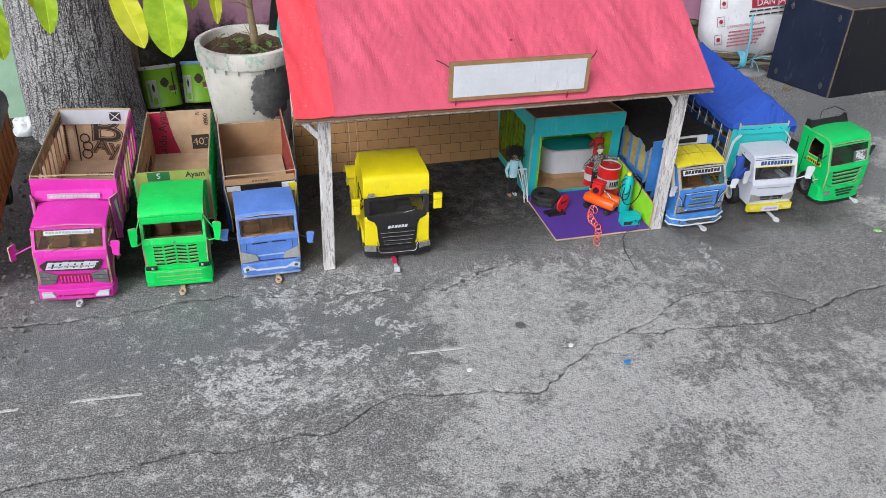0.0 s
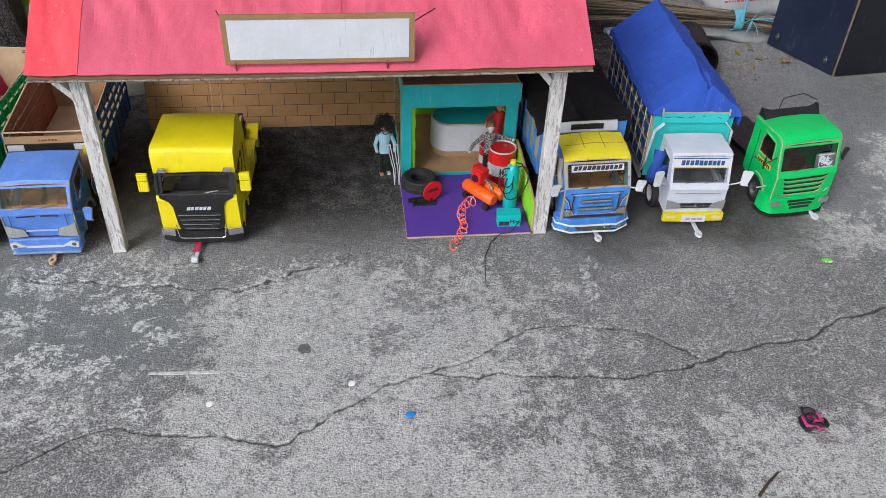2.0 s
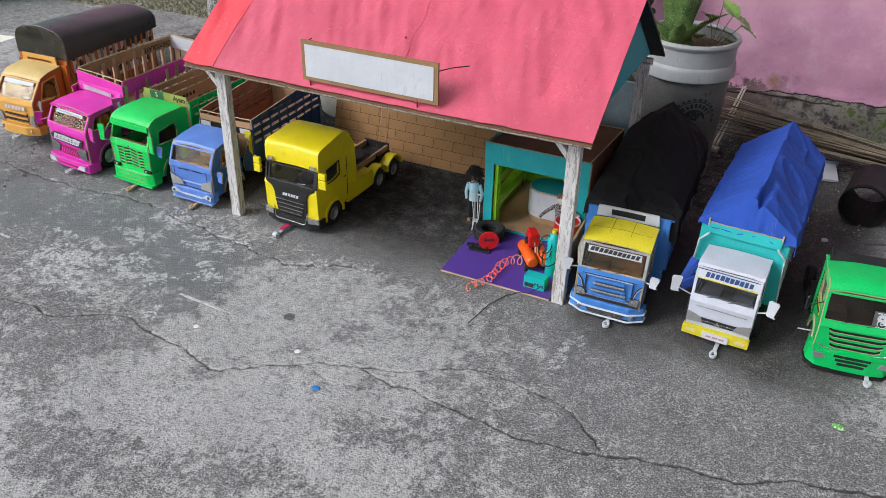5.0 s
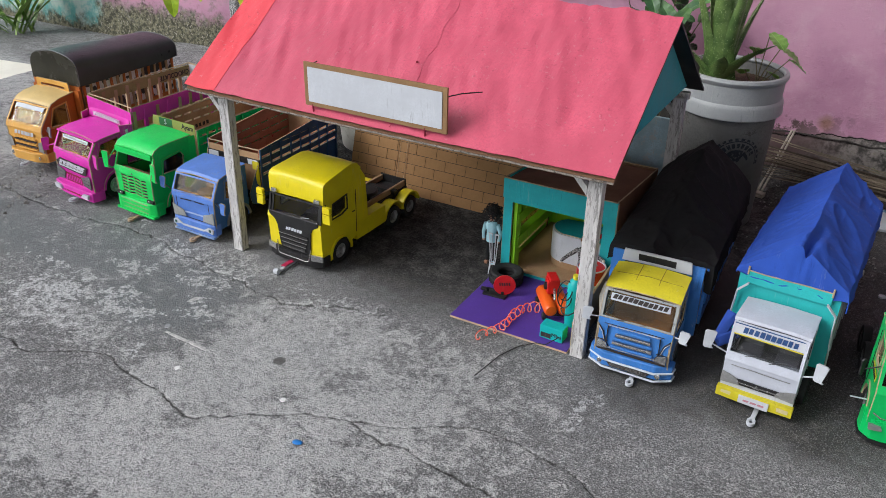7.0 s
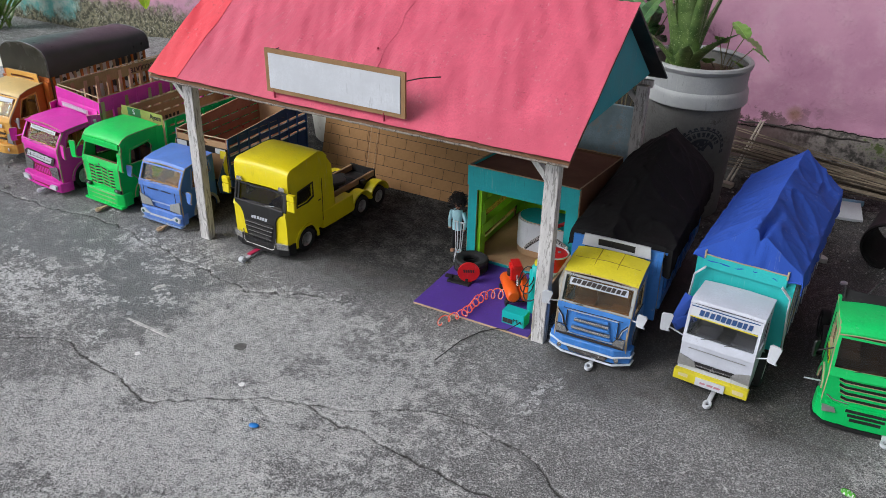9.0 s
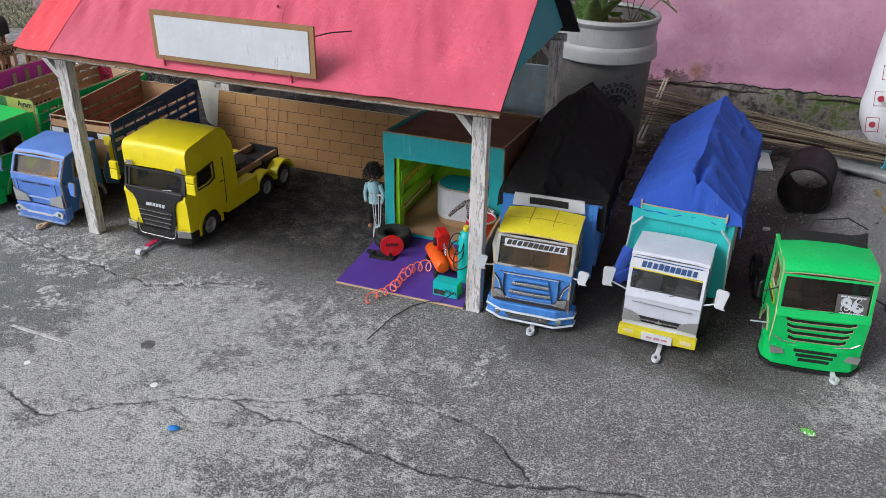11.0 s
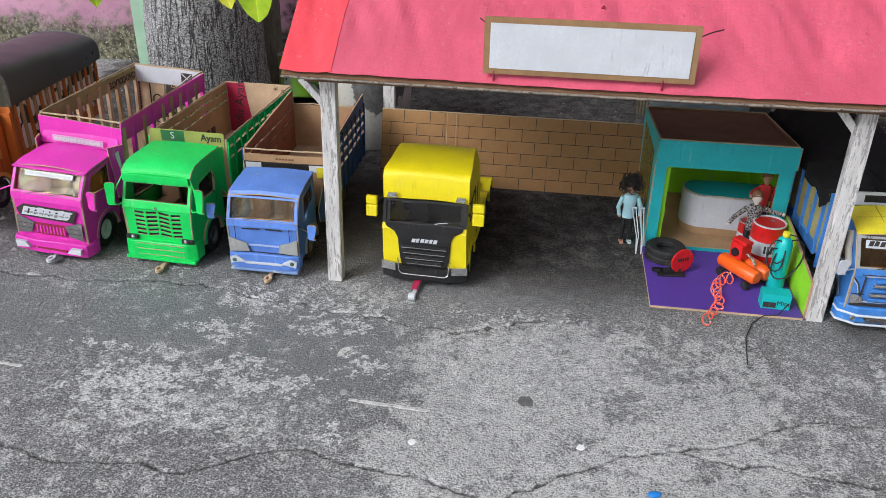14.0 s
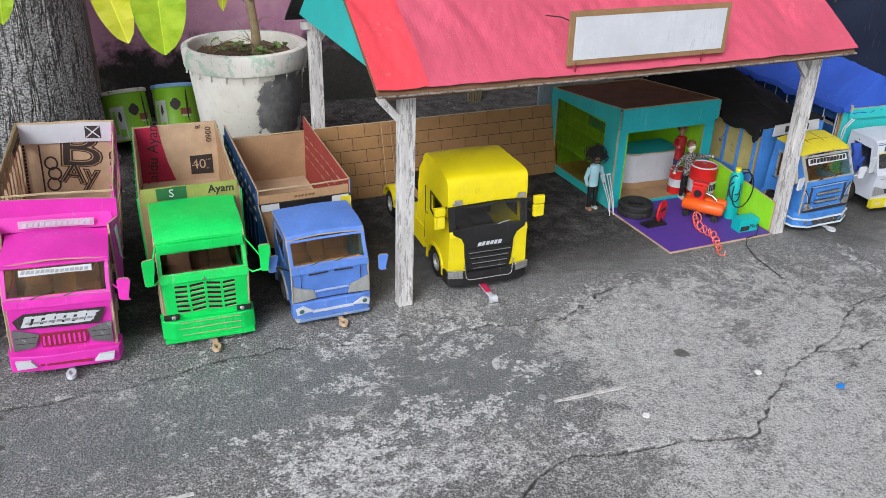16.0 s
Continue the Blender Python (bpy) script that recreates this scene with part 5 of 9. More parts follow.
    for s in (-1, 1):
        bed_side(T, s, W2, y0, y1, zf - 0.012, zt, [(zt - 0.02, zt - 0.0145), (zt - 0.042, zt - 0.037)], 11, GREEN, CARD_Y)
        ribs(T, s, W2, y0 + 0.004, y1 - 0.004, zf - 0.012, zt - 0.004, 12, GREEN, 0.0035)
    for k in range(9):
        part("carton_print", B(-W2 + 0.0032, -W2 + 0.004, y0 + 0.07 + k * 0.014, y0 + 0.078 + k * 0.014, 0.142, 0.152), INK, T)
    for k in range(3):
        part("carton_print", B(-W2 + 0.0032, -W2 + 0.004, y0 + 0.2 + k * 0.03, y0 + 0.222 + k * 0.03, 0.105, 0.13), INK, T)
    # cab flank up to the bed
    for s in (-1, 1):
        bm = bmesh.new()
        slab(bm, (s * 0.069, 0.148, 0), Vector((s * 0.35, 1, 0)), Z, [(-0.05, 0.16), (0.01, 0.09), (0.03, 0.09), (0.03, 0.196), (-0.03, 0.195)], (), 0.0025)
        part("cab_wing", bm, GREEN, T)
    rim_edge(T, W2 - 0.001, y0 + 0.002, y1 - 0.002, zt + 0.001, back=0.212)
    hook(T, 0.005, 0.02, CARD_PALE)
    return T


# ----- blue truck, patched lower front -----
def blue_truck(m):
    T = thing("toy_truck", m, "sky-blue cardboard toy truck with navy slatted bed", "toy truck", "parked toy trucks")
    P = dict(W=0.067, D=0.125, zb=0.03, zb2=0.05, zw=0.116, yw=0.006, yt=0.026, zt=0.158, top=[(0.03, 0.163), (0.06, 0.169), (0.125, 0.172)], wheel=0.085,
             win=[(0.045, 0.108), (0.05, 0.152), (0.106, 0.157), (0.11, 0.13), (0.062, 0.1)], crown=0.003, trim=BLUE)
    cab(T, P, BLUE, side=paint("mid_blue_paint", (0.04, 0.14, 0.42), 0.5, 0.2, wear=(0.1, 0.2, 0.4), wear_at=0.68), roof=BLUE)
    raw_edges(T, P)
    bm = bmesh.new()
    for s in (-1, 1):
        pts = [(0.028, 0.052), (0.066, 0.05), (0.066, 0.084), (0.05, 0.076), (0.033, 0.07)]
        lamp_plate(T, "tape_patch", pts if s > 0 else mirrored(pts), 0.0, TAPE, label="yellowed tape patch")
    bm.free()
    part("trim_strip", B(-0.03, 0.03, -0.0008, 0.001, 0.064, 0.0675), paint("pale_blue", (0.35, 0.45, 0.7)), T)
    for s in (-1, 1):
        part("vent", B(s * 0.022 - 0.017, s * 0.022 + 0.017, -0.0002, 0.0012, 0.1, 0.1022), INK, T)
        part("panel_seam", B(s * 0.052 - 0.0005, s * 0.052 + 0.0005, 0.0002, 0.0012, 0.078, 0.105), INK, T)
    part("panel_seam", B(-0.064, 0.064, -0.0002, 0.0012, 0.049, 0.0505), INK, T)
    bm = bmesh.new()
    slab(bm, (0, 0, 0.016), X, Y, [(-0.069, 0.02), (-0.068, 0.0), (-0.05, -0.006), (0.05, -0.006), (0.068, 0.0), (0.069, 0.02)], (), 0.032)
    bmesh.ops.bevel(bm, geom=bm.edges[:], offset=0.0015, segments=1, affect="EDGES")
    bump = part("bumper", bm, BLUE, T)
    part("bumper_lip", B(-0.066, 0.066, -0.008, 0.01, 0.011, 0.017, 0.002), paint("scuffed_blue", (0.16, 0.26, 0.5), wear=(0.4, 0.42, 0.4), wear_at=0.56), bump)
    part("bumper_stripe", B(-0.036, 0.036, -0.0076, -0.0055, 0.027, 0.0315), WHITE, bump)
    for s in (-1, 1):
        bm = bmesh.new()
        pts = [(0.034, 0.031), (0.052, 0.043), (0.066, 0.038), (0.064, 0.026), (0.048, 0.03)]
        slab(bm, (0, -0.005, 0), X, Z, pts if s > 0 else mirrored(pts), (), 0.004)
        lamp = part("fog_lamp", bm, WHITE, bump)
        bm = bmesh.new()
        lathe(bm, [(0.0, 0.0016), (0.0035, 0.001), (0.0045, 0)], 10, pose(s * 0.056, -0.009, 0.0345, 90, 0, 0))
        part("lens", bm, paint("dark_lens", (0.05, 0.12, 0.1), 0.3), lamp)
        mirror(T, s * 0.095, 0.004, 0.101 if s > 0 else 0.132, 0.018, 0.031, BLUE, (s * 0.067, 0.012, 0.108), turn=-8 * s, arm=BLACK)
        wheel(T, s * 0.058, 0.085)
        wheel(T, s * 0.062, 0.34)
        wheel(T, s * 0.042, 0.34)
        bm = bmesh.new()
        slab(bm, (s * 0.067 + (0.0 if s > 0 else -0.003), 0, 0), Y, Z, arc(0.085, 0.0325, 0.044, 0, 180, 12) + arc(0.085, 0.0325, 0.037, 180, 0, 12), (), 0.003)
        part("wheel_arch", bm, GREY, T)
    chassis(T, 0.03, 0.46)
    W2, y0, y1, zf, zt = 0.085, 0.16, 0.486, 0.08, 0.195
    bed_boards(T, W2 - 0.003, y0, y1, zf, zt, CARD_PALE, CARD, CARD, front_h=0.19, back_h=0.188)
    part("sun_strip", B(-W2, W2, y0 - 0.004, y0 - 0.0005, 0.158, 0.174), BLACK, T, "black strip with white ends")
    for s in (-1, 1):
        part("strip_end", B(s * 0.065 - 0.016, s * 0.065 + 0.016, y0 - 0.0052, y0 - 0.004, 0.159, 0.173), WHITE, T)
        bm = bmesh.new()
        slab(bm, (s * W2, y0 - 0.002, 0), Vector((-s * 0.35, -1, 0)), Z, [(0, 0.05), (0.03, 0.06), (0.035, 0.09), (0, 0.175)], (), 0.0025)
        part("wind_wing", bm, NAVY, T)
        rows = [(0.132, 0.1365), (0.155, 0.1595), (0.178, 0.1825)]
        RED_CARD = card("red_printed_carton" if s > 0 else "red_striped_carton", (0.34, 0.16, 0.1) if s < 0 else (0.3, 0.05, 0.04), 1, wear=(0.24, 0.03, 0.03))
        bed_side(T, s, W2, y0, y1, zf - 0.012, zt + 0.006, rows, 8, NAVY, RED_CARD, slant=0.022)
        ribs(T, s, W2, y0 + 0.003, y1 - 0.003, zf - 0.012, zt + 0.006, 9, NAVY, 0.0035)
        for a, b in rows:
            for k in range(8):
                y = y0 + 0.006 + k * (y1 - y0 - 0.006) / 8
                part("pale_strip", B(min(s * W2, s * (W2 + 0.002)), max(s * W2, s * (W2 + 0.002)), y + 0.001, y + 0.033, a - 0.0028, a - 0.0004), WHITE, T)
        bm = bmesh.new()
        slab(bm, (s * (W2 + 0.0003), y0 - 0.002, 0), Vector((-s * 0.35, -1, 0)), Z, [(0.003, 0.1), (0.012, 0.115), (0.014, 0.138), (0.003, 0.168)], (), 0.0012 * -s)
        part("wing_flash", bm, LEMON, T, "pale yellow flash")
    bars(T, "worn_print", -0.02, 0.02, y0 - 0.0005, 0.182, 0.004, 6, CARD_DARK, 3)
    part("yellow_corner", B(W2 - 0.02, W2 - 0.001, y0 - 0.0062, y0 - 0.0052, 0.148, 0.17), LEMON, T)
    rim_edge(T, W2 - 0.001, y0 + 0.002, y1 - 0.002, zt + 0.005, back=zt - 0.004)
    hook(T, 0.012, 0.018, CARD_PALE)
    return T


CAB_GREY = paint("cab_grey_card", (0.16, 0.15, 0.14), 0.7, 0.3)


# ----- yellow tractor unit -----
def yellow_truck(m):
    T = thing("toy_truck", m, "glossy yellow toy tractor truck with a black grille, no trailer", "toy truck", "parked toy trucks")
    P = dict(W=0.078, D=0.165, zb=0.04, zb2=0.06, zw=0.132, yw=0.008, yt=0.016, zt=0.181, y0=0.006,
             top=[(0.0155, 0.19), (0.0165, 0.222), (0.02, 0.2305), (0.028, 0.2355), (0.11, 0.2425), (0.132, 0.244), (0.15, 0.239), (0.165, 0.224)], wheel=0.073,
             win=[(0.046, 0.135), (0.05, 0.17), (0.1, 0.176), (0.1, 0.143), (0.078, 0.135)], crown=0.0025, trim=BLACK, glass=SMOKE, dash=CAB_GREY, seat=CAB_GREY, side_glass=SMOKE)
    cab(T, P, YELLOW, glass=film("grey_film", (0.5, 0.5, 0.5), folds=0.35), inside=CAB_GREY)
    black = [(-0.071, 0.127), (-0.056, 0.117), (-0.05, 0.104), (-0.046, 0.06), (-0.042, 0.044), (0.042, 0.044), (0.046, 0.06), (0.05, 0.104), (0.056, 0.117), (0.071, 0.127), (0.0735, 0.138), (-0.0735, 0.138)]
    bm = bmesh.new()
    slab(bm, (0, 0.004, 0), X, Z, black, (), 0.004)
    bmesh.ops.bevel(bm, geom=[e for e in bm.edges if e.calc_face_angle(0) > 1.0], offset=0.0012, segments=1, affect="EDGES")
    grille = part("grille", bm, BLACK, T, "black moulded grille")
    bars(grille, "badge_stroke", -0.024, 0.024, -0.0004, 0.101, 0.0085, 6, WHITE, 2)
    for k, z in enumerate((0.086, 0.074, 0.062, 0.051)):
        w = 0.042 - 0.003 * k
        part("grille_bar", B(-w, w, -0.004, 0.002, z, z + 0.006, 0.001), BLACK, grille)
        part("grille_edge", B(-w, w, -0.0046, -0.0036, z - 0.0012, z), SILVER if k == 3 else GREY, grille)
    bm = bmesh.new()
    slab(bm, (0, 0, 0.014), X, Y, [(-0.081, 0.03), (-0.08, 0.004), (-0.055, -0.006), (0.055, -0.006), (0.08, 0.004), (0.081, 0.03)], (), 0.03)
    bmesh.ops.bevel(bm, geom=bm.edges[:], offset=0.002, segments=2, affect="EDGES")
    bump = part("bumper", bm, BLACK, T, "black bumper")
    bm = bmesh.new()
    tube(bm, [(-0.05, -0.004, 0.06), (-0.046, -0.007, 0.032), (-0.04, -0.008, 0.028), (0.04, -0.008, 0.028), (0.046, -0.007, 0.032), (0.05, -0.004, 0.06)], 0.0012, 6)
    part("bumper_trim", bm, SILVER, bump)
    for s in (-1, 1):
        bm = bmesh.new()
        slab(bm, (s * 0.066, 0.0, 0.0), Vector((1, -s * -0.22, 0)), Z, rect(-0.0145, 0.0145, 0.033, 0.05), (), 0.004)
        part("headlamp", bm, SILVER, T, "silver foil headlamp")
        bm = bmesh.new()
        slab(bm, (s * 0.063, 0.012, 0), X, Z, [(-0.008, 0.186), (0.01, 0.186), (0.01, 0.196), (-0.005, 0.196)], (), 0.003)
        part("marker_lamp", bm, SILVER, T)
        bm = bmesh.new()
        slab(bm, (0, 0.0085, 0.128), X, Vector((0, 0.19, 0.98)), rect(min(s * 0.0655, s * 0.0775), max(s * 0.0655, s * 0.0775), 0.006, 0.053), (), 0.002)
        part("windscreen_pillar", bm, BLACK, T, "black windscreen pillar")
        for a, b in ((0.144, 0.169), (0.171, 0.188)):
            bm = bmesh.new()
            box(bm, s * 0.098 - 0.01, s * 0.098 + 0.01, 0.0, 0.009, a, b, 0.002)
            mo = part("mirror", bm, YELLOW, T)
            bm = bmesh.new()
            tube(bm, [(s * 0.078, 0.022, (a + b) / 2), (s * 0.088, 0.006, (a + b) / 2)], 0.002, 6)
            part("mirror_arm", bm, BLACK, mo)
        wheel(T, s * 0.068, 0.073, 0.0325, RIM_STEEL)
        for y in (0.295, 0.37):
            wheel(T, s * 0.068, y, 0.031, RIM_STEEL)
            bm = bmesh.new()
            slab(bm, (s * 0.079 - (0.028 if s > 0 else 0), 0, 0), Y, Z, arc(y, 0.033, 0.043, 8, 172, 14) + arc(y, 0.033, 0.038, 172, 8, 14), (), 0.028)
            part("mudguard", bm, YELLOW, T, smooth=True)
        bm = bmesh.new()
        slab(bm, (s * 0.078 + (0.0 if s > 0 else -0.003), 0, 0), Y, Z, arc(0.073, 0.0325, 0.044, -10, 190, 14) + arc(0.073, 0.0325, 0.037, 190, -10, 14), (), 0.003)
        part("wheel_arch", bm, YELLOW, T)
        part("side_skirt", B(min(s * 0.05, s * 0.079), max(s * 0.05, s * 0.079), 0.135, 0.256, 0.034, 0.084, 0.0025), YELLOW, T)
        bm = bmesh.new()
        slab(bm, (s * 0.078 - (0.003 if s > 0 else 0), 0.163, 0), Y, Z, [(0, 0.08), (0.02, 0.085), (0.014, 0.2), (0, 0.224)], (), 0.003)
        part("air_deflector", bm, YELLOW, T)
    chassis(T, 0.03, 0.405, 0.03, 0.062)
    part("deck", B(-0.045, 0.045, 0.17, 0.4, 0.068, 0.072), BLACK, T)
    for s in (-1, 1):
        part("deck_rail", B(s * 0.036 - 0.003, s * 0.036 + 0.003, 0.2, 0.402, 0.0722, 0.088, 0.0006), CARD, T, "bare cardboard rail")
    part("deck_end", B(-0.04, 0.04, 0.402, 0.406, 0.062, 0.092, 0.0008), BLACK, T)
    bm = bmesh.new()
    lathe(bm, [(0.0, 0.101), (0.031, 0.101), (0.034, 0.098), (0.034, 0.093), (0.016, 0.092), (0.016, 0.072)], 28, pose(0, 0.275, 0))
    part("coupling_plate", bm, BLACK, T, "round black coupling plate")
    part("cross_beam", B(-0.05, 0.05, 0.335, 0.35, 0.072, 0.084, 0.001), BLACK, T)
    part("tank", B(-0.035, 0.035, 0.172, 0.2, 0.072, 0.12, 0.003), BLACK, T)
    hook(T, -0.01, 0.05, None, False)
    T.children[-1].data.materials[0] = WHITE
    for ob in T.children:  # the roof narrows a little towards its back
        if ob.type == "MESH" and ob.name.split(".")[0] not in ("wheel", "mirror"):
            for v in ob.data.vertices:
                p = ob.matrix_basis @ v.co
                if p.z > 0.18 and p.y > 0.03:
                    p.x *= 1 - 0.075 * min(1, (p.y - 0.03) / 0.1) * min(1, (p.z - 0.18) / 0.05)
                    v.co = ob.matrix_basis.inverted() @ p
    part("tow_strap", B(-0.0155, -0.0045, -0.034, 0.012, 0.0112, 0.013), paint("crimson_strap", (0.5, 0.02, 0.08)), T)
    return T


# ----- blue truck with yellow roof and black cover -----
def royal_truck(m):
    T = thing("toy_truck", m, "royal blue toy truck with yellow quilted cab roof", "toy truck", "parked toy trucks")
    P = dict(W=0.07, D=0.108, zb=0.03, zb2=0.05, zw=0.117, yw=0.006, yt=0.03, zt=0.167, top=[(0.036, 0.171), (0.07, 0.18), (0.108, 0.1845)], wheel=0.085,
             win=[(0.036, 0.108), (0.044, 0.152), (0.088, 0.16), (0.088, 0.104)], crown=0.004, trim=paint("ivory_trim", (0.3, 0.31, 0.3), wear=(0.05, 0.05, 0.06), wear_at=0.58))
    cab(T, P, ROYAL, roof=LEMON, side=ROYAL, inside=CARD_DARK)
    part("roof_flap", B(-0.06, 0.06, 0.109, 0.124, 0.178, 0.18, 0.0008, m=pose(0, 0, 0.0015, 3, 0, 0)), BLACK, T, "torn black strip across the roof")
    for s in (-1, 1):
        part("cheek_seam", B(s * 0.05 - 0.0005, s * 0.05 + 0.0005, 0.0, 0.0045, 0.055, 0.104), INK, T)
    part("bonnet_line", B(-0.058, 0.058, 0.0008, 0.0045, 0.1065, 0.1078), INK, T)
    part("bonnet_line", B(-0.046, 0.046, 0.0002, 0.0045, 0.0545, 0.0556), WHITE, T)
    for s in (-1, 1):
        bm = bmesh.new()
        tube(bm, [(s * 0.068, 0.0028, 0.1), (s * 0.058, 0.0024, 0.088), (s * 0.053, 0.0024, 0.07), (s * 0.044, 0.0026, 0.056)], 0.0011, 5)
        part("panel_line", bm, INK, T)
        bm = bmesh.new()
        tube(bm, [(s * 0.0685, 0.0028, 0.097), (s * 0.0595, 0.0022, 0.086), (s * 0.0548, 0.0022, 0.07)], 0.0008, 5)
        part("chipped_edge", bm, WHITE, T)
        part("lamp_line", B(s * 0.057 - 0.0105, s * 0.057 + 0.0105, -0.0022, -0.0014, 0.0705, 0.0722), INK, T)
        part("door_line", B(s * 0.0702 - 0.0006, s * 0.0702 + 0.0006, 0.03, 0.098, 0.098, 0.0996), INK, T)
    part("bonnet_line", B(-0.05, 0.05, 0.0, 0.0045, 0.1038, 0.1046), WHITE, T)
    raw_edges(T, P)
    for k in (-0.022, 0.022):
        bm = bmesh.new()
        tube(bm, [(k, 0.029, 0.1725), (k, 0.07, 0.1862), (k, 0.107, 0.1908)], 0.0008, 5)
        part("roof_seam", bm, paint("olive_seam", (0.25, 0.2, 0.01)) if k < 0 else bpy.data.materials["olive_seam"], T)
    bm = bmesh.new()
    tube(bm, [(-0.064, 0.07, 0.1828), (0.0, 0.07, 0.1872), (0.064, 0.07, 0.1828)], 0.0008, 5)
    part("roof_seam", bm, bpy.data.materials["olive_seam"], T)
    strip = part("name_strip", B(-0.056, 0.056, -0.0012, 0, 0.036, 0.0495), WHITE, T, "white windscreen name strip", m=on_screen(P))
    bars(strip, "name_stroke", -0.052, 0.052, -0.0014, 0.043, 0.0095, 11, INK, 6)
    for k in range(5):
        w = 0.04 - 0.002 * k
        part("grille_slat", B(-w, w, -0.003, 0.003, 0.058 + k * 0.009, 0.0635 + k * 0.009, 0.0012), SILVER if k in (1, 3) else ROYAL, T)
    part("panel_seam", B(-0.066, 0.066, -0.0006, 0.0012, 0.0475, 0.052), INK, T)
    bm = bmesh.new()
    slab(bm, (0, 0, 0.016), X, Y, [(-0.081, 0.03), (-0.08, 0.008), (-0.05, -0.006), (0.05, -0.006), (0.08, 0.008), (0.081, 0.03)], (), 0.03)
    bmesh.ops.bevel(bm, geom=bm.edges[:], offset=0.0015, segments=1, affect="EDGES")
    bump = part("bumper", bm, ROYAL, T)
    bm = bmesh.new()
    slab(bm, (0, -0.0082, 0), X, Z, [(-0.034, 0.02), (0.034, 0.02), (0.044, 0.0315), (-0.044, 0.0315)], (), 0.0014)
    part("air_intake", bm, INK, bump, "dark mesh air intake")
    for k in range(4):
        part("intake_bar", B(-0.036, 0.036, -0.0102, -0.0092, 0.0212 + k * 0.0026, 0.0219 + k * 0.0026), SILVER, bump)
    for z in (0.0165, 0.033):
        bm = bmesh.new()
        tube(bm, [(-0.0815, 0.024, z), (-0.0805, 0.006, z), (-0.05, -0.0085, z - 0.002), (0.05, -0.0085, z - 0.002), (0.0805, 0.006, z), (0.0815, 0.024, z)], 0.0022, 6)
        part("bumper_trim", bm, paint("pale_trim", (0.55, 0.6, 0.66)) if z < 0.02 else bpy.data.materials["pale_trim"], bump)
    for s in (-1, 1):
        pts = [(0.044, 0.054), (0.066, 0.052), (0.067, 0.07), (0.05, 0.066)]
        lamp_plate(T, "headlamp", pts if s > 0 else mirrored(pts), 0.0, SILVER, label="silver foil headlamp")
        bm = bmesh.new()
        lathe(bm, [(0.0, 0.0016), (0.0045, 0.001), (0.006, 0)], 10, pose(s * 0.056, -0.0065, 0.026, 90, 0, s * -12))
        part("fog_lamp", bm, SILVER, bump)
        mirror(T, s * 0.091, 0.0, 0.12, 0.02, 0.027, WHITE, (s * 0.068, 0.012, 0.112), turn=-10 * s)
        wheel(T, s * 0.06, 0.085)
        wheel(T, s * 0.062, 0.39)
        wheel(T, s * 0.042, 0.39)
        bm = bmesh.new()
        slab(bm, (s * 0.068 + (0.0 if s > 0 else -0.003), 0, 0), Y, Z, arc(0.085, 0.0325, 0.044, 0, 180, 12) + arc(0.085, 0.0325, 0.037, 180, 0, 12), (), 0.003)
        part("wheel_arch", bm, ROYAL, T)
    bm = bmesh.new()
    tube(bm, [(-0.072, 0.03, 0.108), (-0.077, 0.036, 0.14), (-0.072, 0.05, 0.165)], 0.006, 8)
    part("snorkel", bm, paint("cream_tube", (0.5, 0.46, 0.38)), T, "cream air intake tube")
    chassis(T, 0.03, 0.5)
    W2, y0, y1, zf, zt = 0.089, 0.14, 0.52, 0.085, 0.195
    part("wind_board", B(-W2, W2, 0.128, 0.133, 0.05, 0.2), ROYAL, T)
    bm = bmesh.new()
    slab(bm, (0, 0.124, 0.185), X, Z, [(-0.068, 0), (0.068, 0), (0.064, 0.024), (-0.064, 0.024)], [rect(-0.036, 0.036, 0.005, 0.019)], 0.004)
    part("roof_board", bm, WHITE, T, "white roof board with dark window")
    part("roof_board_window", B(-0.036, 0.036, 0.121, 0.1225, 0.19, 0.204), BLACK, T)
    bed_boards(T, W2 - 0.003, y0, y1, zf, zt, CARD, CARD, ROYAL)
    for s in (-1, 1):
        panel = card("printed_yellow_carton", (0.42, 0.36, 0.14), 1, wear=(0.1, 0.14, 0.2)) if s < 0 else bpy.data.materials["printed_yellow_carton"]
        bm = bmesh.new()
        slab(bm, (s * W2 - (0.003 if s > 0 else 0), 0, 0), Y, Z, rect(y0, y1, zf - 0.012, zt), (), 0.003)
        part("bed_side", bm, panel if s < 0 else ROYAL, T)
        ribs(T, s, W2, y0 + 0.004, y1 - 0.004, zf - 0.012, zt, 9, ROYAL, 0.006)
        part("side_rail", B(min(s * W2, s * (W2 + 0.005)), max(s * W2, s * (W2 + 0.005)), y0, y1, zf - 0.014, zf + 0.006, 0.001), ROYAL, T)
    hook(T, 0.01, 0.016, WHITE)
    # cover
    CLOTH = paint("black_cloth", (0.0145, 0.0145, 0.015), 0.9, 0.25, scale=30, fine=700, bump=0.35, spec=0.15, scuff=0.12)

    def top(x, y):
        f = (y - 0.125) / 0.42
        ridge = 0.212 + 0.096 * min(1, max(0, f) * 1.25) - 0.04 * max(0, f - 0.85)
        side = 0.2 + 0.012 * f
        k = min(1, abs(x) / 0.1)
        return side + (ridge - side) * (1 - k) ** 0.8 - 0.012 * math.sin(min(1, max(0, f) * 3) * math.pi) * (1 - k) - 0.022 * math.exp(-((x - 0.01) / 0.022) ** 2) * max(0, 1 - max(0, f) / 0.3)

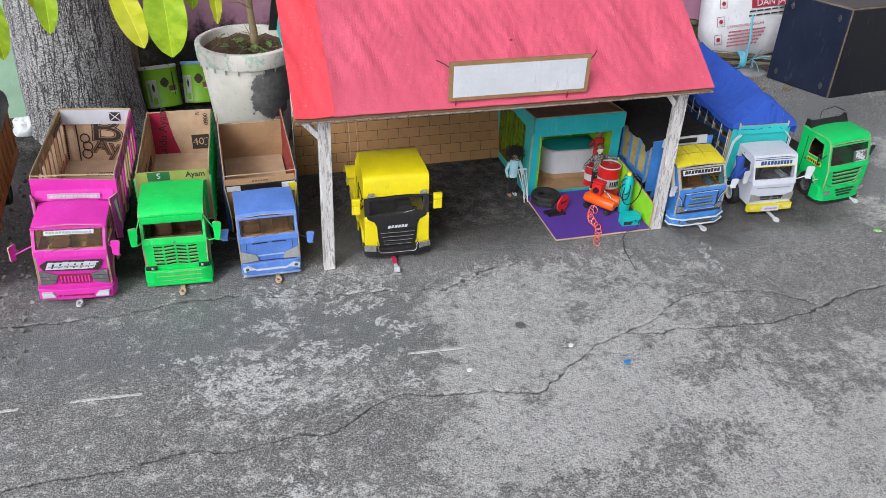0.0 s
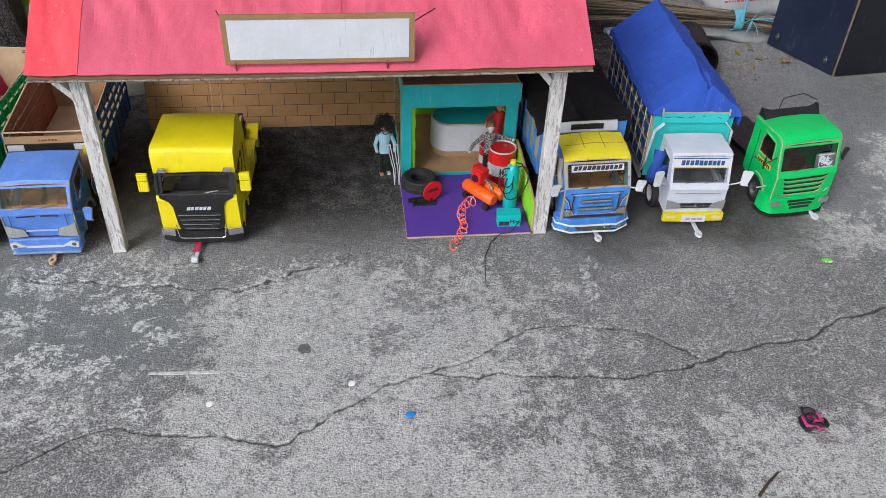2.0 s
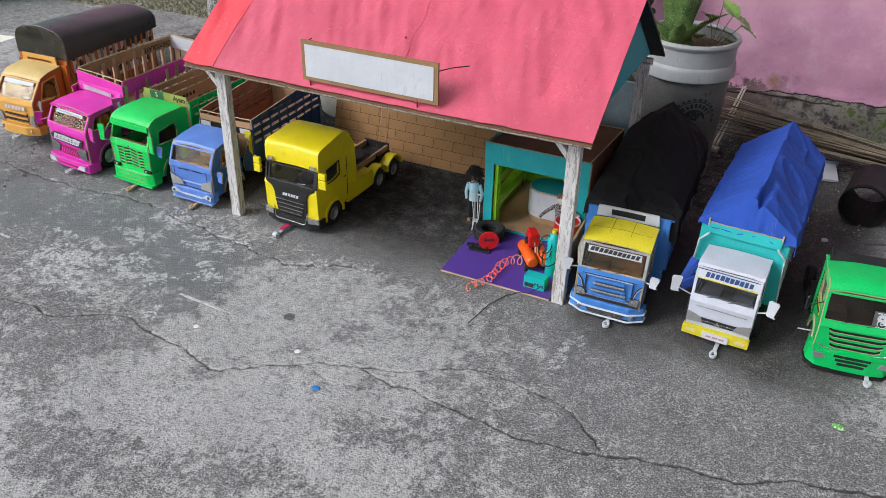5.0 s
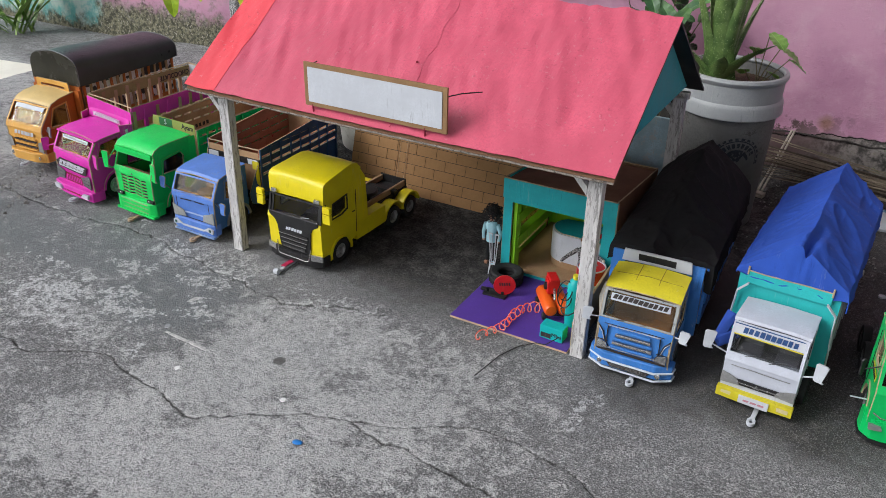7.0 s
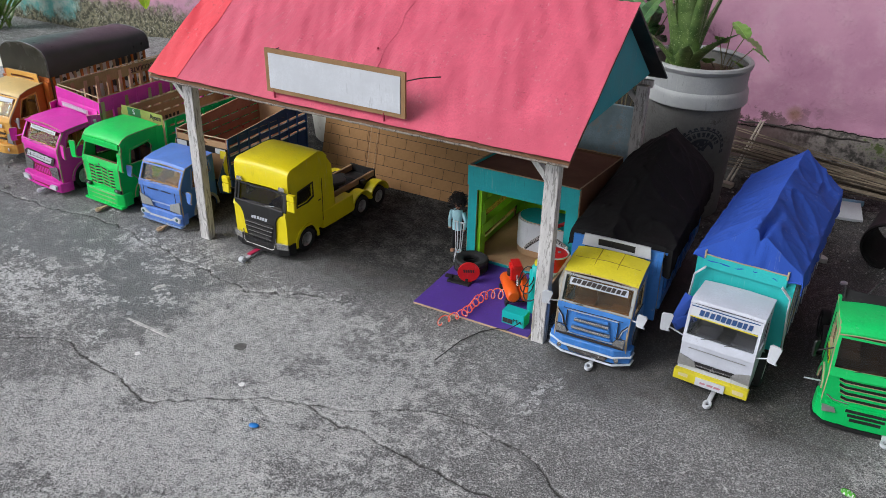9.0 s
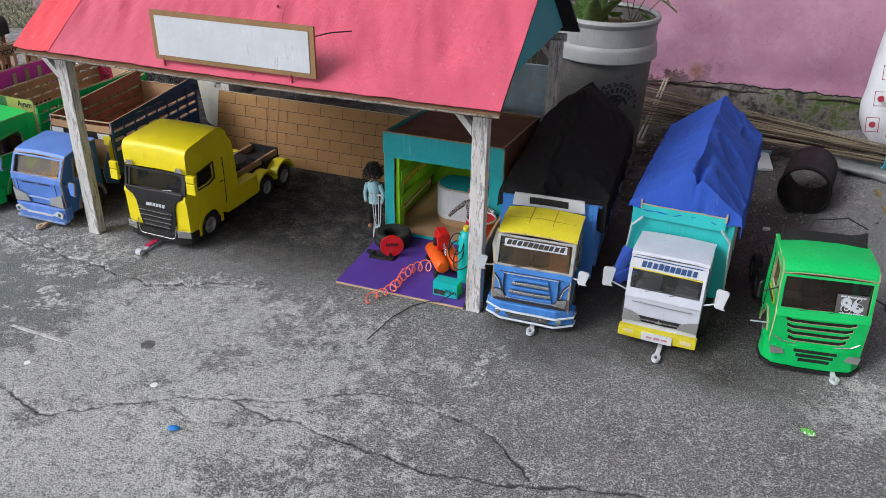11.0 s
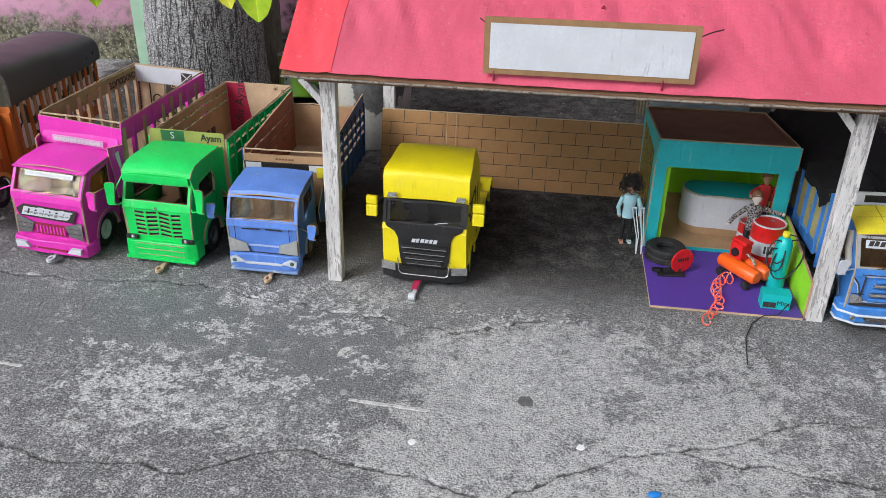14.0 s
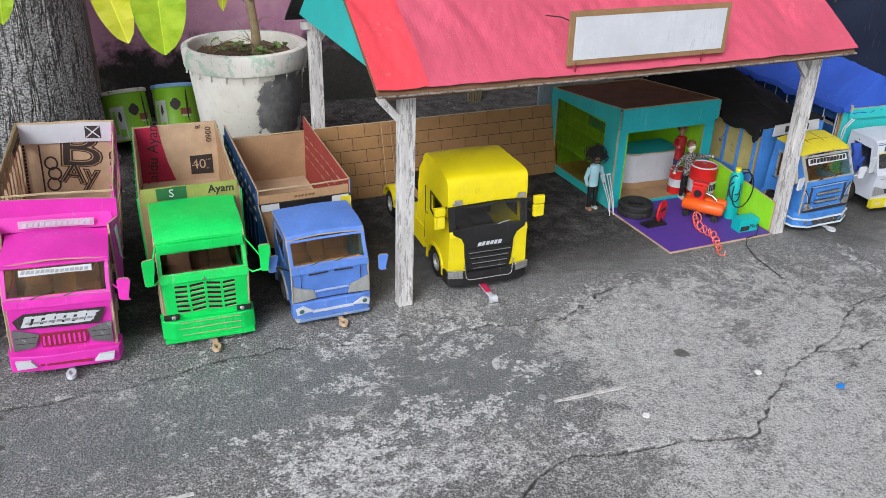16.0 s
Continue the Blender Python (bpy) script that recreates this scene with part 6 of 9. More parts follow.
    cover_thing(m, cloth(-0.1, 0.102, 0.142, 0.55, top, lambda x, y: 0.014 + 0.03 * (x > 0.09) + 0.004 * (x < -0.09) + 0.012 * (y < 0.15) * (0.5 + 0.5 * math.cos(x * 60)), seed=11, rag=0.006), 11, CLOTH, "draped matt black cloth cover over the blue truck's bed")
    return T


# ----- white truck with blue cover -----
def white_truck(m):
    T = thing("toy_truck", m, "white cardboard toy truck with turquoise wind board and yellow bumper", "toy truck", "parked toy trucks")
    WH = paint("white_cab_card", (0.5, 0.525, 0.6), 0.5, 0.12, wear=(0.42, 0.43, 0.45), wear_at=0.7)
    P = dict(W=0.064, D=0.105, zb=0.035, zb2=0.05, zw=0.106, yw=0.008, yt=0.024, zt=0.165, top=[(0.026, 0.168), (0.034, 0.1695), (0.105, 0.17)], wheel=0.085,
             win=[(0.026, 0.1), (0.034, 0.15), (0.088, 0.155), (0.088, 0.096)], crown=0.002, dash=paint("grey_dash", (0.2, 0.21, 0.23)), seat=paint("grey_seat", (0.12, 0.12, 0.14)))
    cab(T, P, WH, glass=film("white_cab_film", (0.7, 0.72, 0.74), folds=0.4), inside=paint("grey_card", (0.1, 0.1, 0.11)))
    strip = part("name_strip", B(-0.0615, 0.0615, -0.0012, 0, 0.0385, 0.0585), WHITE, T, "white windscreen name strip", m=on_screen(P))
    bars(strip, "name_stroke", -0.045, 0.049, -0.0014, 0.048, 0.0115, 10, NAVY, 6, slope=0.1)
    part("strip_edge", B(-0.06, 0.06, -0.0014, 0, 0.0363, 0.0383), LEMON, strip)
    part("strip_edge", B(-0.0615, 0.0615, -0.0015, -0.0011, 0.0565, 0.0585), NAVY, strip)
    for s in (-1, 1):
        pts = [(0.03, 0.05), (0.064, 0.047), (0.064, 0.07), (0.048, 0.066), (0.034, 0.06)]
        lamp_plate(T, "headlamp", pts if s > 0 else mirrored(pts), 0.0, GREY, label="grey foil headlamp")
    part("grille", B(-0.036, 0.036, -0.001, 0.002, 0.05, 0.061, 0.001), BLACK, T)
    part("grille_bar", B(-0.034, 0.034, -0.0022, 0.0, 0.055, 0.0565), SILVER, T)
    bm = bmesh.new()
    for a in (90, 210, 330):
        slab(bm, (0, -0.0022, 0.056), X, Z, [(0.006 * math.cos(radians(a)), 0.006 * math.sin(radians(a))), (0.003 * math.cos(radians(a + 50)), 0.003 * math.sin(radians(a + 50))), (0, 0), (0.003 * math.cos(radians(a - 50)), 0.003 * math.sin(radians(a - 50)))], (), 0.001)
    part("badge", bm, SILVER, T)
    part("panel_seam", B(-0.05, 0.05, 0.0002, 0.0012, 0.0855, 0.0866), GREY, T)
    bump = part("bumper", B(-0.067, 0.067, -0.006, 0.006, 0.018, 0.038, 0.0015), LEMON, T, "yellow bumper")
    plate = part("number_plate", B(-0.026, 0.026, -0.0085, -0.006, 0.018, 0.034, 0.0006), WHITE, bump, "white plate with short red marks")
    bars(plate, "plate_mark", -0.018, 0.02, -0.0088, 0.026, 0.004, 3, paint("faded_red_mark", (0.45, 0.2, 0.25)), 9)
    for s in (-1, 1):
        part("fog_lamp", B(s * 0.05 - 0.01, s * 0.05 + 0.01, -0.0075, -0.005, 0.025, 0.033, 0.0015), paint("fog_cream", (0.6, 0.52, 0.3)) if s < 0 else bpy.data.materials["fog_cream"], bump)
        mirror(T, s * 0.094, -0.006, 0.128, 0.021, 0.036, WHITE, (s * 0.063, 0.012, 0.1), turn=-14 * s)
        wheel(T, s * 0.066, 0.085, 0.0325, RIM)
        wheel(T, s * 0.066, 0.4, 0.0325, RIM)
        wheel(T, s * 0.044, 0.4, 0.0325, RIM)
    chassis(T, 0.03, 0.5)
    W2, y0, y1, zf, zt = 0.088, 0.128, 0.515, 0.085, 0.215
    bm = bmesh.new()
    slab(bm, (0, 0.116, 0), X, Z, [(-W2, 0.06), (W2, 0.06), (W2, 0.222), (-W2, 0.222)], (), -0.004)
    wb = part("wind_board", bm, TEAL_LIGHT, T, "turquoise wind board")
    part("wind_board_lip", B(-0.074, 0.074, 0.108, 0.116, 0.196, 0.222, 0.0015), TEAL_LIGHT, wb)
    bm = bmesh.new()
    tube(bm, [(-0.074 + 0.148 * k / 20, 0.1082 + 0.0006 * noise.noise((k, 1, 0)), 0.222 + 0.0008 * noise.noise((k, 0, 3))) for k in range(21)], 0.0013, 5)
    part("lip_edge", bm, CUT, wb, "bare cardboard edge")
    bm = bmesh.new()
    tube(bm, [(-W2 + 2 * W2 * k / 20, 0.113 + 0.0006 * noise.noise((k, 5, 0)), 0.2225 + 0.0008 * noise.noise((k, 7, 3))) for k in range(21)], 0.0013, 5)
    part("board_edge", bm, CUT, wb, "bare cardboard edge")
    for s in (-1, 1):
        part("lip_tab", B(s * 0.073 - 0.0015, s * 0.073 + 0.0015, 0.106, 0.116, 0.214, 0.23, 0.0005), CUT, wb)
        for k in (0.0, 0.006):
            bm = bmesh.new()
            tube(bm, [(s * (W2 + 0.002), 0.13, 0.06), (s * (W2 + 0.002), 0.112 - k, 0.1), (s * (W2 - 0.002), 0.108 - k, 0.18), (s * (W2 - 0.02), 0.106 - k, 0.2)], 0.0015, 6)
            part("guard_wire", bm, WHITE, T)
    bed_boards(T, W2 - 0.003, y0, y1, zf, zt, CARD, CARD, NAVY)
    for s in (-1, 1):
        bed_side(T, s, W2, y0, y1, zf - 0.012, zt, [(zf + 0.012, zf + 0.03), (zf + 0.052, zf + 0.07), (zf + 0.09, zf + 0.104)], 9, NAVY, NAVY)
        ribs(T, s, W2, y0 + 0.004, y1 - 0.004, zf - 0.012, zt, 10, paint("white_rib", (0.5, 0.52, 0.55)) if s < 0 else bpy.data.materials["white_rib"], 0.002, 0.0014)
        part("side_guard", B(min(s * 0.076, s * 0.082), max(s * 0.076, s * 0.082), 0.15, 0.34, 0.03, 0.042, 0.001), paint("guard_grey", (0.4, 0.42, 0.44)) if s < 0 else bpy.data.materials["guard_grey"], T)
        part("side_guard", B(min(s * 0.076, s * 0.082), max(s * 0.076, s * 0.082), 0.15, 0.34, 0.052, 0.062, 0.001), bpy.data.materials["guard_grey"], T)
    part("mud_flap", B(-0.076, -0.07, 0.11, 0.114, 0.012, 0.06), WHITE, T)
    bm = bmesh.new()
    tube(bm, [(-0.062, 0.06, 0.118), (-0.076, 0.05, 0.108), (-0.086, 0.045, 0.102)], 0.012, 8)
    tube(bm, [(-0.076, 0.07, 0.15), (-0.084, 0.055, 0.13), (-0.09, 0.05, 0.1), (-0.088, 0.06, 0.09)], 0.011, 8)
    for v in bm.verts:
        v.co += Vector((noise.noise(v.co * 60), noise.noise(v.co * 60 + Vector((3, 0, 0))), noise.noise(v.co * 60 + Vector((7, 0, 0))))) * 0.006
    rag = part("cloth_scrap", bm, paint("blue_rag", (0.02, 0.06, 0.3), 0.9), smooth=True, m=m)
    tagged(rag, "crumpled blue cloth hanging from the white truck's cab window", "cloth")
    hook(T, 0.008, 0.03, WHITE)
    CLOTH = paint("blue_cloth", (0.03, 0.088, 0.44), 0.8, 0.16, scale=14, fine=800, bump=0.3, spec=0.2)

    def top(x, y):
        f = (y - 0.125) / 0.4
        ridge = 0.296 + 0.012 * f
        side = 0.222 + 0.008 * f
        k = min(1, abs(x - 0.006) / 0.096)
        fold = -0.02 * math.exp(-((x - 0.012 - 0.03 * f) / 0.007) ** 2) * max(0, 1 - max(0, f) / 0.3) + 0.006 * math.exp(-((x + 0.012) / 0.012) ** 2) * max(0, 1 - max(0, f) / 0.3)
        return side + (ridge - side) * (1 - k) ** 0.92 + fold - 0.006 * math.sin(math.pi * k) * (0.5 + 0.5 * math.sin(y * 30))

    cover_thing(m, cloth(-0.094, 0.096, 0.114, 0.53, top, lambda x, y: top(x, y) - 0.212 if y < 0.118 or y > 0.526 else 0.014 + 0.026 * max(0, x / 0.096), seed=23, rag=0.007, pleat=0.45), 23, CLOTH, "bright blue cloth cover pitched over the white truck's bed")
    return T


# ----- emerald tractor unit -----
def emerald_truck(m):
    T = thing("toy_truck", m, "emerald green toy tractor truck with slatted grille and black roof spoiler", "toy truck", "parked toy trucks")
    slots = []
    for k in range(4):
        z, w = 0.055 + k * 0.0118, 0.046 + 0.003 * k
        slots.append([(-w, z + 0.004), (-w + 0.01, z), (w - 0.01, z), (w, z + 0.004), (w, z + 0.0105), (w - 0.01, z + 0.0068), (-w + 0.01, z + 0.0068), (-w, z + 0.0105)])
    P = dict(W=0.073, D=0.15, zb=0.04, zb2=0.06, zw=0.112, yw=0.01, yt=0.026, zt=0.17, y0=0.006,
             top=[(0.026, 0.172), (0.034, 0.18), (0.05, 0.185), (0.15, 0.186)], wheel=0.08,
             win=[(0.044, 0.122), (0.05, 0.166), (0.095, 0.172), (0.104, 0.15), (0.104, 0.122)], crown=0.003, glass=SMOKE, side_glass=SMOKE, slots=slots)
    cab(T, P, GREEN_TWO, glass=SMOKE, inside=CARD_DARK)
    raw_edges(T, P)
    bm = bmesh.new()
    slab(bm, (0, 0, 0.0085), X, Y, [(-0.08, 0.05), (-0.079, 0.02), (-0.064, 0.0), (-0.03, -0.006), (0.03, -0.006), (0.064, 0.0), (0.079, 0.02), (0.08, 0.05)], (), 0.0415)
    bmesh.ops.bevel(bm, geom=bm.edges[:], offset=0.002, segments=2, affect="EDGES")
    bump = part("bumper", bm, GREEN_TWO, T)
    bm = bmesh.new()
    slab(bm, (0, 0, 0.002), X, Y, [(-0.082, 0.055), (-0.081, 0.02), (-0.066, -0.001), (-0.03, -0.008), (0.03, -0.008), (0.066, -0.001), (0.081, 0.02), (0.082, 0.055)], (), 0.006)
    part("bumper_skirt", bm, BLACK, bump, "black rubber skirt")
    for k in range(3):
        part("bumper_slot", B(-0.024 - 0.005 * k, 0.024 + 0.005 * k, -0.0068, -0.004, 0.022 + k * 0.0085, 0.0275 + k * 0.0085), BLACK, bump)
    for s in (-1, 1):
        bm = bmesh.new()
        pts = [(0.048, 0.032), (0.07, 0.03), (0.072, 0.042), (0.052, 0.04)]
        slab(bm, (0, -0.001, 0), X, Z, pts if s > 0 else mirrored(pts), (), 0.006)
        part("headlamp", bm, GREY, bump, "grey headlamp")
        wheel(T, s * 0.064, 0.08)
        for y in (0.27, 0.345):
            wheel(T, s * 0.06, y, 0.03)
        mirror(T, s * 0.1, 0.03, 0.132, 0.012, 0.032, BLACK, (s * 0.073, 0.03, 0.14), turn=-50 * s)
        bm = bmesh.new()
        slab(bm, (s * 0.073 + (0.0 if s > 0 else -0.003), 0, 0), Y, Z, arc(0.08, 0.0325, 0.044, -5, 185, 12) + arc(0.08, 0.0325, 0.037, 185, -5, 12), (), 0.003)
        part("wheel_arch", bm, GREEN_TWO, T)
        bm = bmesh.new()
        tube(bm, [(s * 0.03, 0.004, 0.05), (s * 0.055, 0.003, 0.054), (s * 0.068, 0.003, 0.062)], 0.0013, 6)
        part("lamp_wire", bm, SILVER, T)
    strip = part("door_strip", B(-0.0745, -0.0735, 0.04, 0.1, 0.102, 0.114), LEMON, T, "yellow door strip with dark marks")
    for k in range(7):
        part("strip_mark", B(-0.0752, -0.0744, 0.044 + k * 0.008, 0.049 + k * 0.008, 0.1045, 0.1115), INK, strip)
    st = part("windscreen_sticker", B(0.016, 0.064, -0.0012, 0, 0.003, 0.036), paint("smoky_sticker", (0.09, 0.095, 0.095), wear=(0.03, 0.03, 0.03), wear_at=0.6), T, "smoky sticker with a dark number edged white", m=on_screen(P))
    words("sticker_edge", "86", 0.034, WHITE, st, pose(0.04, -0.0016, 0.017, 90, -8, 0), bold=0.0016)
    words("sticker_number", "86", 0.034, INK, st, pose(0.04, -0.0021, 0.017, 90, -8, 0), bold=0.0003)
    bars(st, "sticker_stroke", 0.02, 0.06, -0.0015, 0.0325, 0.003, 8, WHITE, 2)
    bars(st, "sticker_stroke", 0.022, 0.06, -0.0015, 0.0045, 0.0022, 9, WHITE, 7)
    bm = bmesh.new()
    slab(bm, (0, 0.125, 0.186), X, Vector((0, 0.5, 0.35)), [(-0.07, 0), (0.07, 0), (0.066, 0.03), (0.045, 0.024), (-0.045, 0.024), (-0.066, 0.03)], (), 0.003)
    part("roof_spoiler", bm, BLACK, T, "black roof spoiler")
    for x in (-0.068, 0.066):
        bm = bmesh.new()
        slab(bm, (x, 0.12, 0.182), Y, Z, [(0, 0), (0.034, 0), (0.03, 0.026), (0.02, 0.028)], (), 0.003)
        part("spoiler_fin", bm, BLACK, T)
    bm = bmesh.new()
    tube(bm, [(-0.03, 0.14, 0.203), (-0.015, 0.155, 0.22), (0.01, 0.17, 0.216), (0.035, 0.16, 0.226), (0.07, 0.15, 0.213)], 0.0013, 5)
    part("loose_wire", bm, BLACK, T, "loose black wire")
    chassis(T, 0.03, 0.38, 0.03, 0.06)
    part("deck", B(-0.045, 0.045, 0.155, 0.375, 0.066, 0.07), BLACK, T)
    bm = bmesh.new()
    tube(bm, [(-0.08, 0.03, 0.07), (-0.1, 0.022, 0.074), (-0.108, 0.02, 0.075)], 0.0015, 6)
    part("loose_wire", bm, WHITE, T)
    hook(T, 0.035, 0.022, WHITE)
    return T


# ----- orange truck with round black canopy -----
def swirl_paper():
    m, nt, bsdf, co = shader("swirl_paper")
    wave = nt.nodes.new("ShaderNodeTexWave")
    wave.inputs["Scale"].default_value, wave.inputs["Distortion"].default_value = 26, 7
    wave.inputs["Detail"].default_value, wave.inputs["Detail Scale"].default_value = 1.5, 0.9
    nt.links.new(co, wave.inputs[0])
    nt.links.new(mixed(nt, ramp(nt, wave.outputs["Fac"], 0.4, 0.5), (0.03, 0.03, 0.03), (0.6, 0.58, 0.58)), bsdf.inputs["Base Color"])
    bsdf.inputs["Roughness"].default_value = 0.6
    return m


def orange_truck(m):
    T = thing("toy_truck", m, "orange and amber toy truck with a rounded black canopy", "toy truck", "parked toy trucks")
    P = dict(W=0.072, D=0.13, zb=0.03, zb2=0.05, zw=0.115, yw=0.008, yt=0.045, zt=0.165, top=[(0.052, 0.172), (0.08, 0.181), (0.13, 0.186)], wheel=0.08,
             win=[(0.038, 0.108), (0.056, 0.158), (0.1, 0.164), (0.1, 0.106)], crown=0.003, trim=AMBER)
    cab(T, P, AMBER, side=ORANGE, roof=paint("tan_roof_card", (0.6, 0.43, 0.17), 0.45, 0.16))
    raw_edges(T, P)
    for k in range(5):
        part("grille_slat", B(-0.045, 0.045, -0.002, 0.003, 0.044 + k * 0.008, 0.048 + k * 0.008, 0.001), INK if k % 2 else AMBER, T)
    bars(T, "badge_stroke", -0.04, 0.04, 0.0, 0.092, 0.012, 6, WHITE, 12)
    bm = bmesh.new()
    slab(bm, (0, 0, 0.014), X, Y, [(-0.078, 0.03), (-0.076, 0.004), (-0.04, -0.012), (0.04, -0.012), (0.076, 0.004), (0.078, 0.03)], (), 0.026)
    bmesh.ops.bevel(bm, geom=bm.edges[:], offset=0.0015, segments=1, affect="EDGES")
    bump = part("bumper", bm, AMBER, T)
    strip = part("name_strip", B(-0.056, 0.056, -0.0012, 0, 0.046, 0.058), WHITE, T, "white windscreen strip", m=on_screen(P))
    for s in (-1, 1):
        pts = [(0.05, 0.045), (0.072, 0.043), (0.072, 0.078), (0.056, 0.072)]
        lamp_plate(T, "headlamp", pts if s > 0 else mirrored(pts), 0.0, GREY)
        bm = bmesh.new()
        lathe(bm, [(0.0, 0.0016), (0.0045, 0.001), (0.006, 0)], 10, pose(s * 0.055, -0.008, 0.028, 90, 0, s * -20))
        part("fog_lamp", bm, SILVER, bump)
        wheel(T, s * 0.062, 0.08)
        wheel(T, s * 0.066, 0.38)
        wheel(T, s * 0.044, 0.38)
        mirror(T, s * 0.092, 0.015, 0.105, 0.014, 0.03, GREY, (s * 0.07, 0.02, 0.11), turn=-10 * s)
        bm = bmesh.new()
        slab(bm, (s * 0.072 + (0.0 if s > 0 else -0.003), 0, 0), Y, Z, arc(0.08, 0.0325, 0.046, 0, 180, 12) + arc(0.08, 0.0325, 0.037, 180, 0, 12), (), 0.003)
        part("wheel_arch", bm, AMBER, T)
    chassis(T, 0.03, 0.5)
    W2, y0, y1, zf, zt = 0.092, 0.15, 0.51, 0.085, 0.215
    part("wind_board", B(-W2, W2, 0.138, 0.142, 0.06, 0.205), ORANGE, T)
    bm = bmesh.new()
    slab(bm, (0, 0.128, 0.187), X, Z, [(-0.066, 0), (0.066, 0), (0.064, 0.026), (-0.064, 0.026)], [rect(-0.048, 0.048, 0.006, 0.013)], 0.004)
    part("roof_board", bm, AMBER, T)
    bed_boards(T, W2 - 0.003, y0, y1, zf, zt, CARD, CARD, CARD)
    zebra = swirl_paper()
    for s in (-1, 1):
        xs = (s * W2 - 0.0056, s * W2 - 0.0042) if s > 0 else (s * W2 + 0.0042, s * W2 + 0.0056)
        part("side_lining", B(*xs, y0 + 0.004, y1 - 0.004, 0.1, 0.2), zebra, T, "white paper lining with black swirls")
        x0, x1 = (s * W2 - 0.0035, s * W2) if s > 0 else (s * W2, s * W2 + 0.0035)
        part("side_rail", B(x0, x1, y0, y1, 0.2, 0.218, 0.0005), CARD_DARK, T)
        part("side_rail", B(x0, x1, y0, y1, 0.075, 0.1, 0.0005), ORANGE, T)
        for k in range(15):
            y = y0 + 0.006 + (y1 - y0 - 0.012) * k / 14
            part("slat", B(x0 - 0.0012, x1 + 0.0012, y - 0.0035, y + 0.0035, 0.08, 0.216, 0.0005), CARD if k % 2 else ORANGE, T)
        part("cab_corner", B(min(s * 0.072, s * W2), max(s * 0.072, s * W2), 0.132, 0.138, 0.06, 0.19), ORANGE, T)
    bm = bmesh.new()
    half = [(0.095, 0.202), (0.0955, 0.224), (0.095, 0.24), (0.091, 0.252), (0.082, 0.262), (0.064, 0.27), (0.04, 0.275), (0.014, 0.278)]
    prof = [(-x, z) for x, z in half] + half[::-1]
    rows = []
    for j in range(25):
        y = 0.14 + 0.385 * j / 24
        rows.append([bm.verts.new((x, y, z + (z - 0.202) / 0.076 * (0.015 - 0.027 * j / 24) + 0.0025 * noise.noise((x * 15, y * 15, 2)))) for x, z in prof])
    for a, b in zip(rows, rows[1:]):
        for i in range(len(prof) - 1):
            bm.faces.new((a[i], a[i + 1], b[i + 1], b[i]))
    ends = []
    for j in (0, -1):
        end = bmesh.new()
        end.faces.new([end.verts.new(v.co + Vector((0, 0.002 if j else -0.002, 0))) for v in rows[j]])
        bmesh.ops.solidify(end, geom=end.faces[:], thickness=0.0015)
        ends.append(end)
    cv = thing("canopy", m, "rounded black leatherette canopy on the orange truck's bed", "cover", "cloth covers")
    part("sheet", bm, paint("black_leatherette", (0.042, 0.044, 0.048), 0.32, 0.2, scale=20, fine=600, bump=0.3, scuff=0.12), cv, smooth=True)
    olive = paint("olive_leatherette", (0.1, 0.095, 0.07), 0.26, 0.3, scale=14, fine=500, bump=0.6)
    for end in ends:
        part("end_panel", end, olive, cv, "shiny olive-grey end panel")
    for y in (0.14, 0.524):
        bm = bmesh.new()
        tube(bm, [(x * 1.006, y, z + 0.0012 + (z - 0.202) / 0.076 * (0.015 if y < 0.3 else -0.012)) for x, z in prof], 0.0012, 5)
        part("bow_seam", bm, GREY_TAPE, cv)
    hook(T, 0.0, 0.016, WHITE)
    return T


magenta_truck(pose(-0.557, -0.016, 0.004, 0, 2.5, -3.2) @ Matrix.Diagonal((1, 1, 1.1, 1)))
green_truck(pose(-0.338, -0.006, 0, 0, 0, -2.6))
blue_truck(pose(-0.131, -0.008, 0, 0, 0, 0.4) @ Matrix.Diagonal((1, 1, 0.96, 1)))
yellow_truck(pose(0.173, 0.004, 0, 0, 0, -2) @ Matrix.Diagonal((1, 1, 0.93, 1)))
royal_truck(pose(0.986, -0.013, 0, 0, 0, 2))
white_truck(pose(1.214, 0.002, 0, 0, 0, -3))
emerald_truck(pose(1.468, 0.026, 0.003, 0, 0, 7.5) @ Matrix.Diagonal((1.0, 0.86, 1.01, 1)))
orange_truck(pose(-0.812, 0.036, 0.034, 0, 0, 2))


def hand_made():
    """Card is never quite flat or square: bend every panel of the trucks a little."""
    for ob in list(scene.objects):
        top = ob
        while top.parent:
            top = top.parent
        if ob.type != "MESH" or ob.data.users > 1 or not top.name.startswith("toy_truck") or top is ob:
            continue
        if ob.name.split(".")[0] in ("carton_letter", "carton_word", "cab_print", "sticker_number", "floor_print", "window_pane", "windscreen", "lens", "tow_hook"):
            continue
        m = ob.matrix_basis if ob.parent is top else ob.parent.matrix_basis @ ob.matrix_basis
        inv = m.inverted()
        bm = bmesh.new()
        bm.from_mesh(ob.data)
        long = [e for e in bm.edges if e.calc_length() > 0.035]
        if long and len(bm.verts) < 700:
            bmesh.ops.subdivide_edges(bm, edges=long, cuts=2, use_grid_fill=True)
        for v in bm.verts:
            p = m @ v.co
            d = noise.noise_vector(p * 13 + Vector((ob.parent.location.x * 31, 3, 7))) * 0.0017 + noise.noise_vector(p * 45) * 0.0007
            v.co = inv @ (p + d)
        bm.to_mesh(ob.data)
        bm.free()


hand_made()


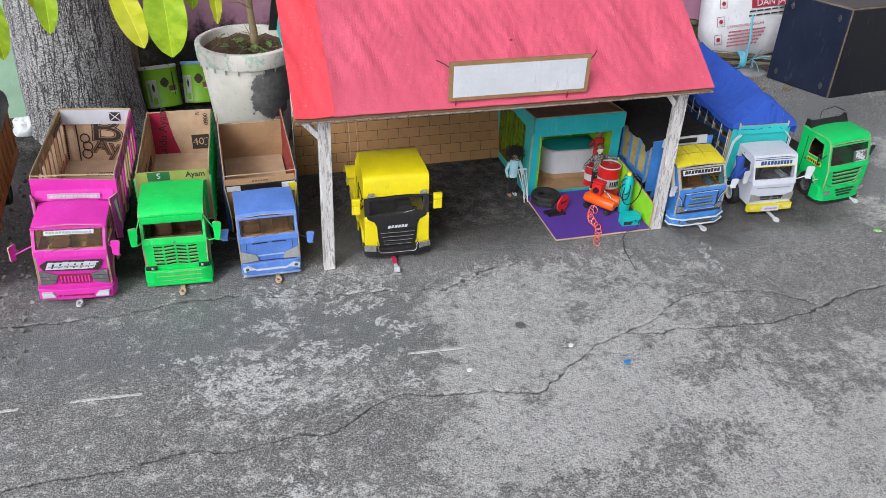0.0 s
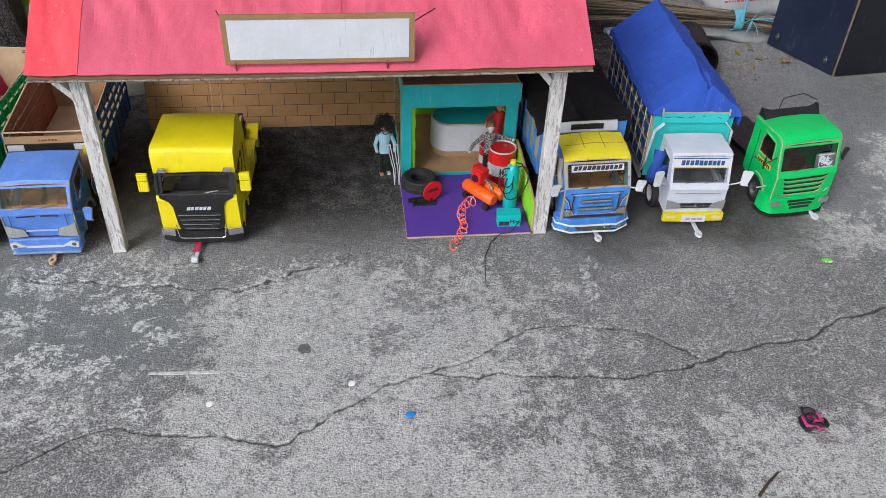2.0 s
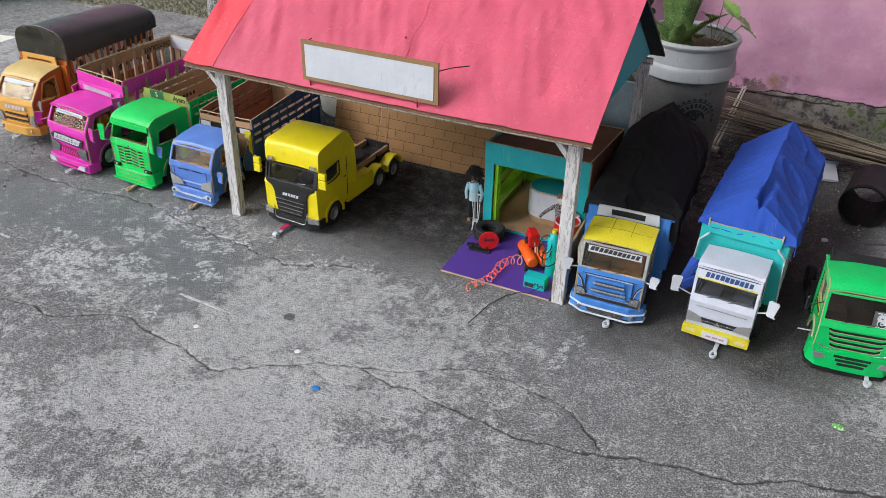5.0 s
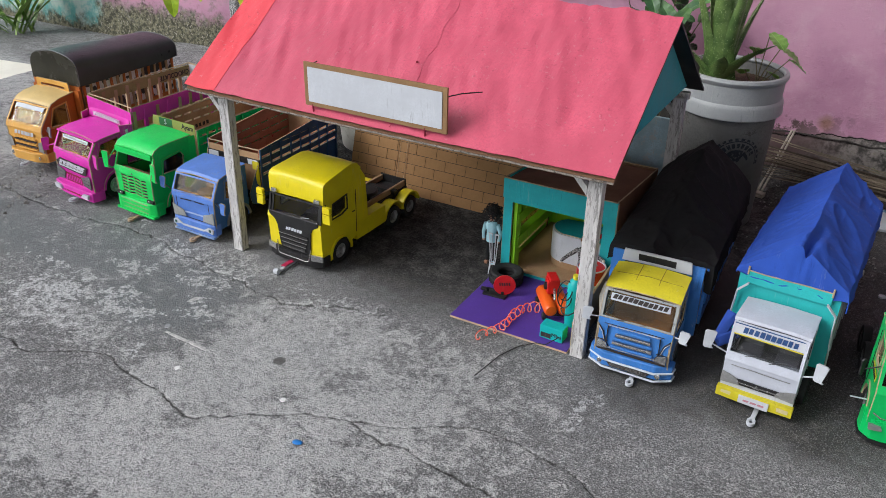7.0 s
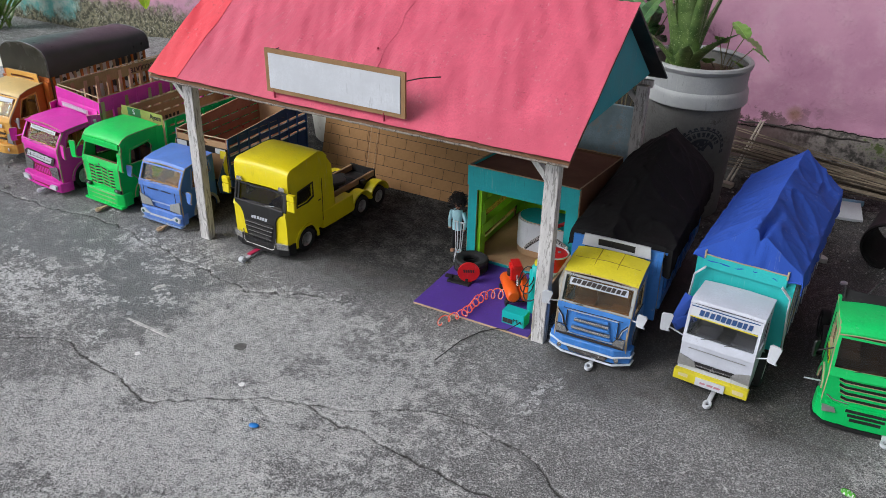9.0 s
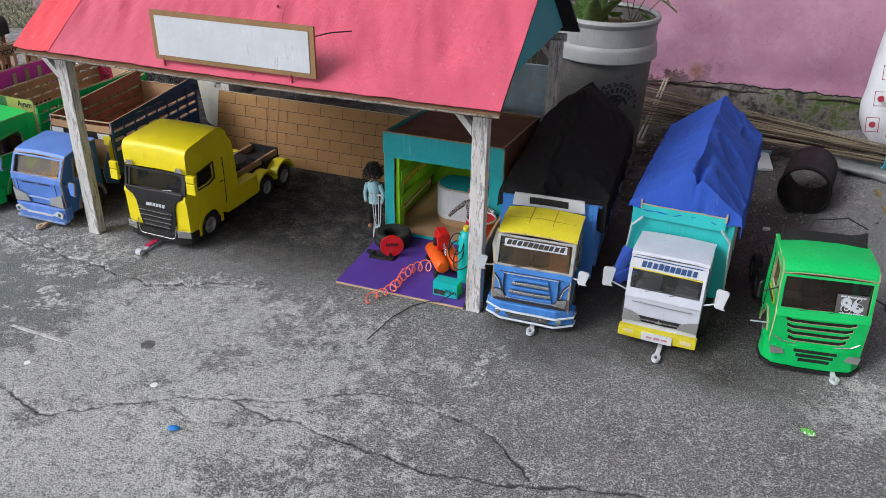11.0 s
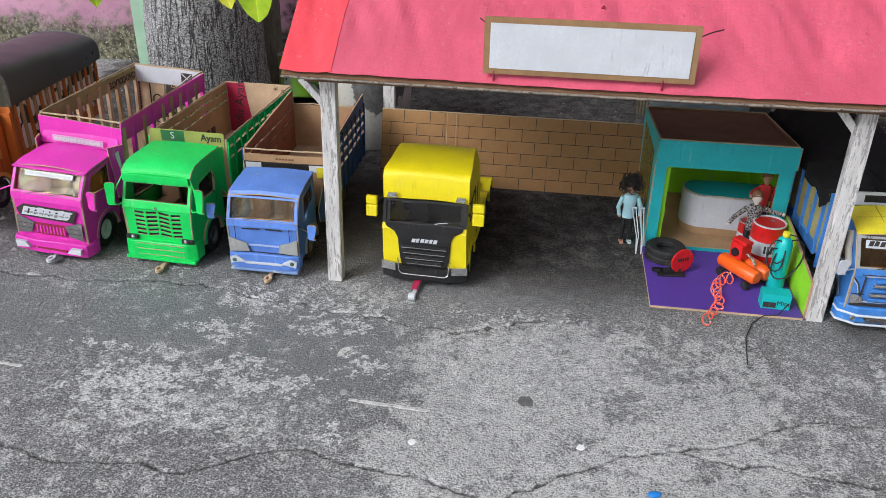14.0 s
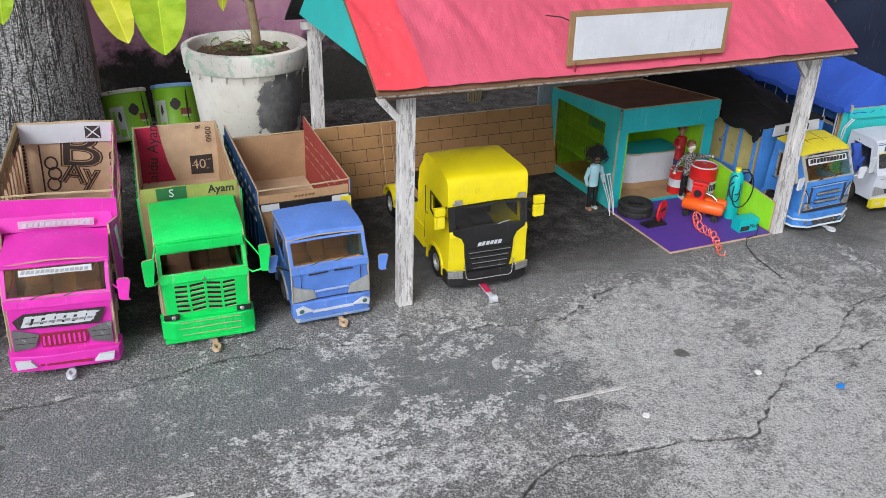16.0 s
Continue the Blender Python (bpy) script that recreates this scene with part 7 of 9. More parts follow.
# ---------- toy workshop at the side of the garage ----------
def workshop():
    HW, D = 0.1305, 0.296
    H = thing("toy_workshop", pose(0.7265, 0.236, 0), "turquoise and lime cardboard workshop with an open front", "toy building")
    GLASS = film("olive_film", (0.72, 0.8, 0.22))
    wall = [(0, 0), (D, 0), (D, 0.209), (0, 0.24)]
    hole = [(0.052, 0.02), (D - 0.03, 0.02), (D - 0.03, 0.19), (0.052, 0.194)]
    bm = bmesh.new()
    slab(bm, (-HW, 0, 0), Y, Z, wall, [hole], 0.004)
    sd = part("side_wall", bm, TEAL_LIGHT, H, "turquoise side wall with a long window")
    bm = bmesh.new()
    slab(bm, (-HW + 0.0042, 0, 0), Y, Z, [(0.004, 0.004), (D - 0.004, 0.004), (D - 0.004, 0.196), (0.004, 0.196)], [[(0.052, 0.02), (D - 0.03, 0.02), (D - 0.03, 0.188), (0.052, 0.188)]], 0.0015)
    part("lining", bm, LIME, sd)
    g = part("window_pane", B(-HW + 0.0015, -HW + 0.0022, 0.05, D - 0.028, 0.018, 0.196), GLASS, sd, "yellowish clear film")
    g.visible_shadow = False
    for z in (0.075, 0.135):
        part("shelf", B(-HW + 0.0058, -HW + 0.03, 0.012, D - 0.008, z, z + 0.0035), LIME, H)
        part("shelf_edge", B(-HW + 0.03, -HW + 0.033, 0.012, D - 0.008, z - 0.01, z + 0.014), LIME, H)
    bm = bmesh.new()
    slab(bm, (HW - 0.004, 0, 0), Y, Z, wall, (), 0.004)
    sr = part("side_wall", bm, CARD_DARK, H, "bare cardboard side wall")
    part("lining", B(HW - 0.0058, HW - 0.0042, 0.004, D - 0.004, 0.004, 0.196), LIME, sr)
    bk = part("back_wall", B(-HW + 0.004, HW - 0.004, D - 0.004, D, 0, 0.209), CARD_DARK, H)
    part("lining", B(-HW + 0.006, HW - 0.006, D - 0.006, D - 0.0042, 0.004, 0.196), LIME, bk)
    part("teal_panel", B(-0.016, 0.03, D - 0.0078, D - 0.0062, 0.07, 0.19), TEAL, bk)
    part("floor_board", B(-HW + 0.004, HW - 0.004, 0.002, D - 0.004, 0.0015, 0.006), CARD, H)
    bm = bmesh.new()
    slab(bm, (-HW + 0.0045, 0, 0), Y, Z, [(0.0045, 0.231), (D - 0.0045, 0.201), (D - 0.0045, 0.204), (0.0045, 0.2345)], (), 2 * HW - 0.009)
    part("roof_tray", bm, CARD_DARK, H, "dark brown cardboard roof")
    bm = bmesh.new()
    slab(bm, (0, 0, 0), X, Z, rect(-HW, HW, 0, 0.2), [rect(-0.109, 0.103, 0.012, 0.183)], 0.004)
    part("front_frame", bm, TEAL, H)
    part("fascia", B(-HW, HW + 0.002, -0.011, -0.005, 0.194, 0.24, 0.0008), TEAL, H, "turquoise fascia board")
    part("fascia_top", B(-HW, HW, -0.005, 0.004, 0.234, 0.2395), CARD_DARK, H)
    part("jamb", B(-0.108, -0.1, 0.004, 0.03, 0.006, 0.18), LIME, H)
    bm = bmesh.new()
    for k in range(16):
        box(bm, HW + 0.0015, HW + 0.0035, -0.0115, -0.0045, 0.1955 + k * 0.0028, 0.197 + k * 0.0028)
    part("fluted_edge", bm, CUT, H, "fluted cut end of the fascia")
    rim_edge(H, HW - 0.001, -0.008, D - 0.002, 0.2405, back=0.21)
    for x in (-HW - 0.0005, HW + 0.0005):
        bm = bmesh.new()
        tube(bm, [(x, -0.0005 + 0.0008 * noise.noise((k, x * 9, 0)), 0.002 + 0.188 * k / 14) for k in range(15)], 0.0017, 5)
        part("raw_edge", bm, CUT, H, "bare cardboard corner")
    # counter whose front swings round into a rounded end
    out = [(0.118, 0.075), (0.06, 0.07), (0.02, 0.074)] + [(-0.004 + 0.046 * math.cos(radians(a)), 0.119 + 0.046 * math.sin(radians(a))) for a in range(258, 119, -12)] + [(0.0, 0.16), (0.118, 0.16)]
    C = thing("toy_counter", pose(0.7265, 0.236, 0.006), "small white reception counter with a turquoise top", "counter")
    cx, cy = 0.04, 0.118
    for nm, z0, z1, mt, gr in (("base", 0.0, 0.016, CARD, 0.0), ("body", 0.016, 0.086, WHITE, 0.0015), ("worktop", 0.0862, 0.0885, TEAL, -0.002)):
        bm = bmesh.new()
        slab(bm, (0, 0, z0), X, Y, [(x + gr * (1 if x > cx else -1), y + gr * (1 if y > cy else -1)) for x, y in out], (), z1 - z0)
        part(nm, bm, mt, C, smooth=True)


workshop()
mat_ = thing("floor_mat", pose(0.7225, 0.1165, 0), "purple paper mat on corrugated cardboard", "mat")
part("cardboard", B(-0.132, 0.134, -0.118, 0.115, 0, 0.004), CARD_PALE, mat_)
part("paper", B(-0.1318, 0.1338, -0.1178, 0.1148, 0.0042, 0.0052), PURPLE, mat_, "purple paper")
pan = thing("side_screen", pose(0.86, 0.0, 0), "low lime green cardboard screen beside the mat", "screen")
bm = bmesh.new()
slab(bm, (0, 0, 0), Y, Z, [(0.008, 0.0), (0.23, 0.0), (0.23, 0.098), (0.19, 0.096), (0.008, 0.072)], (), 0.004)
part("board", bm, CARD, pan)
bm = bmesh.new()
slab(bm, (-0.0012, 0, 0), Y, Z, [(0.008, 0.0052), (0.23, 0.0052), (0.23, 0.098), (0.19, 0.096), (0.008, 0.072)], (), 0.0012)
part("paper", bm, LIME, pan)

TOY_RED = paint("toy_red", (0.6, 0.015, 0.015), 0.35, 0.12)
TOY_ORANGE = paint("toy_orange", (0.78, 0.11, 0.01), 0.35, 0.12)
TOY_CYAN = paint("toy_cyan", (0.01, 0.42, 0.42), 0.4, 0.12)
MZ = 0.0052


def drum(x, y, h=0.088, r=0.027):
    D = thing("toy_drum", pose(x, y, MZ, 0, 0, 20), "red and white toy oil drum with a white lid", "toy drum", "toy drums")
    for nm, a, b, mt in (("lower_band", 0.0, 0.3, TOY_RED), ("white_band", 0.3, 0.62, WHITE), ("upper_band", 0.62, 0.97, TOY_RED)):
        bm = bmesh.new()
        lathe(bm, [(0, h * a), (r, h * a), (r * 1.02, h * (a + 0.01)), (r, h * (a + 0.03)), (r, h * (b - 0.02)), (r * 1.02, h * b), (0, h * b)], 28)
        part(nm, bm, mt, D, smooth=True)
    bm = bmesh.new()
    lathe(bm, [(0, h * 0.965), (r * 0.9, h * 0.965), (r * 0.93, h), (r * 1.0, h), (r * 1.0, h * 0.95)], 28)
    part("lid", bm, WHITE, D, "white lid", smooth=True)
    bm = bmesh.new()
    lathe(bm, [(0, h * 0.985), (0.004, h * 0.985), (0.004, h * 0.95)], 10, pose(0.01, 0.006, 0))
    part("bung", bm, GREY, D)
    bm = bmesh.new()
    for k in range(5):
        box(bm, -0.0018, 0.0018, -r - 0.0009, -r + 0.0004, h * 0.38, h * 0.55, m=Matrix.Rotation(radians(-34 + k * 11), 4, "Z"))
    part("printed_mark", bm, INK, D)


drum(0.824, 0.203, 0.09, 0.0315)
drum(0.802, 0.262, 0.062, 0.021)

cyl = thing("toy_gas_bottle", pose(0.827, 0.098, MZ, 0, 0, 0) @ Matrix.Diagonal((1.28, 1.28, 1.2, 1)), "tall turquoise toy gas bottle with a yellow valve", "toy gas bottle")
bm = bmesh.new()
lathe(bm, [(0, 0), (0.0115, 0), (0.012, 0.003), (0.012, 0.078), (0.0095, 0.087), (0.005, 0.091), (0, 0.091)], 20)
part("bottle", bm, TOY_CYAN, cyl, smooth=True)
bm = bmesh.new()
lathe(bm, [(0, 0.1), (0.005, 0.099), (0.0055, 0.094), (0.004, 0.09), (0, 0.09)], 12)
part("valve", bm, paint("valve_yellow", (0.7, 0.6, 0.03)), cyl, smooth=True)
bm = bmesh.new()
loop = [(0.835 + 0.02 * math.cos(a) - 0.834, 0.09 + 0.01 * math.sin(a) - 0.104, 0.06 + 0.03 * math.sin(a * 1.0 + 0.6)) for a in (i * 0.35 for i in range(19))]
tube(bm, [(0, 0, 0.096), (0.012, -0.01, 0.098)] + [(x + 0.004, y, z) for x, y, z in loop], 0.0012, 6)
part("hose", bm, BLACK, cyl, "thin black hose")
bm = bmesh.new()
tube(bm, [(0.008 * math.cos(a) - 0.012 - 0.02 * math.cos(a), -0.012 + 0.006 * math.sin(a), 0.05 + 0.02 * math.sin(a) + 0.001 * i) for i, a in ((i, i * 0.45) for i in range(26))], 0.0011, 6)
part("hose", bm, BLACK, cyl, "coiled thin black hose")

chg = thing("toy_battery_box", pose(0.813, 0.034, MZ, 0, 0, -2), "turquoise toy battery box with handwritten marks", "toy box")
part("case", B(-0.025, 0.025, -0.014, 0.014, 0, 0.03, 0.0015), TOY_CYAN, chg)
part("front_label", B(-0.022, 0.0, -0.0152, -0.0142, 0.004, 0.014), INK, chg)
words("mark", "Mini", 0.013, INK, chg, face_m(0.012, -0.0146, 0.013))
bm = bmesh.new()
tube(bm, [(0.832, 0.014, 0.022), (0.812, -0.006, 0.009), (0.79, -0.002, 0.0035), (0.765, -0.03, 0.003), (0.745, -0.08, 0.003), (0.738, -0.13, 0.003), (0.733, -0.162, 0.003)], 0.0011, 6)
tagged(part("cable", bm, BLACK), "thin black cable trailing from the battery box onto the concrete", "cable")

ty = thing("toy_tyre_stack", pose(0.632, 0.188, MZ) @ Matrix.Diagonal((1.02, 1.02, 1.02, 1)), "two black toy tyres stacked on the purple mat", "toy tyres")
for k in range(2):
    bm = bmesh.new()
    prof = [(0.022, 0.001), (0.034, 0.0), (0.0375, 0.003), (0.0375, 0.011), (0.034, 0.0145), (0.022, 0.0135), (0.019, 0.011), (0.019, 0.003), (0.022, 0.001)]
    lathe(bm, prof, 32, pose(0.001 * k, -0.001 * k, 0.0146 * k))
    for j in range(28):
        box(bm, -0.0015, 0.0015, 0.0368, 0.0385, 0.003, 0.011, m=pose(0, 0, 0.0146 * k) @ Matrix.Rotation(2 * math.pi * j / 28, 4, "Z"))
    part("tyre", bm, RUBBER, ty, smooth=True)

saw = thing("toy_cutoff_saw", pose(0.641, 0.124, MZ, 0, 0, 4) @ Matrix.Diagonal((1.15, 1.15, 1.15, 1)), "black toy cut-off saw with a red disc", "toy saw")
part("base_plate", B(-0.026, 0.02, -0.013, 0.013, 0, 0.004, 0.001), BLACK, saw)
part("fence", B(-0.016, 0.014, -0.004, 0.0, 0.004, 0.011, 0.001), BLACK, saw)
part("vice", B(-0.034, -0.02, -0.004, 0.004, 0.004, 0.009, 0.001), BLACK, saw)
bm = bmesh.new()
lathe(bm, [(0, -0.0015), (0.021, -0.0015), (0.0215, 0.0), (0.021, 0.0015), (0, 0.0015)], 28, pose(0.014, 0.0, 0.025, 90, 0, 25))
dsc = part("disc", bm, TOY_RED, saw, "red paper disc", smooth=True)
bm = bmesh.new()
for k in range(5):
    box(bm, -0.0012, 0.0012, -0.0026, -0.0014, -0.003, 0.003, m=pose(0.014, 0, 0.028, 0, 0, 25) @ pose(-0.009 + k * 0.0045, 0, 0, 0, -12, 0))
part("disc_mark", bm, INK, dsc)
bm = bmesh.new()
tube(bm, [(-0.008, 0.004, 0.004), (0.0, 0.005, 0.022), (0.014, 0.004, 0.03)], 0.003, 8)
part("arm", bm, BLACK, saw)

comp = thing("toy_compressor", pose(0.773, 0.124, MZ, 0, 0, -54) @ Matrix.Diagonal((1.1, 1.1, 1.1, 1)), "orange toy air compressor with a red motor", "toy compressor")
for s in (-1, 1):
    bm = bmesh.new()
    lathe(bm, [(0, -0.042), (0.010, -0.041), (0.013, -0.037), (0.013, 0.037), (0.010, 0.041), (0, 0.042)], 20, pose(0, s * 0.0135, 0.026, 0, 90, 0))
    part("tank", bm, TOY_ORANGE, comp, "orange air tank", smooth=True)
part("motor", B(-0.028, -0.002, -0.012, 0.012, 0.037, 0.066, 0.002), TOY_RED, comp, "red motor housing")
bm = bmesh.new()
lathe(bm, [(0, 0.004), (0.007, 0.004), (0.008, 0.0)], 16, pose(-0.015, -0.012, 0.05, 90, 0, 0))
part("fan_cover", bm, BLACK, comp)
part("motor_cap", B(-0.03, 0.002, -0.009, 0.009, 0.066, 0.072, 0.002), TOY_RED, comp)
bm = bmesh.new()
tube(bm, [(0.0, 0.0, 0.05), (0.014, -0.002, 0.047), (0.024, -0.004, 0.04)], 0.0025, 8)
part("pipe", bm, SILVER, comp)
for x in (-0.03, 0.028):
    for s in (-1, 1):
        bm = bmesh.new()
        lathe(bm, [(0, -0.003), (0.007, -0.003), (0.008, 0), (0.007, 0.003), (0, 0.003)], 14, pose(x, s * 0.024, 0.008, 90, 0, 0))
        part("castor", bm, BLACK, comp, smooth=True)
bm = bmesh.new()
for x in (-0.03, 0.028):
    tube(bm, [(x, -0.024, 0.008), (x, 0.024, 0.008)], 0.0015, 6)
    tube(bm, [(x, 0, 0.008), (x, 0, 0.02)], 0.0015, 6)
part("axle", bm, BLACK, comp)

HOSE = paint("hose_orange", (0.75, 0.08, 0.03), 0.4)
HOSE_W = paint("hose_white", (0.7, 0.62, 0.58), 0.4)
hs = thing("toy_air_hose", pose(0, 0, 0), "coiled orange and white toy air hose on the mat", "toy hose")
for ph, mt in ((0.0, HOSE), (0.25, HOSE_W)):
    bm = bmesh.new()
    pts = []
    for i in range(150):
        f = i / 149
        cx = 0.757 - 0.074 * f - 0.006 * math.sin(f * 7) - 0.012 * math.sin(min(1, f * 1.5) * 3.14)
        cy = 0.11 - 0.165 * f ** 1.3 + 0.004 * math.sin(f * 9)
        a = f * 2 * math.pi * 11 + ph
        rr = 0.0075 + 0.002 * math.sin(f * 20)
        pts.append((cx + rr * math.cos(a), cy + rr * 0.7 * math.sin(a) - 0.0, (MZ if cy > 0.004 else 0.001) + 0.012 + (0.010 - 0.004 * f) * math.sin(a) - 0.002))
    tube(bm, pts, 0.0012, 6)
    part("strand", bm, mt, hs)


# ---------- dolls: plain shapes ----------
def doll(name, m, label, skin, hair, top_mat, leg_mat, arm_l, arm_r, h=0.14, curly=False):
    """One plain mesh: head, hair, body, arms and legs."""
    bm = bmesh.new()

    def paintlast(n0, idx):
        bm.faces.ensure_lookup_table()
        for f in bm.faces[n0:]:
            f.material_index = idx

    n = len(bm.faces)
    for s in (-1, 1):
        tube(bm, [(s * 0.007, 0.002, h * 0.44), (s * 0.008, 0, h * 0.24), (s * 0.0085, 0.001, h * 0.04)], 0.0058, 8, 0.0045)
    paintlast(n, 3)
    n = len(bm.faces)
    for s in (-1, 1):
        box(bm, s * 0.0085 - 0.004, s * 0.0085 + 0.004, -0.01, 0.005, 0, h * 0.05, 0.0012)
    paintlast(n, 0)
    n = len(bm.faces)
    lathe(bm, [(0, h * 0.42), (0.012, h * 0.42), (0.0125, h * 0.5), (0.0115, h * 0.6), (0.015, h * 0.72), (0.012, h * 0.79), (0.005, h * 0.81), (0, h * 0.81)], 14, Matrix.Diagonal((1, 0.7, 1, 1)))
    for s, hand in ((-1, arm_l), (1, arm_r)):
        sh = Vector((s * 0.0145, 0, h * 0.75))
        hd = Vector(hand)
        el = (sh + hd) / 2 + Vector((s * 0.005, 0.004, -0.004))
        tube(bm, [sh, el, hd], 0.0052, 8, 0.0038)
    paintlast(n, 2)
    n = len(bm.faces)
    lathe(bm, [(0, h * 0.8), (0.004, h * 0.8), (0.0045, h * 0.83), (0.0085, h * 0.86), (0.0102, h * 0.91), (0.009, h * 0.96), (0.004, h * 0.985), (0, h * 0.99)], 14)
    for hand in (arm_l, arm_r):
        lathe(bm, [(0, -0.004), (0.0035, -0.002), (0.004, 0.001), (0, 0.005)], 8, Matrix.Translation(hand))
    paintlast(n, 0)
    n = len(bm.faces)
    lathe(bm, [(0.0108, h * 0.9), (0.011, h * 0.95), (0.0085, h * 0.99), (0.004, h * 1.01), (0, h * 1.015)], 14, Matrix.Translation((0, 0.0015, 0)))
    if curly:
        rnd = random.Random(4)
        for k in range(90):
            a, b = rnd.uniform(0, 6.28), rnd.uniform(-0.3, 1.3)
            c = Vector((math.cos(a) * math.cos(b), math.sin(a) * math.cos(b), math.sin(b))) * 0.0175 + Vector((0, 0.002, h * 0.93))
            r = rnd.uniform(0.005, 0.012)
            ax = Vector((rnd.uniform(-1, 1), rnd.uniform(-1, 1), rnd.uniform(-1, 1))).normalized()
            u = ax.orthogonal().normalized()
            v = ax.cross(u)
            tube(bm, [c + (u * math.cos(t) + v * math.sin(t)) * r for t in (i * 0.6 for i in range(9))], 0.0009, 4, cap=False)
    paintlast(n, 1)
    ob = part(name, bm, [skin, hair, top_mat, leg_mat], smooth=True, m=m)
    return tagged(ob, label, "doll")


SKIN = paint("doll_skin", (0.42, 0.22, 0.14), 0.5)
SKIN_PALE = paint("doll_pale", (0.6, 0.56, 0.5), 0.5)
HAIR = paint("doll_hair", (0.012, 0.01, 0.01), 0.6)
HAIR_B = paint("doll_hair_brown", (0.16, 0.07, 0.03), 0.6)
CHECK = paint("checked_cloth", (0.3, 0.28, 0.28), 0.8, 0.3, scale=140, fine=260, wear=(0.02, 0.02, 0.02), wear_at=0.5)
doll("doll", pose(0.558, 0.255, 0, 0, 0, 6), "curly-haired doll in a pale blue top leaning on white crutches", SKIN, HAIR, paint("pale_blue_cloth", (0.36, 0.6, 0.68), 0.8), BLACK,
     (-0.018, -0.002, 0.062), (0.022, -0.012, 0.066), 0.138, True)
doll("doll", pose(0.797, 0.226, MZ, 0, 0, 0), "doll in a grey checked shirt and black trousers", SKIN_PALE, HAIR_B, CHECK, BLACK, (-0.048, -0.012, 0.074), (0.05, -0.018, 0.104), 0.142)
doll("doll", pose(0.83, 0.305, 0.006, 0, 0, 10), "doll in a red shirt behind the workshop counter", SKIN, HAIR_B, paint("red_cloth", (0.45, 0.02, 0.03), 0.8), paint("navy_cloth", (0.03, 0.03, 0.12), 0.8),
     (-0.04, -0.03, 0.112), (0.018, 0.004, 0.07), 0.155)
for x, dx in ((0.588, -0.006), (0.578, -0.012)):
    cr = thing("toy_crutch", pose(x, 0.205, 0), "thin white toy crutch held by the doll", "toy crutch", "toy crutches")
    bm = bmesh.new()
    for s in (-1, 1):
        tube(bm, [(0, 0, 0), (s * 0.002, 0.012, 0.035), (dx + s * 0.0035, 0.03, 0.088)], 0.0011, 6)
    part("shaft", bm, WHITE, cr)
    bm = bmesh.new()
    tube(bm, [(dx - 0.0055, 0.03, 0.089), (dx + 0.0055, 0.03, 0.089)], 0.002, 6)
    part("grip", bm, WHITE, cr)


# ---------- tree by the wall ----------
def bark_material():
    m, nt, bsdf, co = shader("grey_bark")
    mp = nt.nodes.new("ShaderNodeMapping")
    mp.inputs["Scale"].default_value = (1, 1, 0.11)
    nt.links.new(co, mp.inputs[0])
    fiss = math_node(nt, "ABSOLUTE", math_node(nt, "SUBTRACT", noise_tex(nt, 46, 3, 0.55, mp.outputs[0]), 0.5))
    mq = nt.nodes.new("ShaderNodeMapping")
    mq.inputs["Scale"].default_value = (1.0, 1.0, 1.5)
    nt.links.new(co, mq.inputs[0])
    wave = noise_tex(nt, 190, 4, 0.75, mq.outputs[0])
    spots = noise_tex(nt, 240, 3, 0.7, co)
    col = mixed(nt, ramp(nt, wave, 0.42, 0.58), (0.06, 0.06, 0.062), (0.5, 0.5, 0.51))
    col = mixed(nt, math_node(nt, "MULTIPLY", ramp(nt, fiss, 0.03, 0.006), 0.85), col, (0.035, 0.034, 0.033))
    col = mixed(nt, math_node(nt, "MULTIPLY", ramp(nt, spots, 0.58, 0.7), 0.5), col, (0.5, 0.5, 0.49))
    nt.links.new(col, bsdf.inputs["Base Color"])
    bsdf.inputs["Roughness"].default_value = 0.9
    bumped(nt, bsdf, math_node(nt, "ADD", ramp(nt, fiss, 0.0, 0.06), math_node(nt, "MULTIPLY", wave, 0.8)), 0.9, 0.006)
    return m


BARK = bark_material()


def leaf_material(name, a, b, veins=True):
    m, nt, bsdf, co = shader(name)
    col = mixed(nt, ramp(nt, noise_tex(nt, 25, 4, 0.6, co), 0.35, 0.65), a, b)
    sep = nt.nodes.new("ShaderNodeSeparateXYZ")
    nt.links.new(co, sep.inputs[0])
    if veins:
        ab = math_node(nt, "ABSOLUTE", sep.outputs[0])
        v = math_node(nt, "SINE", math_node(nt, "MULTIPLY", math_node(nt, "SUBTRACT", sep.outputs[1], math_node(nt, "MULTIPLY", ab, 0.7)), 700))
        col = mixed(nt, math_node(nt, "MULTIPLY", ramp(nt, v, 0.75, 1.0), 0.07), col, tuple(min(1, c * 1.5) for c in b))
        col = mixed(nt, math_node(nt, "MULTIPLY", ramp(nt, ab, 0.0014, 0.0006), 0.45), col, tuple(min(1, c * 1.7) for c in b))
    nt.links.new(col, bsdf.inputs["Base Color"])
    bsdf.inputs["Roughness"].default_value = 0.4
    bsdf.inputs["Transmission Weight"].default_value = 0.0
    bsdf.inputs["Subsurface Weight"].default_value = 0.15
    bsdf.inputs["Subsurface Radius"].default_value = (0.01, 0.015, 0.004)
    return m


LEAF = leaf_material("young_leaf", (0.23, 0.39, 0.012), (0.36, 0.5, 0.025))
LEAF_Y = leaf_material("yellow_leaf", (0.5, 0.54, 0.02), (0.6, 0.6, 0.06))
LEAF_D = leaf_material("weed_leaf", (0.05, 0.12, 0.025), (0.12, 0.2, 0.05))


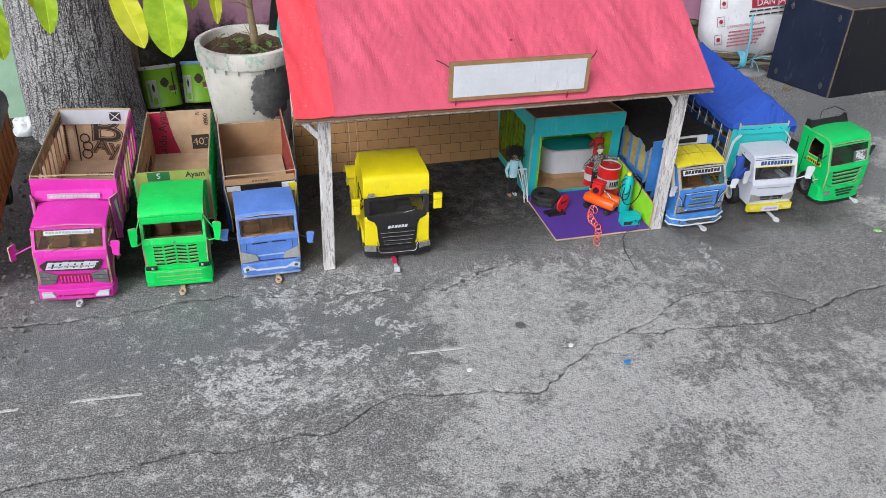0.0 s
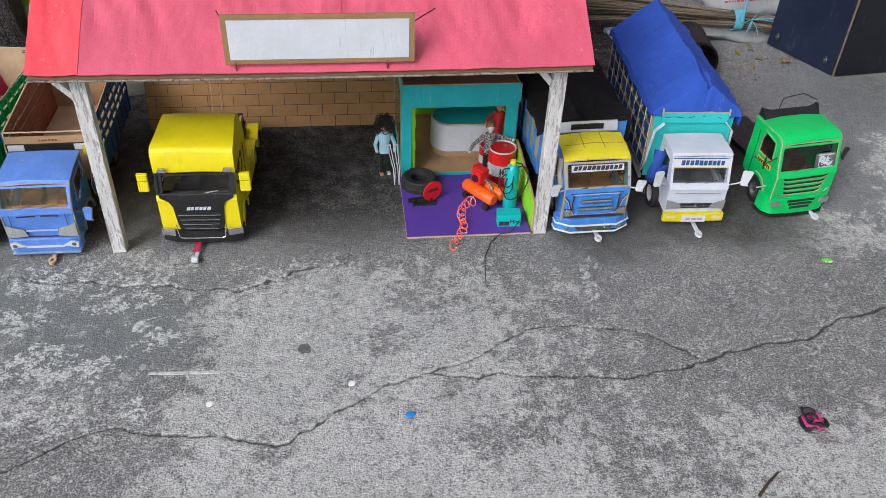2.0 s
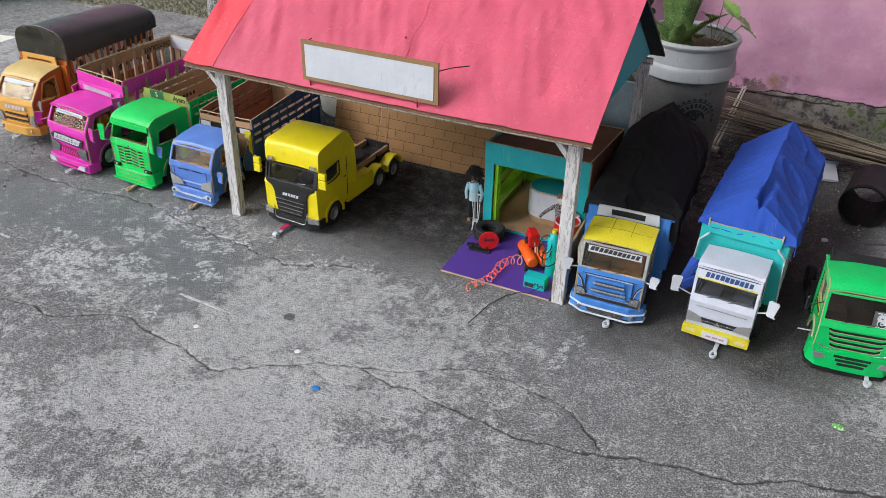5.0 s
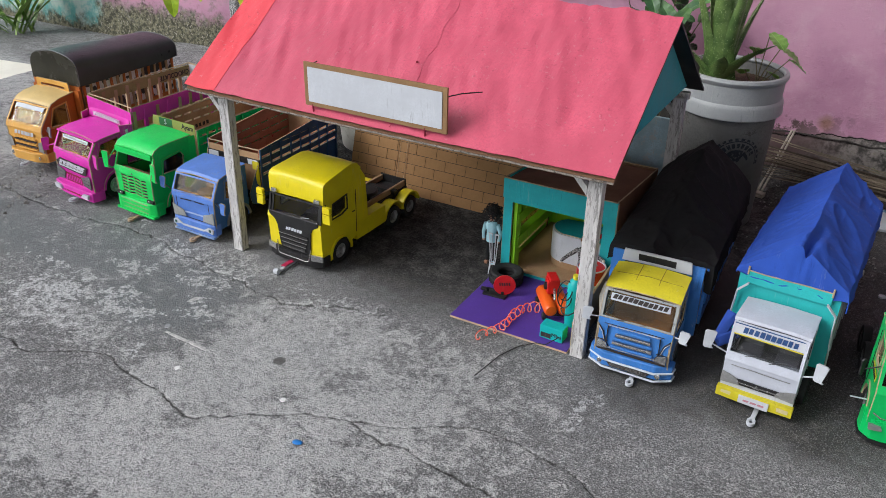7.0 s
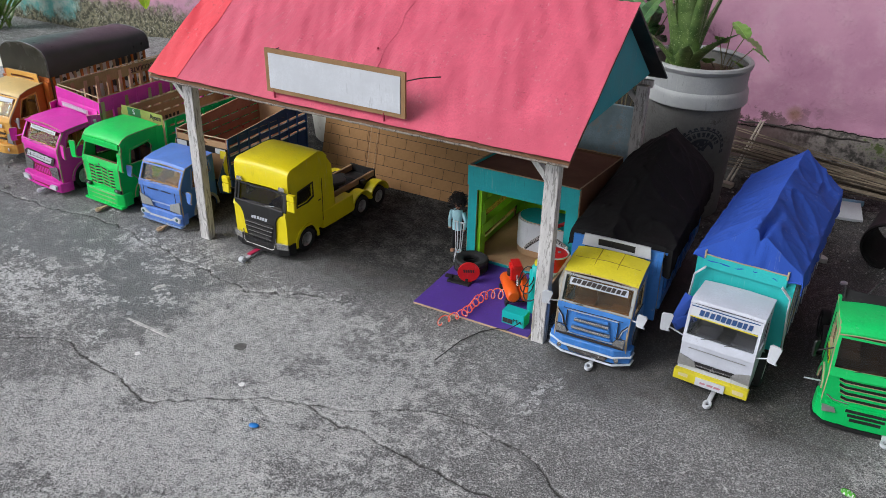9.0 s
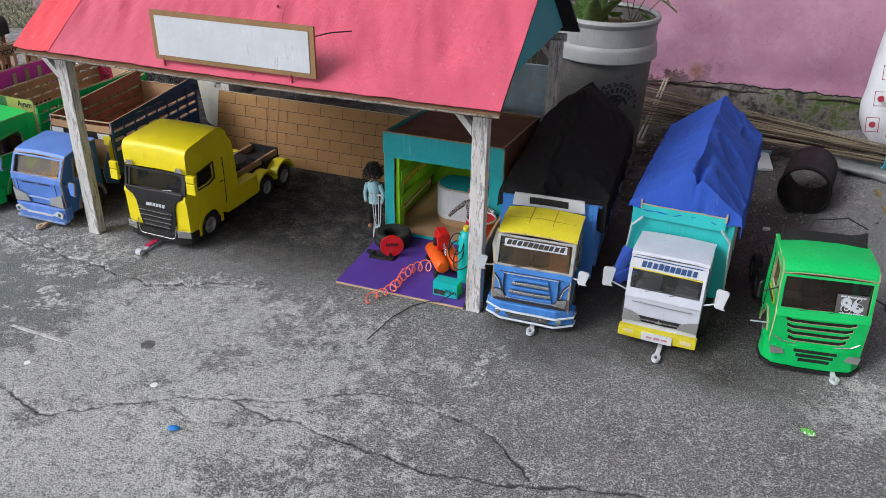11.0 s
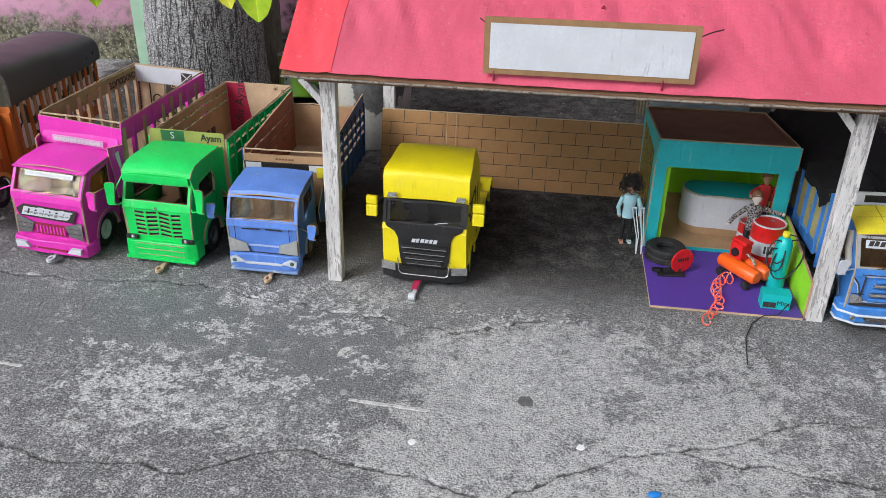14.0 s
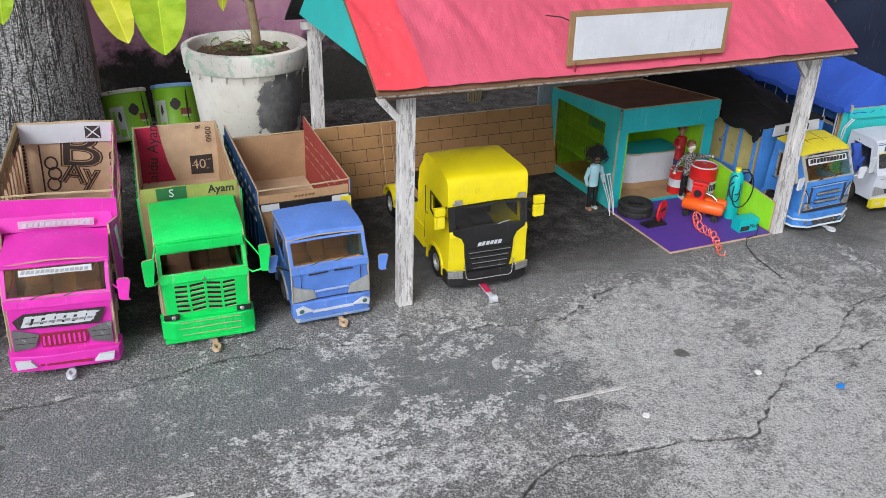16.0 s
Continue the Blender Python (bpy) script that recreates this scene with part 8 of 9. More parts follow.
def leaf_mesh(length, width, curl=0.2, cup=0.12, point=1.0):
    """A blade along -y from its stalk at the origin, cupped along the midrib."""
    bm = bmesh.new()
    n, w = 14, 6
    rows = []
    for j in range(n + 1):
        f = j / n
        half = width / 2 * (math.sin(math.pi * min(1, f ** 1.25 * 0.96 + 0.04)) ** 0.55) * (1 - 0.12 * f * point)
        if j == n:
            half = width * 0.025
        y = -length * f
        z = -curl * length * f * f
        rows.append([bm.verts.new((half * (2 * i / w - 1), y, z + cup * abs(half * (2 * i / w - 1)) + 0.0015 * math.sin(f * 26) * abs(2 * i / w - 1))) for i in range(w + 1)])
    for a, b in zip(rows, rows[1:]):
        for i in range(w):
            bm.faces.new((a[i], a[i + 1], b[i + 1], b[i]))
    ext = bmesh.ops.extrude_face_region(bm, geom=list(bm.faces))["geom"]
    bmesh.ops.translate(bm, verts=[g for g in ext if isinstance(g, bmesh.types.BMVert)], vec=(0, 0, 0.0005))
    return bm


tree = thing("tree", pose(-0.615, 0.925, 0), "tree with rough grey fissured bark and young yellow-green leaves", "tree")
bm = bmesh.new()
rows = []
seg = 84
for j in range(60):
    z = -0.03 + 1.9 * (j / 59) ** 1.25
    r0 = 0.17 - 0.026 * min(1, max(z, 0) / 0.9) - 0.05 * max(0, z - 0.9) + 0.02 * math.exp(-max(z, 0) / 0.05)
    row = []
    for k in range(seg):
        a = 2 * math.pi * k / seg
        lobe = 0.06 * math.sin(3 * a + 0.8) * math.exp(-max(z, 0) / 0.25)
        fiss = 0.0085 * (abs(noise.noise((math.cos(a) * 6, math.sin(a) * 6, z * 1.6))) ** 0.5) + 0.004 * noise.noise((math.cos(a) * 20, math.sin(a) * 20, z * 9))
        r = r0 * (1 + lobe) - fiss
        row.append(bm.verts.new((r * math.cos(a) + 0.03 * z * z, r * math.sin(a), z)))
    rows.append(row)
for a, b in zip(rows, rows[1:]):
    for k in range(seg):
        bm.faces.new((a[k], a[(k + 1) % seg], b[(k + 1) % seg], b[k]))
bm.faces.new(rows[-1])
part("trunk", bm, BARK, tree, smooth=True)
for pts, r, r1 in (([(0.05, 0.02, 1.6), (0.3, 0.15, 2.0), (0.5, 0.3, 2.5)], 0.06, 0.025), ([(0.05, 0, 1.7), (-0.2, 0.2, 2.2), (-0.45, 0.35, 2.6)], 0.055, 0.02), ([(0.06, 0, 1.75), (0.1, 0.05, 2.3), (0.1, 0.15, 2.8)], 0.07, 0.025)):
    bm = bmesh.new()
    tube(bm, pts, r, 12, r1)
    part("limb", bm, BARK, tree, smooth=True)
rnd = random.Random(7)
bm = bmesh.new()
for k in range(260):
    c = Vector((rnd.gauss(0.05, 0.38), rnd.gauss(0.3, 0.3), rnd.gauss(2.6, 0.22)))
    rot = Euler((rnd.uniform(-1, 0.6), rnd.uniform(-0.6, 0.6), rnd.uniform(0, 6.28))).to_matrix()
    L, w = rnd.uniform(0.13, 0.2), rnd.uniform(0.04, 0.06)
    q = [bm.verts.new(c + rot @ Vector(p)) for p in ((0, 0, 0), (w / 2, -L * 0.4, -0.01), (w * 0.35, -L * 0.75, -0.02), (0, -L, -0.04), (-w * 0.35, -L * 0.75, -0.02), (-w / 2, -L * 0.4, -0.01))]
    bm.faces.new(q)
part("crown", bm, LEAF, tree, "crown of long leaves")
bm = bmesh.new()
tube(bm, [(0.0, -0.1, 0.9), (0.06, -0.2, 0.78), (0.16, -0.3, 0.68), (0.24, -0.36, 0.6)], 0.012, 8, 0.004)
tube(bm, [(0.06, -0.2, 0.78), (0.0, -0.3, 0.7), (-0.1, -0.36, 0.62)], 0.009, 8, 0.003)
part("twig", bm, BARK, tree)
for x, y, z, L, w, lean, turn, mt in ((-0.105, -0.365, 0.555, 0.19, 0.062, 4, 60, LEAF), (0.032, -0.365, 0.58, 0.155, 0.055, -4, 15, LEAF), (0.185, -0.365, 0.575, 0.205, 0.075, 15, 12, LEAF_Y),
                                      (0.302, -0.37, 0.585, 0.235, 0.112, 0, -8, LEAF), (0.425, -0.365, 0.58, 0.15, 0.035, 3, 50, LEAF_Y), (0.38, -0.33, 0.6, 0.14, 0.05, -6, -40, LEAF),
                                      (-0.02, -0.33, 0.62, 0.15, 0.05, 10, 80, LEAF_Y), (0.12, -0.33, 0.64, 0.14, 0.05, -8, 120, LEAF)):
    part("leaf", leaf_mesh(L, w, 0.1, 0.18), mt, tree, m=pose(x, y, z, 0, -lean, 0) @ pose(0, 0, 0, 84, 0, 0) @ pose(0, 0, 0, 0, turn * 0.4, 0))
bd = thing("painted_board", pose(-0.8, 0.978, 0, 0, 0, 4), "pale green painted board standing behind the tree", "board")
part("board", B(-0.055, 0.06, 0, 0.012, 0, 0.75, 0.002), paint("pale_green_paint", (0.32, 0.5, 0.36), 0.6, 0.2, scale=12, wear=(0.4, 0.4, 0.33), wear_at=0.6), bd)

pk = thing("weathered_plank", pose(-0.472, 1.075, 0, -4, 0, 8), "weathered pale wooden plank with a slot behind the tree", "plank")
bm = bmesh.new()
slab(bm, (0, 0, 0), X, Z, [(-0.03, 0), (0.026, 0), (0.03, 0.2), (0.027, 0.5), (-0.028, 0.5), (-0.031, 0.25)], [[(-0.006, 0.27), (0.006, 0.27), (0.006, 0.33), (-0.006, 0.33)]], 0.016)
part("plank", bm, paint("grey_brown_wood", (0.26, 0.22, 0.17), 0.8, 0.35, scale=40, wear=(0.12, 0.1, 0.08), wear_at=0.56, stretch=(1, 1, 0.15)), pk)

# ---------- clump of strap leaves at the far end of the wall ----------
clump = thing("strap_leaf_plant", pose(-2.34, 1.08, 0), "clump of green strap-leaved plants by the painted wall", "plant")
rnd = random.Random(5)
STRAP = leaf_material("strap_leaf", (0.12, 0.24, 0.04), (0.26, 0.38, 0.09), False)
for k in range(22):
    bm = leaf_mesh(rnd.uniform(0.3, 0.55), rnd.uniform(0.03, 0.05), rnd.uniform(0.05, 0.35), 0.25)
    part("leaf", bm, STRAP, clump, m=pose(rnd.uniform(-0.12, 0.1), rnd.uniform(-0.06, 0.08), 0, 0, 0, rnd.uniform(0, 360)) @ pose(0, 0, 0, rnd.uniform(-80, -35), 0, 0))

# ---------- paint cans ----------
CAN_GREEN = paint("can_green", (0.19, 0.42, 0.02), 0.35, 0.15, wear=(0.03, 0.05, 0.02), wear_at=0.64)


LABEL = paint("grey_white_label", (0.42, 0.44, 0.42), 0.5, 0.2, wear=(0.12, 0.2, 0.06), wear_at=0.64)
MAROON = paint("maroon_label", (0.2, 0.06, 0.05), 0.5, 0.2)


def paint_can(x, y, rim, turn, roll):
    c = thing("paint_can", pose(x, y, 0.014, -19, roll, 0) @ pose(0, 0, 0, 0, 0, turn), "old green paint can with a black and white label", "paint can", "paint cans by the wall")
    bm = bmesh.new()
    lathe(bm, [(0, 0.002), (0.056, 0.002), (0.058, 0.0), (0.059, 0.004), (0.058, 0.008), (0.058, 0.122), (0.0595, 0.125), (0.0595, 0.13), (0.056, 0.131), (0.056, 0.127), (0, 0.126)], 40)
    body = part("body", bm, CAN_GREEN, c, smooth=True)
    bm = bmesh.new()
    lathe(bm, [(0.0565, 0.122), (0.0608, 0.123), (0.0612, 0.13), (0.058, 0.133), (0.0545, 0.131), (0.0545, 0.125)], 40, wobble=0.02)
    part("rim", bm, rim, c, smooth=True)
    bm = bmesh.new()
    lathe(bm, [(0, 0.1285), (0.03, 0.128), (0.055, 0.1285), (0.0555, 0.126), (0, 0.1255)], 40)
    part("lid", bm, paint("grimy_lid", (0.05, 0.054, 0.04), 0.8, 0.4, wear=(0.03, 0.03, 0.028), wear_at=0.66, spec=0.1) if "grimy_lid" not in bpy.data.materials else bpy.data.materials["grimy_lid"], c, "grimy grey-green lid", smooth=True)
    for a0, a1, z0, z1, mt in ((-134, -96, 0.004, 0.09, LABEL), (-84, -58, 0.062, 0.094, INK), (-44, -38, 0.03, 0.12, INK), (-112, -104, 0.05, 0.078, INK), (-126, -118, 0.02, 0.08, CAN_GREEN), (-114, -100, 0.012, 0.032, CAN_GREEN), (-60, -30, 0.05, 0.066, MAROON), (-56, -34, 0.045, 0.048, WHITE)):
        bm = bmesh.new()
        ring = []
        n = 10
        for k in range(n + 1):
            a = radians(a0 + (a1 - a0) * k / n)
            r = 0.0588 if mt != INK and mt != CAN_GREEN or a0 == -84 else 0.0593
            d = 1.0 if mt != INK else max(0.35, math.sin(math.pi * (k + 0.6) / (n + 1.2)))
            zc = (z0 + z1) / 2
            ring.append([bm.verts.new((r * math.cos(a), r * math.sin(a), zc - (z1 - z0) / 2 * d)), bm.verts.new((r * math.cos(a), r * math.sin(a), zc + (z1 - z0) / 2 * d))])
        for p, q in zip(ring, ring[1:]):
            bm.faces.new((p[0], q[0], q[1], p[1]))
        part("label", bm, mt, body)


paint_can(-0.385, 1.035, paint("rusty_white_rim", (0.55, 0.55, 0.52), wear=(0.1, 0.08, 0.06), wear_at=0.55), 0, -4)
paint_can(-0.262, 1.055, paint("blue_rim", (0.15, 0.3, 0.5)), -25, 1)


# ---------- big white pot ----------
def pot_material():
    m, nt, bsdf, co = shader("peeling_white_plastic")
    sep = nt.nodes.new("ShaderNodeVectorMath")
    sep.operation = "DISTANCE"
    sep.inputs[1].default_value = (0.075, -0.115, 0.185)
    nt.links.new(co, sep.inputs[0])
    n = noise_tex(nt, 24, 6, 0.7, co)
    edge = math_node(nt, "ADD", sep.outputs["Value"], math_node(nt, "MULTIPLY", math_node(nt, "SUBTRACT", n, 0.5), 0.12))
    white = mixed(nt, ramp(nt, noise_tex(nt, 7, 5, 0.6, co), 0.35, 0.7), (0.56, 0.55, 0.49), (0.74, 0.73, 0.69))
    white = mixed(nt, math_node(nt, "MULTIPLY", ramp(nt, noise_tex(nt, 90, 4, 0.7, co), 0.56, 0.7), 0.5), white, (0.3, 0.28, 0.24))
    grey = mixed(nt, ramp(nt, noise_tex(nt, 60, 4, 0.6, co), 0.4, 0.7), (0.12, 0.12, 0.122), (0.19, 0.19, 0.19))
    col = mixed(nt, ramp(nt, edge, 0.088, 0.082), white, grey)
    nt.links.new(col, bsdf.inputs["Base Color"])
    bsdf.inputs["Roughness"].default_value = 0.55
    bumped(nt, bsdf, ramp(nt, edge, 0.082, 0.09), 0.5, 0.002)
    return m


SOIL = paint("potting_soil", (0.1, 0.068, 0.04), 0.95, 0.5, scale=60, fine=300, bump=0.9)
pot = thing("plant_pot", pose(-0.112, 0.775, 0), "large white plastic pot with peeling paint and mint rim", "plant pot")
bm = bmesh.new()
lathe(bm, [(0, 0.0), (0.105, 0.0), (0.108, 0.004), (0.136, 0.27), (0.136, 0.31), (0.13, 0.31), (0.128, 0.27), (0, 0.262)], 56)
part("body", bm, pot_material(), pot, smooth=True)
bm = bmesh.new()
lathe(bm, [(0.137, 0.266), (0.143, 0.266), (0.1445, 0.27), (0.147, 0.305), (0.146, 0.311), (0.141, 0.314), (0.132, 0.313), (0.1315, 0.3)], 56)
part("rim", bm, paint("mint_rim", (0.42, 0.56, 0.46), 0.5, 0.2, scale=14, wear=(0.66, 0.64, 0.6), wear_at=0.47), pot, "flaking mint green rim", smooth=True)
for k in range(24):
    part("rim_rib", B(0.137, 0.1415, -0.0015, 0.0015, 0.252, 0.266, m=pose(0, 0, 0, 0, 0, k * 15)), bpy.data.materials["peeling_white_plastic"], pot)
bm = bmesh.new()
rows = []
for j in range(9):
    r = 0.129 * j / 8
    rows.append([bm.verts.new((r * math.cos(a), r * math.sin(a), 0.286 + 0.012 * noise.noise((r * 30 * math.cos(a), r * 30 * math.sin(a), 2)) + 0.005 * noise.noise((r * 90 * math.cos(a), r * 90 * math.sin(a), 5)))) for a in (2 * math.pi * k / 36 for k in range(36))])
for a, b in zip(rows[1:], rows[2:]):
    for k in range(36):
        bm.faces.new((a[k], a[(k + 1) % 36], b[(k + 1) % 36], b[k]))
bm.faces.new(rows[1])
part("soil", bm, SOIL, pot, "dry brown soil", smooth=True)
shrub = thing("potted_shrub", pose(-0.09, 0.755, 0.285), "young woody shrub with thin twigs in the white pot", "plant")
STEM = paint("pale_stem", (0.3, 0.23, 0.13), 0.8, 0.3, scale=50)
bm = bmesh.new()
tube(bm, [(0, 0, -0.02), (0.002, 0.002, 0.05), (-0.004, 0.004, 0.12), (0.0, 0.01, 0.3), (0.01, 0.02, 0.5)], 0.0125, 10, 0.007)
part("stem", bm, STEM, shrub, smooth=True)
rnd = random.Random(3)
for k in range(9):
    bm = bmesh.new()
    a = rnd.uniform(0, 6.28)
    z0 = rnd.uniform(0.0, 0.14)
    d = Vector((math.cos(a), math.sin(a), rnd.uniform(-0.1, 0.9)))
    L = rnd.uniform(0.05, 0.11)
    p0 = Vector((0, 0, z0))
    tube(bm, [p0, p0 + d * L * 0.5 + Vector((0, 0, 0.01)), p0 + d * L], 0.0016, 5, 0.0007)
    part("twig", bm, STEM, shrub)
DRY = paint("dry_litter", (0.2, 0.13, 0.06), 0.9, 0.4)
for k in range(40):
    bm = bmesh.new()
    a, r, d = rnd.uniform(0, 6.28), rnd.uniform(0.02, 0.11), rnd.uniform(0, 3.14)
    c, L = Vector((r * math.cos(a) - 0.022, r * math.sin(a) + 0.02, 0.014)), rnd.uniform(0.008, 0.028)
    u = Vector((math.cos(d), math.sin(d), rnd.uniform(-0.1, 0.5)))
    tube(bm, [c - u * L * 0.5, c + Vector((0, 0, 0.002)), c + u * L], 0.0011, 4, 0.0006)
    part("litter", bm, DRY if k % 3 else STEM, shrub)
weed = leaf_mesh(0.03, 0.02, 0.3, 0.2)
bmesh.ops.recalc_face_normals(weed, faces=weed.faces[:])
weed_me = bpy.data.meshes.new("leaf")
weed.to_mesh(weed_me), weed.free()
weed_me.materials.append(LEAF_D)
for k in range(22):
    a, r = rnd.uniform(2.0, 6.0), rnd.uniform(0.02, 0.1)
    s = rnd.uniform(0.5, 1.0)
    shared("leaf", weed_me, shrub, pose(r * math.cos(a) - 0.01, r * math.sin(a) * 0.8, 0.012 + rnd.uniform(0, 0.03), rnd.uniform(-30, 30), rnd.uniform(-20, 20), rnd.uniform(0, 360)) @ Matrix.Diagonal((s, s, s, 1)))

# ---------- grey bucket with aloe ----------
BUCKET = paint("dirty_white_plastic", (0.15, 0.15, 0.143), 0.5, 0.35, scale=9, fine=200, wear=(0.085, 0.08, 0.07), wear_at=0.58)
bk = thing("bucket", pose(0.942, 0.81, 0), "tall dirty white paint bucket with a faded dark logo", "bucket")
bm = bmesh.new()
lathe(bm, [(0, 0), (0.104, 0), (0.107, 0.004), (0.12, 0.315), (0.12, 0.39), (0.116, 0.39), (0.113, 0.34), (0, 0.335)], 56)
part("body", bm, BUCKET, bk, smooth=True)
bm = bmesh.new()
lathe(bm, [(0.119, 0.308), (0.129, 0.303), (0.1305, 0.305), (0.1285, 0.33), (0.1265, 0.337), (0.1225, 0.341), (0.1235, 0.384), (0.128, 0.388), (0.1305, 0.395), (0.128, 0.401), (0.12, 0.402), (0.1165, 0.395)], 56)
part("rim", bm, paint("white_plastic_rim", (0.33, 0.345, 0.35), 0.45, 0.15, scale=12), bk, "ridged rim", smooth=True)
PRINT = paint("faded_navy_print", (0.025, 0.03, 0.04), 0.6, 0.3, scale=60, wear=(0.12, 0.12, 0.115), wear_at=0.57)


def printed(bm, r0, r1, f0, f1, n=6):
    """A patch of a round emblem, laid on the bucket's side: radii in metres, angles in degrees."""
    rows = []
    for k in range(n + 1):
        f = radians(f0 + (f1 - f0) * k / n)
        row = []
        for r in (r0, r1):
            z = 0.195 + r * math.sin(f)
            a = radians(-60) + r * math.cos(f) / 0.115
            q = 0.1074 + (z - 0.004) * 0.0418
            row.append(bm.verts.new((q * math.cos(a), q * math.sin(a), z)))
        rows.append(row)
    for p, q in zip(rows, rows[1:]):
        bm.faces.new((p[0], p[1], q[1], q[0]))


bm = bmesh.new()
printed(bm, 0.054, 0.057, -10, 190, 40)
for k in range(14):
    printed(bm, 0.058, 0.064, -8 + 14.2 * k, 0.5 + 14.2 * k, 2)
part("logo", bm, PRINT, bk, "faded dark printed gear emblem")
for k in range(9):
    bm = bmesh.new()
    printed(bm, 0.038, 0.05, 25 + 15 * k, 35 + 15 * k, 2)
    part("print_bar", bm, PRINT, bk)
bm = bmesh.new()
printed(bm, 0.003, 0.033, 8, 172, 20)
part("print_patch", bm, PRINT, bk)
for f in (-70, -110):
    bm = bmesh.new()
    printed(bm, 0.012, 0.045, f - 14, f + 14, 4)
    part("print_bar", bm, PRINT, bk)
bm = bmesh.new()
lathe(bm, [(0, 0.372), (0.06, 0.37), (0.115, 0.362)], 40, wobble=0.05)
part("soil", bm, SOIL, bk, smooth=True)
ALOE = leaf_material("aloe_skin", (0.05, 0.1, 0.025), (0.14, 0.22, 0.065), False)
nt = ALOE.node_tree
dots = ramp(nt, noise_tex(nt, 260, 2, 0.5, nt.nodes.new("ShaderNodeTexCoord").outputs["Object"]), 0.63, 0.69)
old_col = nt.nodes["Principled BSDF"].inputs["Base Color"].links[0].from_socket
nt.links.new(mixed(nt, dots, old_col, (0.34, 0.42, 0.22)), nt.nodes["Principled BSDF"].inputs["Base Color"])
aloe = thing("aloe_plant", pose(0.905, 0.79, 0.368), "spotted green aloe plant growing in the bucket", "plant")
rnd = random.Random(12)
for k, (az, out, L, w) in enumerate(((262, 0.2, 0.3, 0.098), (310, 0.24, 0.3, 0.06), (200, 0.3, 0.28, 0.05), (340, 0.2, 0.28, 0.05), (150, 0.22, 0.28, 0.05), (90, 0.2, 0.3, 0.055), (20, 0.3, 0.25, 0.045), (225, 0.3, 0.24, 0.045), (120, 0.1, 0.33, 0.05), (330, 0.95, 0.15, 0.085), (205, 0.95, 0.15, 0.08), (285, 0.85, 0.1, 0.08))):
    bm = bmesh.new()
    n = 16
    rows = []
    for j in range(n + 1):
        f = j / n
        half = w / 2 * (1 - f) ** 0.7 * (1 - 0.15 * math.sin(f * 3)) + 0.0006
        th = 0.012 * (1 - f) + 0.0012
        y, z = out * L * (f ** 1.3) + 0.015, L * f * (1 - 0.18 * out * f)
        ring = []
        for a in range(10):
            t = 2 * math.pi * a / 10
            x = half * math.cos(t)
            q = th * math.sin(t) * (0.5 if math.sin(t) < 0 else 1.0) - 0.35 * (x * x) / max(half, 0.004)
            ring.append(bm.verts.new((x, y + q, z)))
        rows.append(ring)
    for a, b in zip(rows, rows[1:]):
        for i in range(10):
            bm.faces.new((a[i], a[(i + 1) % 10], b[(i + 1) % 10], b[i]))
    bm.faces.new(rows[0][::-1]), bm.faces.new(rows[-1])
    for j in range(2, n - 1):
        for s in (0, 5):
            p = rows[j][s].co
            d = Vector((0.004 if s == 0 else -0.004, 0, 0.002))
            q = [bm.verts.new(p + Vector((0, 0, -0.002))), bm.verts.new(p + Vector((0, 0, 0.002))), bm.verts.new(p + d)]
            bm.faces.new(q)
    part("leaf", bm, ALOE, aloe, smooth=True, m=pose(0, 0, 0, 0, 0, az - 90))
sprout = thing("seedling", pose(1.0, 0.79, 0.365), "small round-leaved seedling in the bucket", "plant")
round_me = bpy.data.meshes.new("leaf")
bm = leaf_mesh(0.058, 0.056, 0.15, 0.15, 0.3)
bmesh.ops.recalc_face_normals(bm, faces=bm.faces[:])
bm.to_mesh(round_me), bm.free()
round_me.materials.append(leaf_material("seedling_leaf", (0.14, 0.3, 0.05), (0.24, 0.42, 0.1)))
for x, y, z, dx, dz, turn, s in ((0, 0, 0.09, 0.012, 0.1, 60, 0.95), (0.0, 0.01, 0.06, 0.04, 0.08, 95, 1.0), (0, 0.02, 0.07, -0.02, 0.06, 170, 0.7), (0.01, 0.0, 0.05, 0.055, 0.06, 110, 0.9), (-0.01, 0.0, 0.01, -0.02, 0.05, 200, 0.6), (0.01, 0.01, 0.01, 0.012, 0.05, 140, 0.65)):
    bm = bmesh.new()
    tube(bm, [(0, 0, 0), (x + dx * 0.3, y, 0.4 * (z + dz) * 0.7), (x + dx, y - 0.01, (z + dz) * 0.72)], 0.0014, 5)
    part("stalk", bm, paint("green_stalk", (0.12, 0.1, 0.05)) if "green_stalk" not in bpy.data.materials else bpy.data.materials["green_stalk"], sprout)
    shared("leaf", round_me, sprout, pose(x + dx, y - 0.01, (z + dz) * 0.72, 25, 0, turn) @ Matrix.Diagonal((s, s, s, 1)))

# ---------- broad-leaved shrub behind the shelter ----------
shrub = thing("shrub", pose(0.66, 1.12, 0), "leafy dark green shrub growing in front of the pink wall", "plant")
SHRUB_LEAF = leaf_material("shrub_leaf", (0.035, 0.1, 0.035), (0.09, 0.2, 0.06))
rnd = random.Random(61)
shrub_leaves = []
for k in range(4):
    me = bpy.data.meshes.new("leaf")
    bm = leaf_mesh(0.075 + 0.014 * k, 0.03 + 0.007 * k, 0.25, 0.25)
    bmesh.ops.recalc_face_normals(bm, faces=bm.faces[:])
    bm.to_mesh(me), bm.free()
    me.materials.append(SHRUB_LEAF)
    shrub_leaves.append(me)
